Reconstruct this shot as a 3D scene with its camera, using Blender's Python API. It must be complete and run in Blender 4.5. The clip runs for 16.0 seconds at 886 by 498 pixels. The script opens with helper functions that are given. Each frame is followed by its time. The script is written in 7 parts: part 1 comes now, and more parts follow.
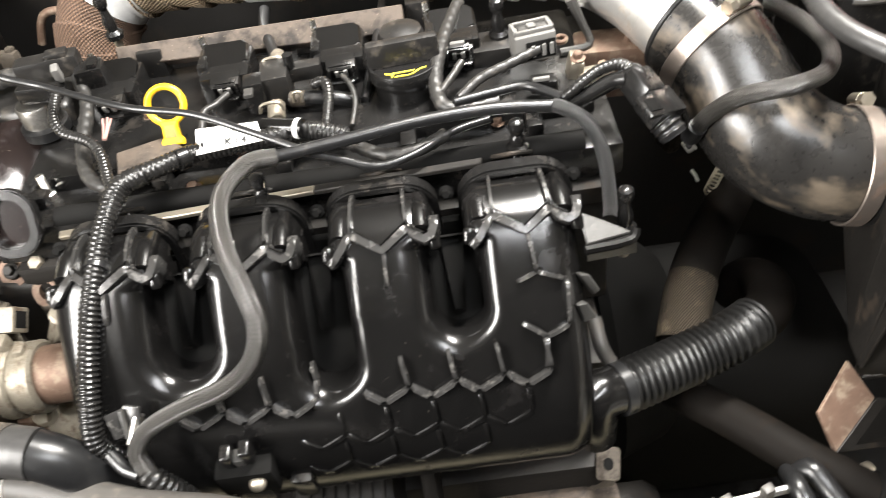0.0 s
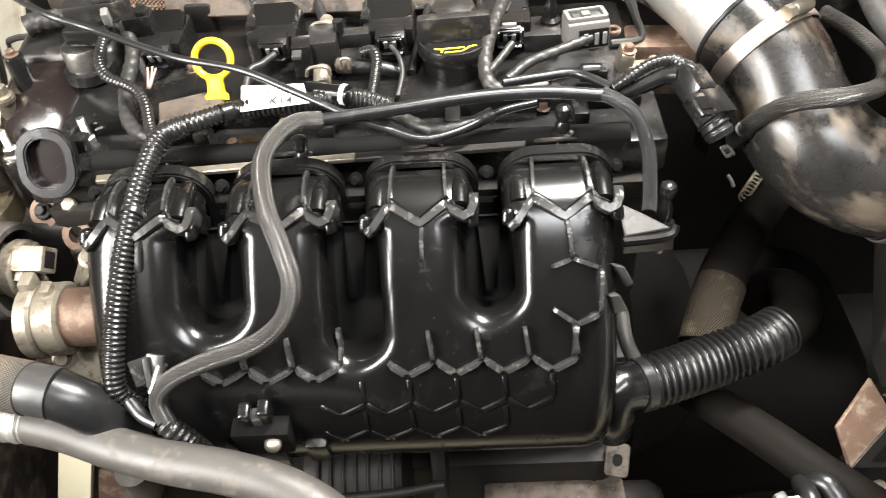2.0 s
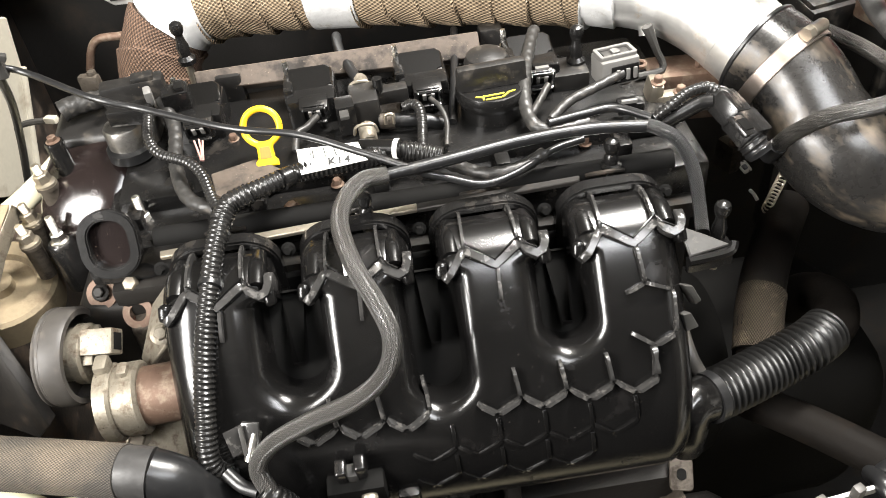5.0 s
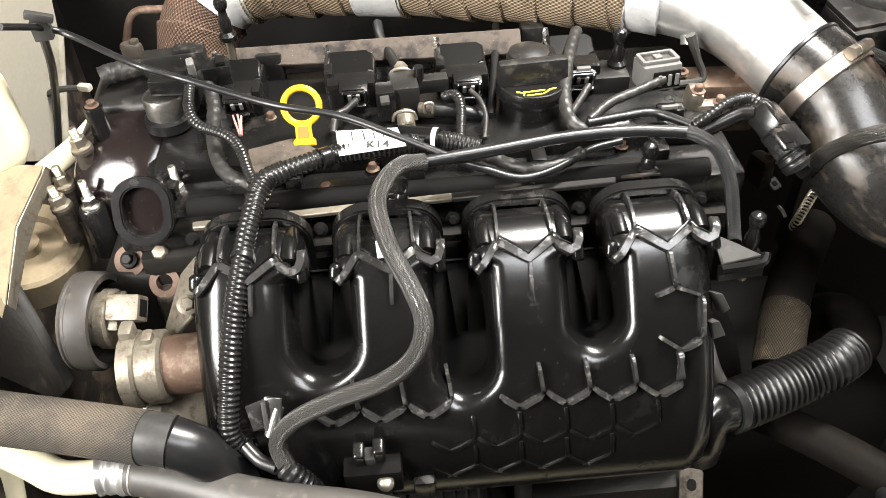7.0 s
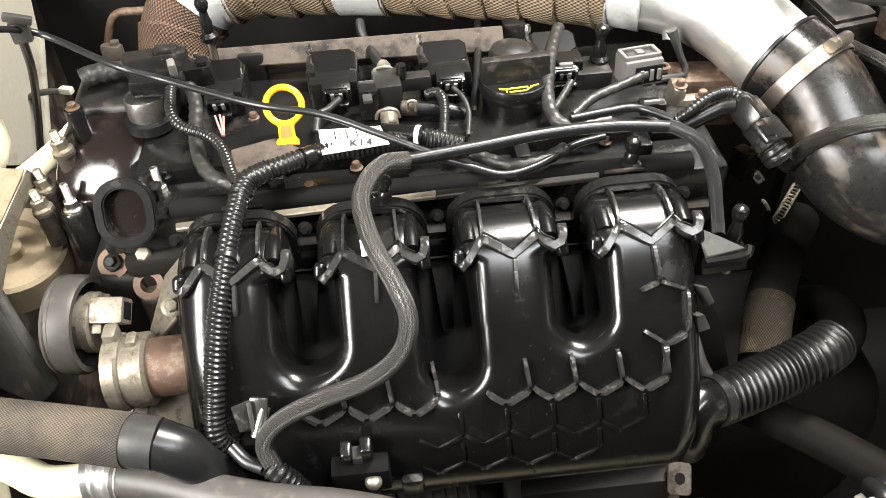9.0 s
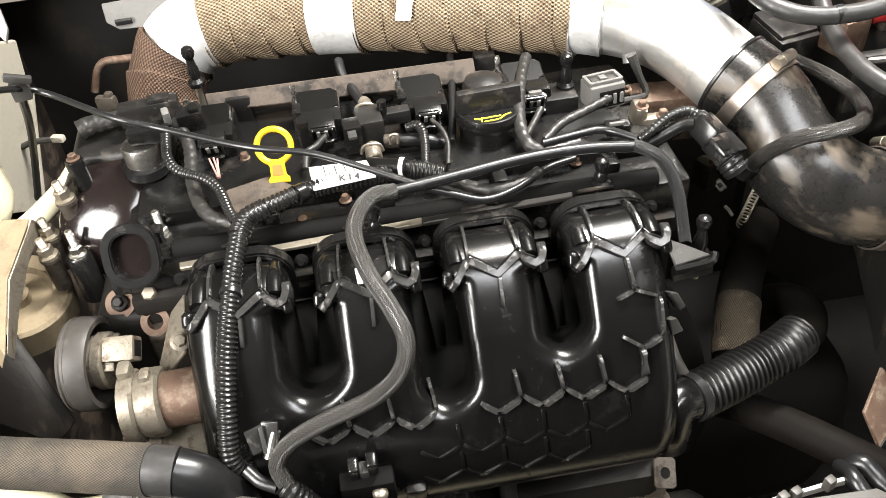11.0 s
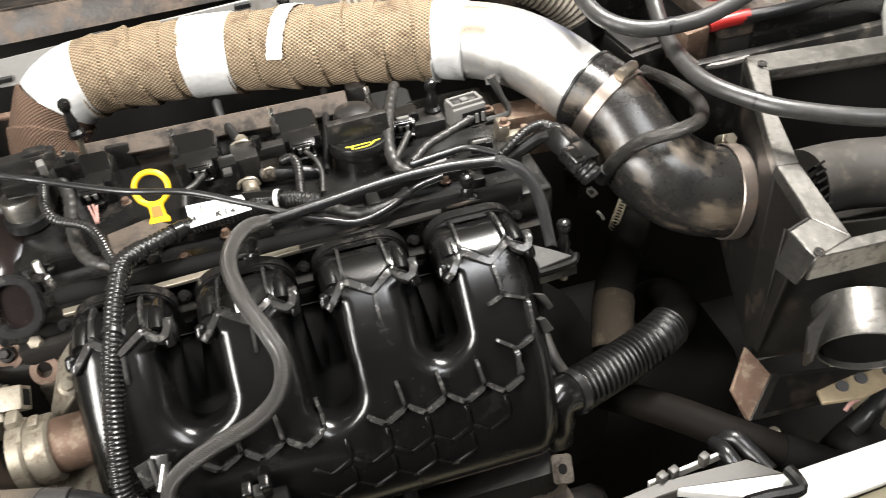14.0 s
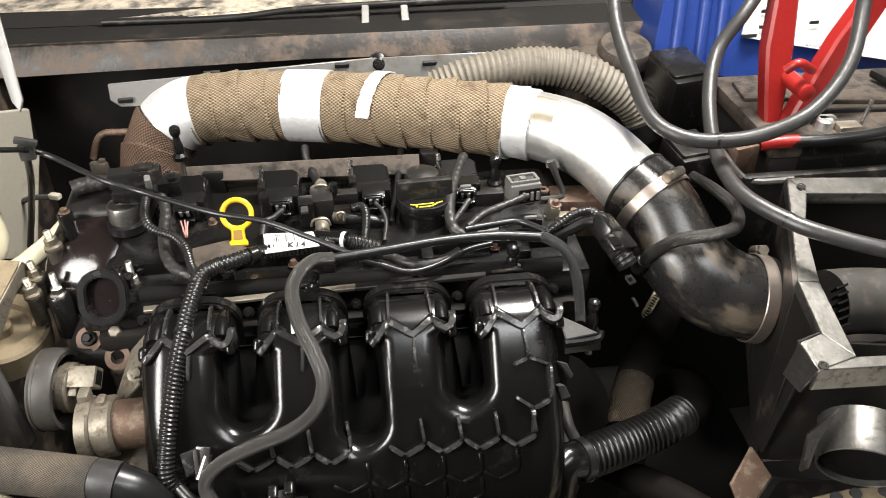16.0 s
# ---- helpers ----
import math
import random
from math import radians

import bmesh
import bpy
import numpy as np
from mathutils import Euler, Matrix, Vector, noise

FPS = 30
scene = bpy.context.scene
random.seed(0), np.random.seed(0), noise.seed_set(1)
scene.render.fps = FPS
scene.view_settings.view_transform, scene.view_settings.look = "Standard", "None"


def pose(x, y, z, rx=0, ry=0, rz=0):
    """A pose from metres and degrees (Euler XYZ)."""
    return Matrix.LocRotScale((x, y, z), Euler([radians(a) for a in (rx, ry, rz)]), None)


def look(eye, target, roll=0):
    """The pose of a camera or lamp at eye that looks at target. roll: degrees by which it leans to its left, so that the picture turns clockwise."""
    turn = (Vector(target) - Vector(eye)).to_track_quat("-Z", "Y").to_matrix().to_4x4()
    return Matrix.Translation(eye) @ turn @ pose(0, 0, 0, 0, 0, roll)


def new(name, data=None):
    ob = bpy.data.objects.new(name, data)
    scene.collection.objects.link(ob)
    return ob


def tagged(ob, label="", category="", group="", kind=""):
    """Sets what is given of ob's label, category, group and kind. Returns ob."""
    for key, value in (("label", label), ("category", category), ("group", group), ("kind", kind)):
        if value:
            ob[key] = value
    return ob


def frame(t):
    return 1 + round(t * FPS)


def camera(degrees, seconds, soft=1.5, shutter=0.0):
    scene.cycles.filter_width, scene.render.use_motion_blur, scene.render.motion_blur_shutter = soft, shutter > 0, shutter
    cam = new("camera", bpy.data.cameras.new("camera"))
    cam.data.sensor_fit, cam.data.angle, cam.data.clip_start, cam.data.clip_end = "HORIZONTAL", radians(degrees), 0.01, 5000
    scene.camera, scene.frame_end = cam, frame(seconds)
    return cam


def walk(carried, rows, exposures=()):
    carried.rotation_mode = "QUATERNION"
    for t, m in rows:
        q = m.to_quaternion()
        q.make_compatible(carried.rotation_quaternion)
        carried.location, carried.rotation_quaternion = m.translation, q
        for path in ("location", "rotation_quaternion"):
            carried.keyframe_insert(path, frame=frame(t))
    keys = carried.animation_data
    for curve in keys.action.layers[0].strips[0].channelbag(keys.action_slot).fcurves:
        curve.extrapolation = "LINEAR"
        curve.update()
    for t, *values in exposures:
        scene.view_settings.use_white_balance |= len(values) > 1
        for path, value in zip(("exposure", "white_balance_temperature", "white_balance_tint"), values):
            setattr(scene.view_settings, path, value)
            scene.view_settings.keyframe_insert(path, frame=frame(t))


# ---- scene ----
cam = camera(56.7, 16.0, soft=0.6, shutter=0.5)
METRES, EYE, TILT, LEAN, TURN = 0.441, 1.30, -45.0, 7.5, -4.0
ROWS = [
    (0.0, 0.0, 0.0, 0.0, -0.0, 0.0, 0.0),
    (0.5, 0.0486, 0.0131, 0.0131, -1.01, 0.89, -2.67),
    (1.0, 0.0438, 0.0117, -0.0001, -0.67, 0.36, -4.13),
    (1.5, 0.0038, 0.0076, -0.0175, -0.16, -0.15, -4.78),
    (2.0, -0.0506, 0.0031, -0.0247, 0.13, -0.57, -5.35),
    (2.5, -0.1209, 0.0051, -0.0367, 0.38, -1.03, -5.63),
    (3.0, -0.195, 0.0174, -0.0479, 0.39, -1.29, -3.26),
    (3.5, -0.2333, -0.0037, -0.0333, -0.77, -0.23, 1.23),
    (4.0, -0.2227, -0.0321, -0.0158, -2.37, 2.02, 3.03),
    (6.5, -0.2995, -0.0204, -0.0534, -3.72, 2.61, -3.15),
    (7.0, -0.2995, -0.026, -0.0577, -3.86, 2.86, -3.39),
    (7.5, -0.3037, -0.0278, -0.0566, -3.82, 3.05, -3.39),
    (8.0, -0.2988, -0.0241, -0.0591, -3.75, 3.03, -3.01),
    (8.5, -0.288, -0.0208, -0.0591, -4.01, 2.85, -2.66),
    (9.0, -0.2913, -0.0251, -0.062, -4.54, 2.93, -2.51),
    (9.5, -0.3048, -0.0747, -0.0561, -5.18, 3.65, -1.18),
    (12.0, -0.3186, -0.1227, -0.0501, -5.89, 3.98, 1.44),
    (12.5, -0.3136, -0.1192, -0.0406, -5.99, 4.29, 2.09),
    (13.0, -0.2766, -0.1522, -0.0453, -6.85, 5.0, 3.26),
    (13.5, -0.2679, -0.1819, -0.0625, -7.61, 5.51, 4.09),
    (14.0, -0.2138, -0.2032, -0.0876, -9.62, 5.87, 6.36),
    (14.5, -0.1963, -0.2014, -0.0889, -11.38, 5.94, 7.08),
    (15.0, -0.2248, -0.261, -0.0975, -11.27, 7.58, 4.63),
    (15.5, -0.2053, -0.3607, -0.1076, -7.82, 9.84, -0.11),
    (16.0, -0.2131, -0.368, -0.1222, -6.86, 10.42, -3.2),
]
walk(cam, [(t, pose(0, 0, EYE, TILT, LEAN, TURN) @ pose(METRES * x, METRES * y, METRES * z, 90 + pitch, roll, yaw)) for t, x, y, z, yaw, pitch, roll in ROWS],
     exposures=[(0.0, 0.64), (0.8, 0.70), (2.5, 0.70), (3.5, 0.64), (4.2, 0.58), (6.5, 0.33), (9.5, 0.34), (12.0, 0.22), (13.0, 0.20), (14.0, 0.04), (14.5, 0.05), (15.0, 0.02), (15.6, -0.20), (16.0, -0.36)])

# ---- light: workshop strip lamps overhead, dim surroundings ----
world = bpy.data.worlds.new("world")
scene.world = world
world.use_nodes = True
world.node_tree.nodes["Background"].inputs[0].default_value = (0.9, 0.95, 1.0, 1)
world.node_tree.nodes["Background"].inputs[1].default_value = 0.11


def area_lamp(name, eye, target, sx, sy, power, color):
    data = bpy.data.lights.new(name, "AREA")
    data.shape, data.size, data.size_y, data.energy, data.color = "RECTANGLE", sx, sy, power, color
    ob = new(name, data)
    ob.matrix_world = look(eye, target)
    return ob


area_lamp("work_light", (0.34, 0.66, 2.05), (0.0, 0.48, 0.95), 0.14, 0.55, 50.0, (1.0, 0.965, 0.91))
area_lamp("standing_light", (-1.20, -0.40, 1.62), (-0.15, 0.38, 0.9), 0.42, 1.1, 54.0, (1.0, 0.97, 0.93))
area_lamp("ceiling_light", (0.75, -0.75, 3.05), (0.0, 0.35, 0.9), 1.5, 0.5, 46.0, (0.97, 0.98, 1.0))


# ---- materials ----
def material(name, color, rough=0.5, metal=0.0, spread=0.25, coarse=14.0, fine=220.0, bump=0.15, other=None, blotch=0.5, streaks=None, pattern=None, coat=0.0, specks=None, spec=0.5):
    """Base colour varied at two scales, a second colour in blotches (dust, rust, oil), fine relief. pattern: braid or
    weave on the hose's own coordinates, its gaps shaded in the colour.
    """
    m = bpy.data.materials.new(name)
    m.use_nodes = True
    nt = m.node_tree
    n, link = nt.nodes, nt.links.new
    bsdf = n["Principled BSDF"]
    co = n.new("ShaderNodeTexCoord")
    big, small = n.new("ShaderNodeTexNoise"), n.new("ShaderNodeTexNoise")
    for tex, size, detail in ((big, coarse, 6.0), (small, fine, 3.0)):
        tex.inputs["Scale"].default_value, tex.inputs["Detail"].default_value = size, detail
        link(co.outputs["Object"], tex.inputs["Vector"])
    dark = tuple(c * (1 - spread) for c in color)
    light = tuple(min(1, c * (1 + spread)) for c in color)
    ramp = n.new("ShaderNodeMix")
    ramp.data_type = "RGBA"
    ramp.inputs["A"].default_value, ramp.inputs["B"].default_value = (*dark, 1), (*light, 1)
    add = n.new("ShaderNodeMath")
    add.operation = "MULTIPLY_ADD"
    link(small.outputs["Fac"], add.inputs[0])
    add.inputs[1].default_value = 0.5
    half = n.new("ShaderNodeMath")
    half.operation = "MULTIPLY"
    link(big.outputs["Fac"], half.inputs[0])
    half.inputs[1].default_value = 0.5
    link(half.outputs[0], add.inputs[2])
    link(add.outputs[0], ramp.inputs["Factor"])
    col = ramp.outputs["Result"]
    rr = n.new("ShaderNodeMapRange")
    rr.inputs["To Min"].default_value, rr.inputs["To Max"].default_value = max(0.03, rough * 0.75), min(1.0, rough * 1.3)
    link(add.outputs[0], rr.inputs["Value"])
    rough_out = rr.outputs["Result"]
    if other:
        cut = n.new("ShaderNodeMapRange")
        cut.inputs["From Min"].default_value, cut.inputs["From Max"].default_value = blotch, blotch + 0.16
        spot = n.new("ShaderNodeTexNoise")
        spot.inputs["Scale"].default_value, spot.inputs["Detail"].default_value, spot.inputs["Roughness"].default_value = coarse * 1.7, 8.0, 0.65
        if streaks:
            run = n.new("ShaderNodeMapping")
            run.inputs["Scale"].default_value = (*streaks, 1.0)
            link(co.outputs["UV"], run.inputs["Vector"])
            link(run.outputs["Vector"], spot.inputs["Vector"])
            spot.inputs["Scale"].default_value = 1.0
        else:
            link(co.outputs["Object"], spot.inputs["Vector"])
        link(spot.outputs["Fac"], cut.inputs["Value"])
        mix = n.new("ShaderNodeMix")
        mix.data_type = "RGBA"
        link(cut.outputs["Result"], mix.inputs["Factor"])
        link(col, mix.inputs["A"])
        mix.inputs["B"].default_value = (*other, 1)
        col = mix.outputs["Result"]
        up = n.new("ShaderNodeMix")
        link(cut.outputs["Result"], up.inputs["Factor"])
        link(rough_out, up.inputs["A"])
        up.inputs["B"].default_value = min(0.85, rough + 0.3)
        rough_out = up.outputs["Result"]
    if specks:
        dot = n.new("ShaderNodeTexNoise")
        dot.inputs["Scale"].default_value, dot.inputs["Detail"].default_value = 620.0, 2.0
        link(co.outputs["Object"], dot.inputs["Vector"])
        near = n.new("ShaderNodeMapRange")
        near.inputs["From Min"].default_value, near.inputs["From Max"].default_value = 0.70, 0.76
        link(dot.outputs["Fac"], near.inputs["Value"])
        dust = n.new("ShaderNodeMix")
        dust.data_type = "RGBA"
        link(near.outputs["Result"], dust.inputs["Factor"])
        link(col, dust.inputs["A"])
        dust.inputs["B"].default_value = (*specks, 1)
        col = dust.outputs["Result"]
    height = small.outputs["Fac"]
    dist = 0.0006
    if pattern:
        kind, across, along = pattern
        uv = n.new("ShaderNodeSeparateXYZ")
        link(co.outputs["UV"], uv.inputs[0])

        def op(kind_, a, b):
            q = n.new("ShaderNodeMath")
            q.operation = kind_
            for i, v in enumerate((a, b)):
                if isinstance(v, (int, float)):
                    q.inputs[i].default_value = v
                else:
                    link(v, q.inputs[i])
            return q.outputs[0]
        if kind == "herringbone":
            saw = op("FRACT", op("MULTIPLY", uv.outputs[0], across), 0.0)
            zig = op("ABSOLUTE", op("SUBTRACT", saw, 0.5), 0.0)
            gap = op("MINIMUM", op("MULTIPLY", op("MINIMUM", zig, op("SUBTRACT", 0.5, zig)), 14.0), 1.0)
            run = op("ADD", op("MULTIPLY", uv.outputs[1], 1.0 / along), op("MULTIPLY", zig, 3.2))
            height = op("MULTIPLY", op("ADD", op("MULTIPLY", op("SINE", op("MULTIPLY", run, 2 * math.pi), 0.0), 0.5), 0.5), gap)
        elif kind == "turns":
            u, v = op("MULTIPLY", uv.outputs[0], 2 * math.pi * across), op("MULTIPLY", uv.outputs[1], 2 * math.pi / along)
            height = op("MULTIPLY", op("ADD", op("SINE", op("ADD", u, v), 0.0), op("SINE", op("SUBTRACT", u, v), 0.0)), 0.25)
            height = op("ADD", height, 0.5)
        else:
            u, v = op("MULTIPLY", uv.outputs[0], 2 * math.pi * across), op("MULTIPLY", uv.outputs[1], 2 * math.pi / along)
            height = op("ADD", op("MULTIPLY", op("MULTIPLY", op("SINE", u, 0.0), op("SINE", v, 0.0)), 0.5), 0.5)
        # crevice shade: base colour multiplied by thread height, dark in the gaps
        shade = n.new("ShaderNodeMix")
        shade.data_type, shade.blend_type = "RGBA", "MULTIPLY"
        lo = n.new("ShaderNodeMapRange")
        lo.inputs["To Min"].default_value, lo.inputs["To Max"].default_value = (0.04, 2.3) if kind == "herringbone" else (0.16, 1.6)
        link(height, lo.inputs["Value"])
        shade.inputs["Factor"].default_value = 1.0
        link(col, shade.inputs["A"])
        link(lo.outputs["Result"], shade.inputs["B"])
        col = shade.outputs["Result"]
        dist = 0.0012
    bp = n.new("ShaderNodeBump")
    bp.inputs["Strength"].default_value, bp.inputs["Distance"].default_value = bump, dist
    link(height, bp.inputs["Height"])
    link(bp.outputs["Normal"], bsdf.inputs["Normal"])
    link(col, bsdf.inputs["Base Color"])
    link(rough_out, bsdf.inputs["Roughness"])
    bsdf.inputs["Metallic"].default_value = metal
    bsdf.inputs["Coat Weight"].default_value = coat
    bsdf.inputs["Specular IOR Level"].default_value = spec
    return m


gloss_black = material("gloss_black_plastic", (0.0046, 0.0044, 0.0043), 0.20, spread=0.4, coarse=16, bump=0.06, fine=500, other=(0.0085, 0.0075, 0.0072), blotch=0.57, specks=(0.03, 0.026, 0.022))
# paler than the shell: scuffs, plus the ribs' highlights put into the colour
rib_black = material("highlit_scuffed_rib_plastic", (0.026, 0.0252, 0.0243), 0.22, spread=0.5, coarse=70, bump=0.25, other=(0.10, 0.094, 0.086), blotch=0.55)
# near-black that stands in for deep shade; small black parts use it too
shade_black = material("deep_shade_black", (0.0070, 0.0068, 0.0065), 0.7, spread=0.3, spec=0.05)
tape_grey = material("grimy_cloth_tape", (0.022, 0.021, 0.0195), 0.42, spread=0.5, coarse=80, bump=0.6, other=(0.075, 0.066, 0.055), blotch=0.56)
satin_black = material("satin_black_plastic", (0.0078, 0.0075, 0.0073), 0.24, bump=0.15, coarse=24, other=(0.026, 0.022, 0.018), blotch=0.58, specks=(0.08, 0.066, 0.052))
dusty_black = material("dusty_black_plastic", (0.013, 0.0122, 0.0115), 0.36, bump=0.25, coarse=30, other=(0.070, 0.060, 0.048), blotch=0.54, specks=(0.15, 0.12, 0.09))
rubber = material("black_rubber", (0.010, 0.010, 0.0103), 0.30, bump=0.1, coarse=45, other=(0.035, 0.031, 0.027), blotch=0.60)
grey_rubber = material("worn_grey_rubber", (0.055, 0.051, 0.046), 0.46, bump=0.2, coarse=40, other=(0.105, 0.092, 0.075), blotch=0.54)
pulley_grey = material("scuffed_pulley", (0.042, 0.038, 0.034), 0.5, spread=0.35, coarse=40, bump=0.2, other=(0.07, 0.06, 0.05), blotch=0.55)
silicone = material("smeared_black_silicone", (0.017, 0.016, 0.015), 0.27, spread=0.5, coarse=13, bump=0.1, other=(0.105, 0.083, 0.060), blotch=0.51, streaks=(9.0, 22.0))
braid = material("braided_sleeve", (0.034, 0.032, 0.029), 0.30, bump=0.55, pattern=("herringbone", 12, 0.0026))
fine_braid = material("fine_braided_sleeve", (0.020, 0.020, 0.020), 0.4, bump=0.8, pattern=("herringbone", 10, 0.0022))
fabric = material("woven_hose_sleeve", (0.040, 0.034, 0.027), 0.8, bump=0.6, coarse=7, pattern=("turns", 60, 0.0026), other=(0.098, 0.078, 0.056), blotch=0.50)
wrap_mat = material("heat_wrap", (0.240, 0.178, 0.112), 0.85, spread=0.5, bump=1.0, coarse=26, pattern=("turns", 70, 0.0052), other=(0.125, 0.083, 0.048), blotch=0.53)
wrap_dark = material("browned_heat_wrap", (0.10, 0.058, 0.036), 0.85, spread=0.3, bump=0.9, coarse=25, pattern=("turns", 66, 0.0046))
foil = material("foil_tape", (0.80, 0.80, 0.79), 0.42, metal=0.5, spread=0.2, coarse=40, bump=0.9, fine=180, other=(0.5, 0.48, 0.44), blotch=0.58)
alu = material("brushed_aluminium", (0.82, 0.81, 0.78), 0.34, metal=0.86, spread=0.14, coarse=24, bump=0.3, other=(0.62, 0.50, 0.36), blotch=0.58)
cast = material("cast_aluminium", (0.20, 0.178, 0.14), 0.46, metal=0.55, spread=0.45, coarse=48, bump=0.4, fine=520, other=(0.085, 0.06, 0.04), blotch=0.51, specks=(0.05, 0.03, 0.02))
cast_dark = material("grimy_cast_metal", (0.07, 0.058, 0.045), 0.55, metal=0.4, spread=0.45, coarse=55, bump=0.5, fine=420, other=(0.03, 0.023, 0.017), blotch=0.48)
# brown hose colour lowered almost to black to imitate the bay's shade
shaded_hose = material("shade_darkened_hose", (0.0060, 0.0050, 0.0042), 0.65, spread=0.5, coarse=24, bump=0.4, other=(0.011, 0.0080, 0.0058), blotch=0.55, spec=0.06)
dark_grey = material("scuffed_dark_plastic", (0.040, 0.0385, 0.036), 0.40, spread=0.4, coarse=60, bump=0.3, other=(0.11, 0.10, 0.085), blotch=0.6)
steel = material("bright_steel", (0.62, 0.60, 0.56), 0.28, metal=1.0, spread=0.2, bump=0.15)
band_steel = material("dull_band_steel", (0.33, 0.28, 0.245), 0.38, metal=0.85, spread=0.25, coarse=40, bump=0.15, other=(0.36, 0.24, 0.18), blotch=0.56)
zinc = material("zinc_plated_steel", (0.46, 0.41, 0.33), 0.35, metal=0.9, spread=0.3, coarse=60, bump=0.2, other=(0.2, 0.11, 0.06), blotch=0.63)
rusty = material("rusty_steel", (0.125, 0.078, 0.055), 0.58, metal=0.45, spread=0.45, coarse=50, bump=0.5, other=(0.24, 0.19, 0.14), blotch=0.50, specks=(0.05, 0.022, 0.014))
bare_metal = material("ground_bare_metal", (0.215, 0.207, 0.192), 0.34, metal=0.9, spread=0.5, coarse=44, bump=0.35, other=(0.075, 0.068, 0.060), blotch=0.52)
# oily metal, darkened further so its colour carries the deep bay's shade
dark_metal = material("shaded_oily_metal", (0.015, 0.0135, 0.012), 0.52, metal=0.3, spread=0.5, bump=0.5, other=(0.05, 0.036, 0.025), blotch=0.56, spec=0.3)
dusty_shield = material("dusty_brown_shield", (0.068, 0.051, 0.038), 0.65, spread=0.5, bump=0.6, coarse=30, other=(0.020, 0.016, 0.013), blotch=0.45, specks=(0.25, 0.2, 0.15))
grimy = material("rust_stained_grime", (0.024, 0.020, 0.017), 0.45, spread=0.6, coarse=16, bump=0.6, other=(0.105, 0.076, 0.056), blotch=0.47, specks=(0.015, 0.012, 0.01))
body_grey = material("dusty_grey_paint", (0.21, 0.205, 0.195), 0.45, metal=0.2, spread=0.2, coarse=7, bump=0.15, other=(0.11, 0.09, 0.07), blotch=0.56)
body_dark = material("dirty_dark_paint", (0.013, 0.012, 0.011), 0.62, spread=0.4, coarse=9, bump=0.4, other=(0.032, 0.025, 0.019), blotch=0.55, spec=0.25)
inner_wing = material("dusty_cream_paint", (0.42, 0.39, 0.32), 0.5, spread=0.2, coarse=6, bump=0.2, other=(0.22, 0.18, 0.13), blotch=0.58)
cream = material("cream_plastic", (0.78, 0.72, 0.52), 0.45, spread=0.08, bump=0.1)
white_paint = material("white_paint", (0.80, 0.79, 0.76), 0.25, spread=0.04, bump=0.05, coat=0.4)
yellow = material("yellow_plastic", (0.83, 0.50, 0.015), 0.35, spread=0.08, bump=0.1, other=(0.5, 0.27, 0.02), blotch=0.68)
shaded_yellow = material("shaded_yellow_plastic", (0.30, 0.17, 0.03), 0.5, spread=0.3, coarse=60, bump=0.2)
yellow_ink = material("yellow_print", (0.85, 0.72, 0.05), 0.5, spread=0.05)
white_label = material("white_label", (0.76, 0.75, 0.72), 0.5, spread=0.06, bump=0.08, other=(0.5, 0.47, 0.41), blotch=0.62)
black_ink = material("black_print", (0.02, 0.02, 0.02), 0.6, spread=0.05)
grey_plug = material("grey_plastic", (0.125, 0.121, 0.114), 0.5, spread=0.15, bump=0.15, other=(0.13, 0.11, 0.09), blotch=0.6)
red = material("red_plastic", (0.27, 0.014, 0.012), 0.36, spread=0.3, coarse=22, bump=0.2, other=(0.12, 0.012, 0.01), blotch=0.6, specks=(0.12, 0.02, 0.016))
blue = material("blue_plastic", (0.012, 0.034, 0.17), 0.35, spread=0.25, bump=0.12, specks=(0.3, 0.34, 0.45), other=(0.03, 0.06, 0.2), blotch=0.68)
lead_rubber = material("jump_lead_rubber", (0.034, 0.033, 0.032), 0.36, spread=0.6, coarse=30, bump=0.3, other=(0.014, 0.013, 0.012), blotch=0.56)
dusty_duct = material("dusty_grey_duct", (0.17, 0.15, 0.12), 0.55, spread=0.35, coarse=30, bump=0.2, other=(0.06, 0.05, 0.04), blotch=0.55)
copper = material("old_pink_wire", (0.45, 0.25, 0.22), 0.5)
concrete = material("concrete_floor", (0.40, 0.35, 0.24), 0.7, spread=0.2, coarse=5, bump=0.3, other=(0.28, 0.24, 0.16), blotch=0.55)
plaster = material("workshop_wall_paint", (0.48, 0.475, 0.45), 0.8, spread=0.12, coarse=2, bump=0.1)
# dark colour for the unseen south end, keeps reflections on the manifold low
unlit_end = material("dark_unlit_end", (0.07, 0.07, 0.072), 0.7, spread=0.2, coarse=2, bump=0.1)
stone_dust = material("leaf_litter_dust", (0.44, 0.38, 0.29), 0.9, spread=0.6, coarse=17, fine=160, bump=1.0, other=(0.085, 0.078, 0.07), blotch=0.44, specks=(0.08, 0.06, 0.04))
mount_tan = material("dusty_tan_casting", (0.24, 0.19, 0.12), 0.6, metal=0.2, spread=0.35, coarse=16, bump=0.5, other=(0.11, 0.08, 0.05), blotch=0.52)
old_fabric = material("browned_hose_sleeve", (0.030, 0.023, 0.016), 0.8, bump=0.8, coarse=28, pattern=("grid", 60, 0.0030), other=(0.095, 0.075, 0.050), blotch=0.56, spec=0.15)
duct_rubber = material("ribbed_duct_rubber", (0.012, 0.0115, 0.011), 0.27, spread=0.25, bump=0.03, coarse=25, other=(0.03, 0.027, 0.023), blotch=0.62)
duct_satin = material("satin_duct_plastic", (0.009, 0.0088, 0.0085), 0.33, spread=0.3, bump=0.02, coarse=30)
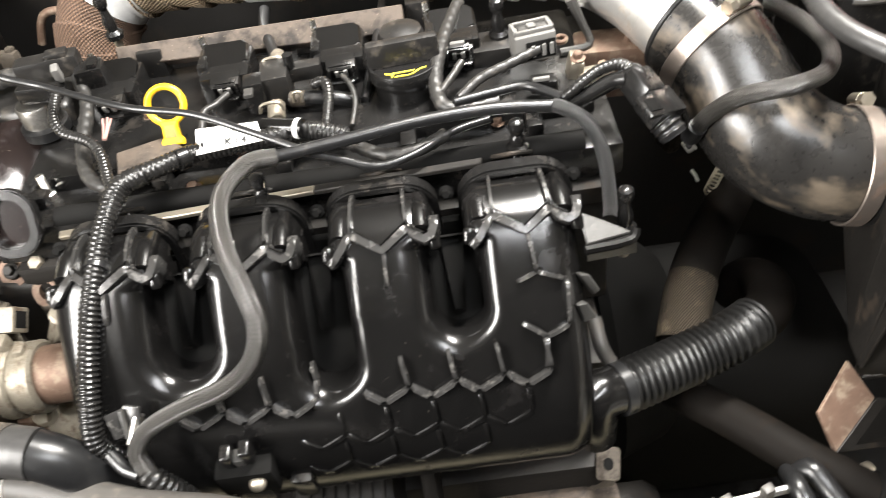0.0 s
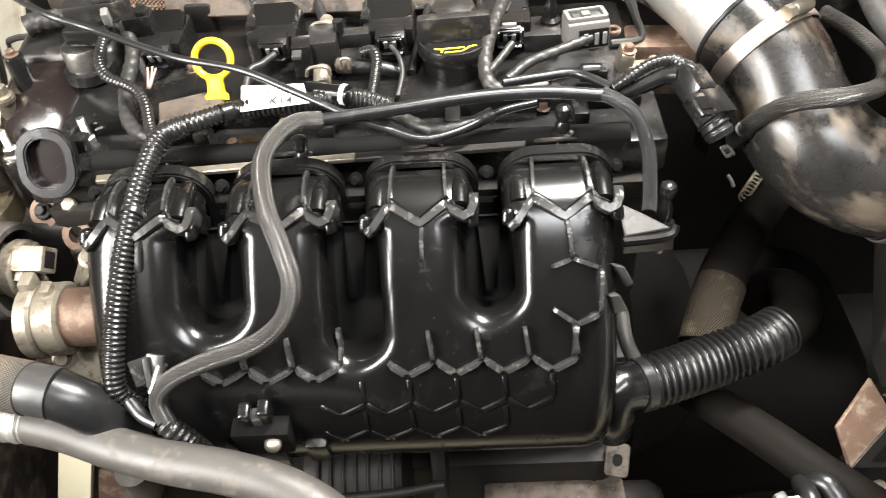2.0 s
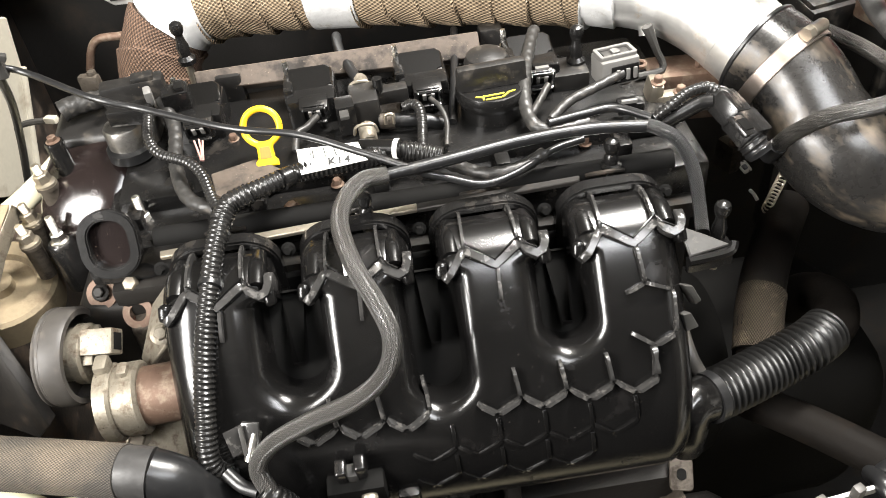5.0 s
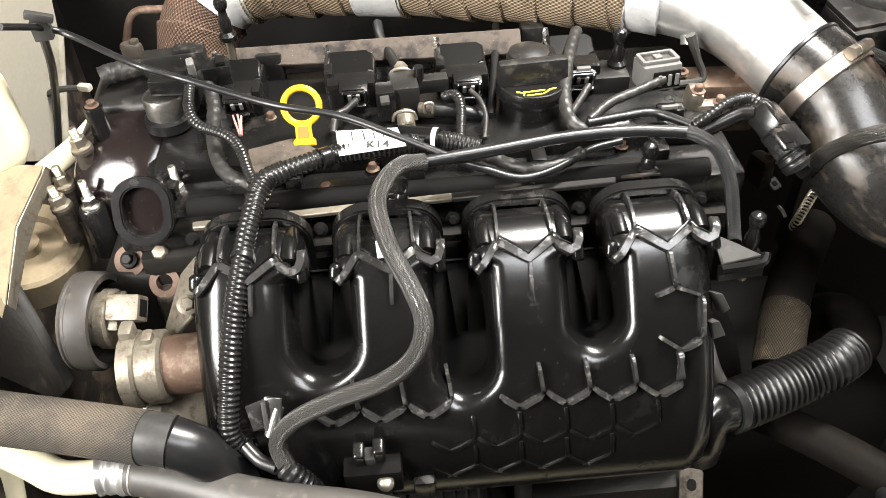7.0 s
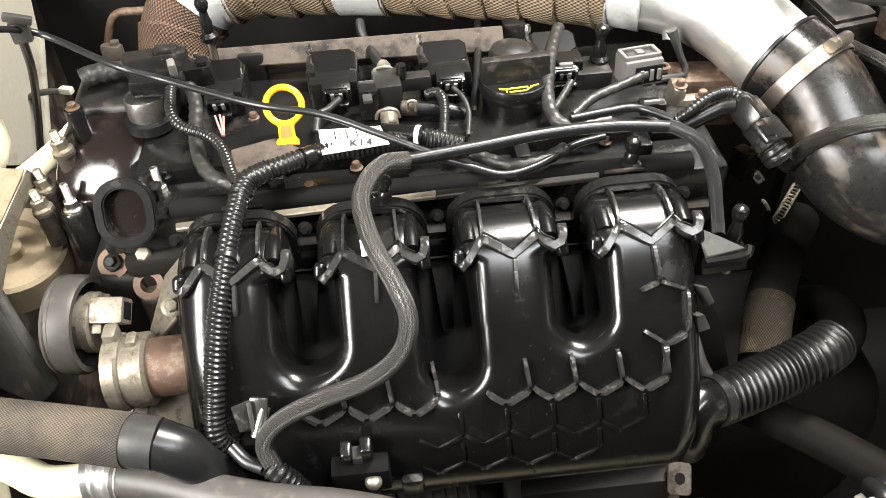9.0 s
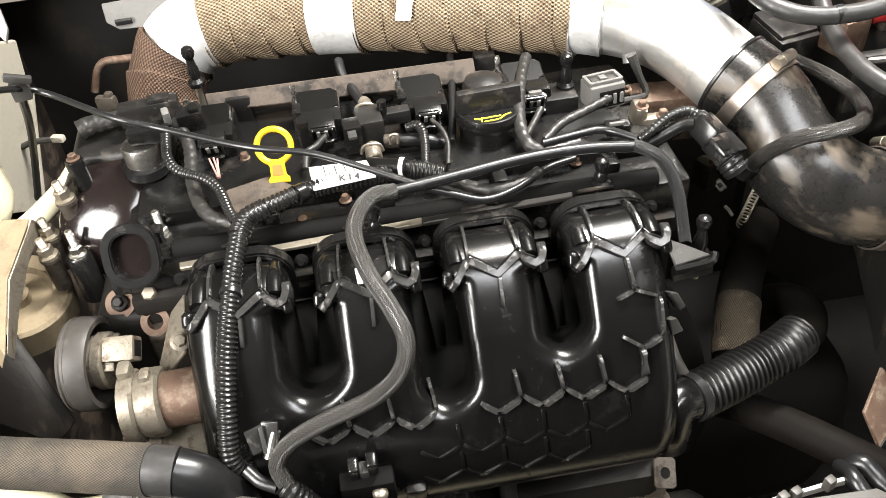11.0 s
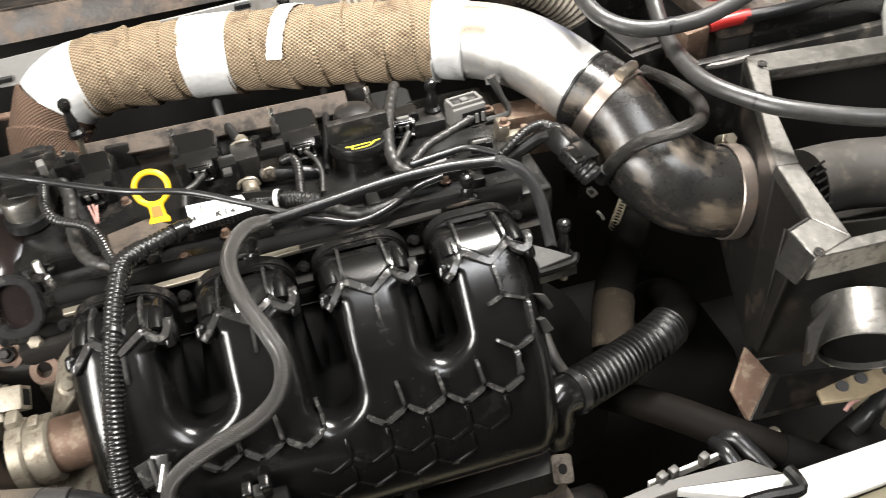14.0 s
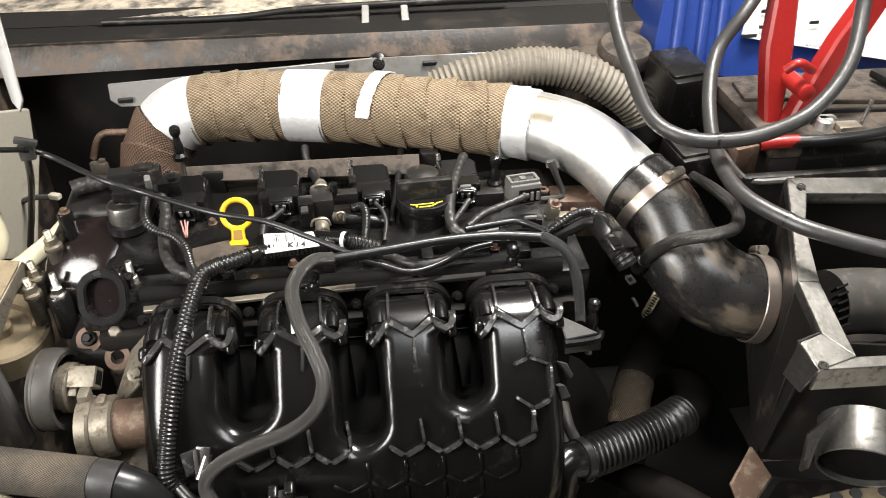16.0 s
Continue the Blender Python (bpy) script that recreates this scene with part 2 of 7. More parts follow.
dome_plastic = material("maroon_black_plastic", (0.012, 0.0085, 0.008), 0.15, spread=0.4, coarse=12, bump=0.06, fine=500, other=(0.034, 0.024, 0.021), blotch=0.58, specks=(0.10, 0.08, 0.06))


# ---- mesh helpers ----
def thing(name, at, label, category, group="", kind=""):
    ob = new(name)
    ob.empty_display_size = 0.02
    ob.location = at
    ob["origin"] = tuple(at)
    return tagged(ob, label, category, group, kind)


def place_of(ob):
    v = Vector((0, 0, 0))
    while ob:
        v = v + ob.location
        ob = ob.parent
    return v


def part(name, bm, mat, parent=None, label="", angle=38):
    me = bpy.data.meshes.new(name)
    if parent:
        bmesh.ops.translate(bm, verts=bm.verts, vec=-place_of(parent))
    bm.to_mesh(me)
    bm.free()
    for p in me.polygons:
        p.use_smooth = True
    me.set_sharp_from_angle(angle=radians(angle))
    me.materials.append(mat)
    ob = new(name, me)
    if parent:
        ob.parent = parent
    return tagged(ob, label) if label else ob


def merge(bm, tmp):
    me = bpy.data.meshes.new("tmp")
    tmp.to_mesh(me)
    tmp.free()
    bm.from_mesh(me)
    bpy.data.meshes.remove(me)
    return bm


def box(c, size, bevel=0.002, rot=(0, 0, 0), bm=None, segs=2, taper=1.0):
    """A bevelled block; taper scales its top."""
    tmp = bmesh.new()
    bmesh.ops.create_cube(tmp, size=1.0)
    for v in tmp.verts:
        k = taper if v.co.z > 0 else 1.0
        v.co = Vector((v.co.x * size[0] * k, v.co.y * size[1] * k, v.co.z * size[2]))
    if bevel:
        bmesh.ops.bevel(tmp, geom=tmp.edges[:], offset=min(bevel, min(size) * 0.45), segments=segs, profile=0.6, affect="EDGES")
    bmesh.ops.transform(tmp, matrix=pose(*c, *rot), verts=tmp.verts)
    return merge(bm, tmp) if bm else tmp


def spline(points, step):
    """Evenly spaced points on a Catmull-Rom curve."""
    pts = [Vector(p) for p in points]
    pts = [pts[0] * 2 - pts[1]] + pts + [pts[-1] * 2 - pts[-2]]
    dense = []
    for i in range(1, len(pts) - 2):
        a, b, c, d = pts[i - 1:i + 3]
        for k in range(24):
            t = k / 24
            dense.append(0.5 * (2 * b + (c - a) * t + (2 * a - 5 * b + 4 * c - d) * t * t + (3 * b - a - 3 * c + d) * t ** 3))
    dense.append(pts[-2])
    run = np.r_[0, np.cumsum([(dense[i + 1] - dense[i]).length for i in range(len(dense) - 1)])]
    n = max(2, int(run[-1] / step))
    out = []
    for s in np.linspace(0, run[-1], n + 1):
        i = min(int(np.searchsorted(run, s, "right")) - 1, len(dense) - 2)
        f = (s - run[i]) / max(1e-9, run[i + 1] - run[i])
        out.append(dense[i].lerp(dense[i + 1], float(f)))
    return out


def tube(points, r, sides=14, step=0.006, shape=None, wall=0.0, bm=None, curve=True, caps=True):
    """A hose along points. r: radius, or radii at the points' shares of the way; shape(s, a): radius factor at s metres and turn a."""
    bm = bm or bmesh.new()
    uv = bm.loops.layers.uv.verify()
    pts = spline(points, step) if curve else [Vector(p) for p in points]
    n = len(pts)
    tang = [(pts[min(i + 1, n - 1)] - pts[max(i - 1, 0)]).normalized() for i in range(n)]
    up = Vector((0, 0, 1)) if abs(tang[0].z) < 0.9 else Vector((0, 1, 0))
    side = tang[0].cross(up).normalized()
    rings, s = [], 0.0
    for i, p in enumerate(pts):
        if i:
            s += (p - pts[i - 1]).length
            side = (side - tang[i] * side.dot(tang[i])).normalized()
        other = tang[i].cross(side)
        rad = r if isinstance(r, (int, float)) else float(np.interp(i / (n - 1), np.linspace(0, 1, len(r)), r))
        ring = []
        for k in range(sides):
            a = 2 * math.pi * k / sides
            q = rad * (shape(s, a) if shape else 1.0)
            ring.append(bm.verts.new(p + side * (q * math.cos(a)) + other * (q * math.sin(a))))
        rings.append((ring, s))
    for (ra, sa), (rb, sb) in zip(rings, rings[1:]):
        for k in range(sides):
            j = (k + 1) % sides
            f = bm.faces.new((ra[k], ra[j], rb[j], rb[k]))
            for lp, (u, v) in zip(f.loops, ((k / sides, sa), ((k + 1) / sides, sa), ((k + 1) / sides, sb), (k / sides, sb))):
                lp[uv].uv = (u, v)
    if caps:
        bm.faces.new(rings[0][0][::-1])
        bm.faces.new(rings[-1][0])
    bmesh.ops.recalc_face_normals(bm, faces=bm.faces[:])
    return bm


def rings_shape(pitch, depth):
    return lambda s, a: 1.0 - depth * (0.5 - 0.5 * math.cos(2 * math.pi * s / pitch)) ** 0.7


def lathe(profile, at, axis=(0, 0, 1), segs=28, bm=None, squash=1.0):
    """Turns (radius, height) pairs round an axis that starts at a place."""
    tmp = bmesh.new()
    rings = []
    for r, h in profile:
        rings.append([tmp.verts.new((r * math.cos(2 * math.pi * k / segs), squash * r * math.sin(2 * math.pi * k / segs), h)) for k in range(segs)])
    for a, b in zip(rings, rings[1:]):
        for k in range(segs):
            j = (k + 1) % segs
            tmp.faces.new((a[k], a[j], b[j], b[k]))
    tmp.faces.new(rings[0][::-1])
    tmp.faces.new(rings[-1])
    bmesh.ops.recalc_face_normals(tmp, faces=tmp.faces[:])
    m = Matrix.Translation(at) @ Vector(axis).to_track_quat("Z", "Y").to_matrix().to_4x4()
    bmesh.ops.transform(tmp, matrix=m, verts=tmp.verts)
    return merge(bm, tmp) if bm else tmp


def ring(r_out, r_in, h, at, axis=(0, 0, 1), segs=32, bm=None, bevel=0.001):
    """A flat ring or short open tube."""
    tmp = bmesh.new()
    b = min(bevel, (r_out - r_in) * 0.4, h * 0.4)
    prof = [(r_in, b), (r_in + b, 0), (r_out - b, 0), (r_out, b), (r_out, h - b), (r_out - b, h), (r_in + b, h), (r_in, h - b)]
    rows = [[tmp.verts.new((r * math.cos(2 * math.pi * k / segs), r * math.sin(2 * math.pi * k / segs), z)) for k in range(segs)] for r, z in prof]
    for i in range(len(rows)):
        a, c = rows[i], rows[(i + 1) % len(rows)]
        for k in range(segs):
            j = (k + 1) % segs
            tmp.faces.new((a[k], a[j], c[j], c[k]))
    bmesh.ops.recalc_face_normals(tmp, faces=tmp.faces[:])
    m = Matrix.Translation(at) @ Vector(axis).to_track_quat("Z", "Y").to_matrix().to_4x4()
    bmesh.ops.transform(tmp, matrix=m, verts=tmp.verts)
    return merge(bm, tmp) if bm else tmp


def plate(outline, thick, m, bevel=0.0008, bm=None):
    """A sheet cut to an outline in its own plane, thick along z, laid by the pose m."""
    tmp = bmesh.new()
    f = tmp.faces.new([tmp.verts.new((x, y, 0)) for x, y in outline])
    up = bmesh.ops.extrude_face_region(tmp, geom=[f])
    bmesh.ops.translate(tmp, verts=[g for g in up["geom"] if isinstance(g, bmesh.types.BMVert)], vec=(0, 0, thick))
    bmesh.ops.recalc_face_normals(tmp, faces=tmp.faces[:])
    if bevel:
        rim = [e for e in tmp.edges if abs(e.verts[0].co.z - e.verts[1].co.z) < 1e-6]
        bmesh.ops.bevel(tmp, geom=rim, offset=bevel, segments=1, affect="EDGES")
    bmesh.ops.transform(tmp, matrix=m, verts=tmp.verts)
    return merge(bm, tmp) if bm else tmp


OUTSIDE = Vector((-0.1, 0.0, 1.4))  # open side of the bay, above its front edge


def quad(corners, thick, bm=None):
    """A sheet through corners in space, thickened away from its face."""
    tmp = bmesh.new()
    cs = [Vector(c) for c in corners]
    nrm = (cs[1] - cs[0]).cross(cs[2] - cs[0]).normalized()
    if nrm.dot(OUTSIDE - cs[0]) < 0:
        nrm = -nrm
    top = [tmp.verts.new(c) for c in cs]
    low = [tmp.verts.new(c - nrm * thick) for c in cs]
    tmp.faces.new(top)
    tmp.faces.new(low[::-1])
    for i in range(len(cs)):
        j = (i + 1) % len(cs)
        tmp.faces.new((top[j], top[i], low[i], low[j]))
    bmesh.ops.recalc_face_normals(tmp, faces=tmp.faces[:])
    bmesh.ops.bevel(tmp, geom=tmp.edges[:], offset=min(0.0008, thick * 0.3), segments=1, affect="EDGES")
    return merge(bm, tmp) if bm else tmp


def round_rect(w, h, r, n=6):
    out = []
    for cx, cy, a0 in ((w / 2 - r, h / 2 - r, 0), (-w / 2 + r, h / 2 - r, 90), (-w / 2 + r, -h / 2 + r, 180), (w / 2 - r, -h / 2 + r, 270)):
        for k in range(n + 1):
            a = radians(a0 + 90 * k / n)
            out.append((cx + r * math.cos(a), cy + r * math.sin(a)))
    return out


def hex_bolt(at, axis, size, parent=None, length=0.006, mat=None, name="bolt", label="", washer=True):
    bm = bmesh.new()
    if washer:
        lathe([(size * 0.9, 0), (size * 0.95, size * 0.12), (size * 0.7, size * 0.25)], at, axis, 20, bm)
    base = Vector(at) + Vector(axis).normalized() * size * 0.15
    lathe([(size * 0.62, 0), (size * 0.62, length * 0.85), (size * 0.5, length)], base, axis, 6, bm)
    return part(name, bm, mat or zinc, parent, label)


def stud(at, axis, r, length, parent, mat=None, name="stud"):
    """A threaded stud on a hex collar."""
    bm = bmesh.new()
    ax = Vector(axis).normalized()
    lathe([(r * 2.3, 0), (r * 2.3, r * 0.8), (r * 1.6, r * 1.2)], at, axis, 18, bm)
    lathe([(r * 1.75, r), (r * 1.75, r * 3.0), (r * 1.4, r * 3.3)], at, axis, 6, bm)
    prof, h = [], r * 3.0
    while h < length:
        prof += [(r, h), (r * 0.84, h + r * 0.22)]
        h += r * 0.44
    lathe(prof + [(r * 0.7, length)], at, axis, 14, bm)
    return part(name, bm, mat or steel, parent)


# ---- the workshop round the car ----
def solid(name, c, size, mat, label, category, bevel=0.0, rot=(0, 0, 0)):
    ob = part(name, box(c, size, bevel, rot), mat)
    return tagged(ob, label, category, kind="structure")


solid("floor", (0, 1.0, -0.05), (8, 9, 0.1), concrete, "worn yellowish concrete workshop floor", "floor")
solid("ceiling", (0, 1.0, 3.25), (8, 9, 0.1), plaster, "plain pale workshop ceiling", "ceiling")
solid("wall_north", (0, 5.45, 1.6), (8, 0.1, 3.2), plaster, "plain pale painted workshop wall", "wall")
# out of view; made dark so the manifold's front reflects little light
solid("wall_south", (0, -3.45, 1.6), (8, 0.1, 3.2), unlit_end, "unseen dark end wall added to dim reflections", "wall")
solid("wall_west", (-3.95, 1.0, 1.6), (0.1, 8.8, 3.2), plaster, "plain pale painted workshop wall", "wall")
solid("wall_east", (3.95, 1.0, 1.6), (0.1, 8.8, 3.2), plaster, "plain pale painted workshop wall", "wall")

# ---- engine: block, head, cover ----
engine = thing("engine_block", (-0.12, 0.50, 0.42), "oily dark cast engine block and cylinder head", "engine")
bm = box((-0.12, 0.50, 0.60), (0.42, 0.24, 0.36), 0.01)
box((-0.12, 0.385, 0.56), (0.40, 0.06, 0.22), 0.008, bm=bm)
part("block", bm, dark_metal, engine)
bm = box((-0.12, 0.545, 0.842), (0.44, 0.20, 0.125), 0.006)
box((-0.12, 0.452, 0.897), (0.44, 0.022, 0.016), 0.003, bm=bm)
part("cylinder_head", bm, dark_metal, engine, "oily dark cast cylinder head")

cover = thing("valve_cover", (-0.12, 0.55, 0.905), "dusty black plastic valve cover on the cylinder head", "engine cover")
bm = box((-0.115, 0.545, 0.918), (0.455, 0.185, 0.03), 0.006)
box((-0.115, 0.560, 0.935), (0.43, 0.135, 0.022), 0.006, bm=bm)
part("body", bm, satin_black, cover)
for x in (-0.315, -0.223, -0.131, -0.039, 0.053):
    bm = box((x, 0.495, 0.938), (0.012, 0.045, 0.012), 0.003)
    part("rib", bm, satin_black, cover)
bm = quad([(-0.2572, 0.5029, 0.9530), (-0.2528, 0.4807, 0.9490), (-0.2422, 0.4736, 0.9470), (-0.2115, 0.4879, 0.9490), (-0.2045, 0.4994, 0.9510), (-0.2229, 0.5140, 0.9530)], 0.010)
part("raised_panel", bm, dusty_shield, cover, "panel under a film of tan dust")
bm = quad([(-0.2756, 0.6215, 0.9750), (-0.0340, 0.6190, 0.9750), (-0.0337, 0.6026, 0.9600), (-0.2756, 0.6149, 0.9600)], 0.012)
part("rear_shield", bm, dusty_shield, cover, "dusty brown spotted panel")

# ---- intake manifold ----
PROFILE = [(.438, .922), (.430, .935), (.416, .942), (.398, .940), (.380, .930), (.350, .898), (.324, .859), (.309, .830), (.303, .800), (.310, .770), (.338, .745)]
RUN = [0.0]
for (ya, za), (yb, zb) in zip(PROFILE, PROFILE[1:]):
    RUN.append(RUN[-1] + math.hypot(yb - ya, zb - za))
SLOTS = [(-0.2030, 0.0200, 0.136), (-0.1085, 0.0175, 0.158), (-0.0170, 0.0170, 0.131)]
LEFT, RIGHT = -0.291, 0.066
SMOOTH = spline([(0, y, z) for y, z in PROFILE], 0.002)
SRUN = np.r_[0, np.cumsum([(b - a).length for a, b in zip(SMOOTH, SMOOTH[1:])])]


def skin(x, s, lift=0.0):
    """The manifold's outer surface: x along the engine, s down its front from the flange."""
    y = float(np.interp(s, SRUN, [p.y for p in SMOOTH]))
    z = float(np.interp(s, SRUN, [p.z for p in SMOOTH]))
    dy = float(np.interp(s + .002, SRUN, [p.y for p in SMOOTH])) - float(np.interp(s - .002, SRUN, [p.y for p in SMOOTH]))
    dz = float(np.interp(s + .002, SRUN, [p.z for p in SMOOTH])) - float(np.interp(s - .002, SRUN, [p.z for p in SMOOTH]))
    k = math.hypot(dy, dz) or 1
    ny, nz = dz / k, -dy / k
    if nz < 0 and s < 0.1:
        ny, nz = -ny, -nz
    return Vector((x, y + ny * lift, z + nz * lift))


def sink(x, s):
    """How far the surface lies below the smooth envelope at this place: rounded runners with deep U-shaped gaps."""
    d = min(x - LEFT, RIGHT - x)
    deep = 0.085
    low = 0.0
    r = 0.024
    if d < r:
        low = max(low, r - math.sqrt(max(0, r * r - (r - d) ** 2)))
    r, e = 0.010, s - 0.010
    if e < r:
        low = max(low, r - math.sqrt(max(0, r * r - (r - max(0.0, e)) ** 2)) + (0.012 if e <= 0 else 0.0))
    k = min(1.0, max(0.0, (s - 0.064) / 0.008))
    for xc, wide, sb in SLOTS:
        hw = 0.0095 + (wide - 0.0095) * k * k * (3 - 2 * k)
        far = s - (sb - hw)
        e = abs(x - xc) - hw if far < 0 else math.hypot(x - xc, far) - hw
        k2 = min(1.0, max(0.0, 0.5 - (x - xc) / (1.6 * hw)))
        r = 0.0125 + 0.0065 * k2 * k2 * (3 - 2 * k2)
        if e <= 0:
            low = max(low, r + min(deep - r, -e * 12))
        elif e < r:
            low = max(low, r - math.sqrt(max(0, r * r - (r - e) ** 2)))
    return low


manifold = thing("intake_manifold", (-0.11, 0.36, 0.71), "glossy black plastic intake manifold with four curved runners", "intake manifold")
bm = bmesh.new()
NX, NS = 300, 190
smax = SRUN[-1]
grid = []
for j in range(NS + 1):
    s = smax * j / NS
    a, b = skin(0, s), skin(0, s, 1.0)
    ny, nz = b.y - a.y, b.z - a.z
    row = []
    for i in range(NX + 1):
        x = LEFT + (RIGHT - LEFT) * i / NX
        w = sink(x, s)
        row.append(bm.verts.new((x, a.y - ny * w, a.z - nz * w)))
    grid.append(row)
for j in range(NS):
    for i in range(NX):
        bm.faces.new((grid[j][i], grid[j + 1][i], grid[j + 1][i + 1], grid[j][i + 1]))
bmesh.ops.recalc_face_normals(bm, faces=bm.faces[:])
part("shell", bm, gloss_black, manifold, angle=75)
# dark plate and sheets give the gaps between runners their shade
part("back_wall", box((-0.112, 0.437, 0.80), (0.35, 0.008, 0.20), 0.003), shade_black, manifold)
for xc, wide, sb in SLOTS:
    bm = bmesh.new()
    rows = [[bm.verts.new(skin(xc + f * (wide + 0.003), 0.010 + (sb - 0.010) * j / 24, -0.034)) for f in (-1, 1)] for j in range(25)]
    for a, b in zip(rows, rows[1:]):
        bm.faces.new((a[0], a[1], b[1], b[0]))
    part("slot_shade", bm, shade_black, manifold)


def skin_rib(points, height=0.0050, thick=0.0030, name="rib", bridge=False, mat=None):
    """A raised rib that follows the manifold's surface through (x, s) points."""
    bm = bmesh.new()
    path = []
    for (xa, sa), (xb, sb) in zip(points, points[1:]):
        n = max(2, int(math.hypot(xb - xa, sb - sa) / 0.003))
        path += [(xa + (xb - xa) * k / n, sa + (sb - sa) * k / n) for k in range(n)]
    path.append(points[-1])
    rows = []
    for i, (x, s) in enumerate(path):
        ax, as_ = path[max(0, i - 1)]
        bx, bs = path[min(len(path) - 1, i + 1)]
        k = math.hypot(bx - ax, bs - as_) or 1
        ox, os_ = -(bs - as_) / k * thick / 2, (bx - ax) / k * thick / 2
        w = sink(x, s)
        w = 0.0 if bridge else min(w, 0.016)
        foot = w + (0.012 if bridge else 0.002)
        end = 0.35 if i in (0, len(path) - 1) else 1.0
        top = height * end
        cross = ((1.0, -foot), (0.94, top * 0.72 - w), (0.76, top - w), (-0.76, top - w), (-0.94, top * 0.72 - w), (-1.0, -foot))
        rows.append([bm.verts.new(skin(x + ox * f, s + os_ * f, h)) for f, h in cross])
    for a, b in zip(rows, rows[1:]):
        for k in range(5):
            bm.faces.new((a[k], a[k + 1], b[k + 1], b[k]))
    bm.faces.new(rows[0])
    bm.faces.new(rows[-1][::-1])
    bmesh.ops.recalc_face_normals(bm, faces=bm.faces[:])
    return part(name, bm, mat or rib_black, manifold, angle=50)


def skin_line(points, lift):
    """A fine moulded bead along (x, s) points, just proud of the surface."""
    path = []
    for (xa, sa), (xb, sb) in zip(points, points[1:]):
        path += [skin(xa + (xb - xa) * k / 6, sa + (sb - sa) * k / 6, lift) for k in range(6)]
    return tube(path + [skin(*points[-1], lift)], 0.0007, 8, curve=False)


for n, xc in enumerate((-0.2495, -0.1562, -0.0629, 0.0304)):
    for side in (-1, 1):
        skin_rib([(xc + side * 0.0165, 0.003), (xc + side * 0.0185, 0.056)], 0.0045, 0.0026, bridge=True)
        q = skin(xc + side * 0.0350, 0.066, -0.006)
        part("lug", box(q, (0.008, 0.012, 0.012), 0.004, (-35, 0, side * 8), segs=3), gloss_black, manifold)
    skin_rib([(xc - 0.0195, 0.0560), (xc + 0.0010, 0.0690), (xc + 0.0205, 0.0560)], 0.0040, 0.0062, "chevron_band", bridge=True)
    skin_rib([(xc - 0.0185, 0.0555), (xc - 0.0235, 0.0625), (xc - 0.0295, 0.0705), (xc - 0.0345, 0.0745)], 0.0034, 0.0060, "ear", bridge=True)
    skin_rib([(xc + 0.0195, 0.0555), (xc + 0.0235, 0.0620), (xc + 0.0295, 0.0655), (xc + 0.0340, 0.0635), (xc + 0.0362, 0.0585), (xc + 0.0366, 0.0500)], 0.0038, 0.0066, "ear", bridge=True)
    part("edge_line", skin_line([(xc - 0.0178, 0.0530), (xc + 0.0010, 0.0655), (xc + 0.0188, 0.0530), (xc + 0.0232, 0.0585), (xc + 0.0295, 0.0618)], 0.0046), gloss_black, manifold)
    if n < 3:
        skin_rib([(xc + 0.002, 0.070), (xc + 0.001, 0.092)], 0.0035)
skin_rib([(0.0325, 0.070), (0.035, 0.096)])
skin_rib([(0.035, 0.096), (0.0212, 0.101)])
skin_rib([(0.035, 0.096), (0.0536, 0.1035)], 0.005)
skin_rib([(0.0536, 0.1035), (0.0522, 0.1325)])
skin_rib([(0.0522, 0.1325), (0.0365, 0.139)], 0.005)
skin_rib([(0.0365, 0.139), (0.0215, 0.128)], 0.004)
skin_rib([(0.0365, 0.139), (0.0338, 0.160)])
# the honeycomb rows on the plenum; upper rows carry painted highlights, lower rows don't
for row, (x0, s0, cells) in enumerate(((-0.0878, 0.160, 4), (-0.2130, 0.161, 3), (-0.1361, 0.190, 5), (-0.1361, 0.213, 4))):
    for k in range(cells):
        xa = x0 + 0.0317 * k
        h, m_ = (0.0075, rib_black) if row < 2 else (0.0022, gloss_black)
        skin_rib([(xa, s0), (xa + 0.0125, s0 + 0.009)], h, mat=m_)
        skin_rib([(xa + 0.0125, s0 + 0.009), (xa + 0.0295, s0 + 0.0005)], h, mat=m_)
        if row in (0, 1):
            skin_rib([(xa + 0.0295, s0), (xa + 0.0270, s0 - 0.021)], 0.0055)
        else:
            skin_rib([(xa + 0.0295, s0), (xa + 0.0290, s0 - 0.017)], 0.0016, mat=m_)
for xc in (-0.2495, -0.1562, -0.0629, 0.0304):
    bm = bmesh.new()
    outer, inner = round_rect(0.080, 0.075, 0.026, 8), round_rect(0.066, 0.061, 0.021, 8)
    rows = [[bm.verts.new((xc + px, y, 0.9070 + pz)) for px, pz in ol] for ol, y in ((inner, 0.428), (outer, 0.428), (outer, 0.440), (inner, 0.440))]
    for a, b in zip(rows, rows[1:] + rows[:1]):
        for k in range(len(a)):
            j = (k + 1) % len(a)
            bm.faces.new((a[k], a[j], b[j], b[k]))
    bmesh.ops.recalc_face_normals(bm, faces=bm.faces[:])
    bmesh.ops.bevel(bm, geom=[e for e in bm.edges if len(e.link_faces) == 2 and e.calc_face_angle() > 1.0], offset=0.0015, segments=2, affect="EDGES")
    part("flange", bm, satin_black, manifold)
    for side in (-1, 1):
        p, q = skin(xc + side * 0.0265, 0.018, -0.005), skin(xc + side * 0.0270, 0.058, -0.004)
        part("shoulder", tube([p, p.lerp(q, 0.5) + Vector((0, -0.001, 0.002)), q], [0.0062, 0.0078, 0.0066], 16, 0.003), gloss_black, manifold)
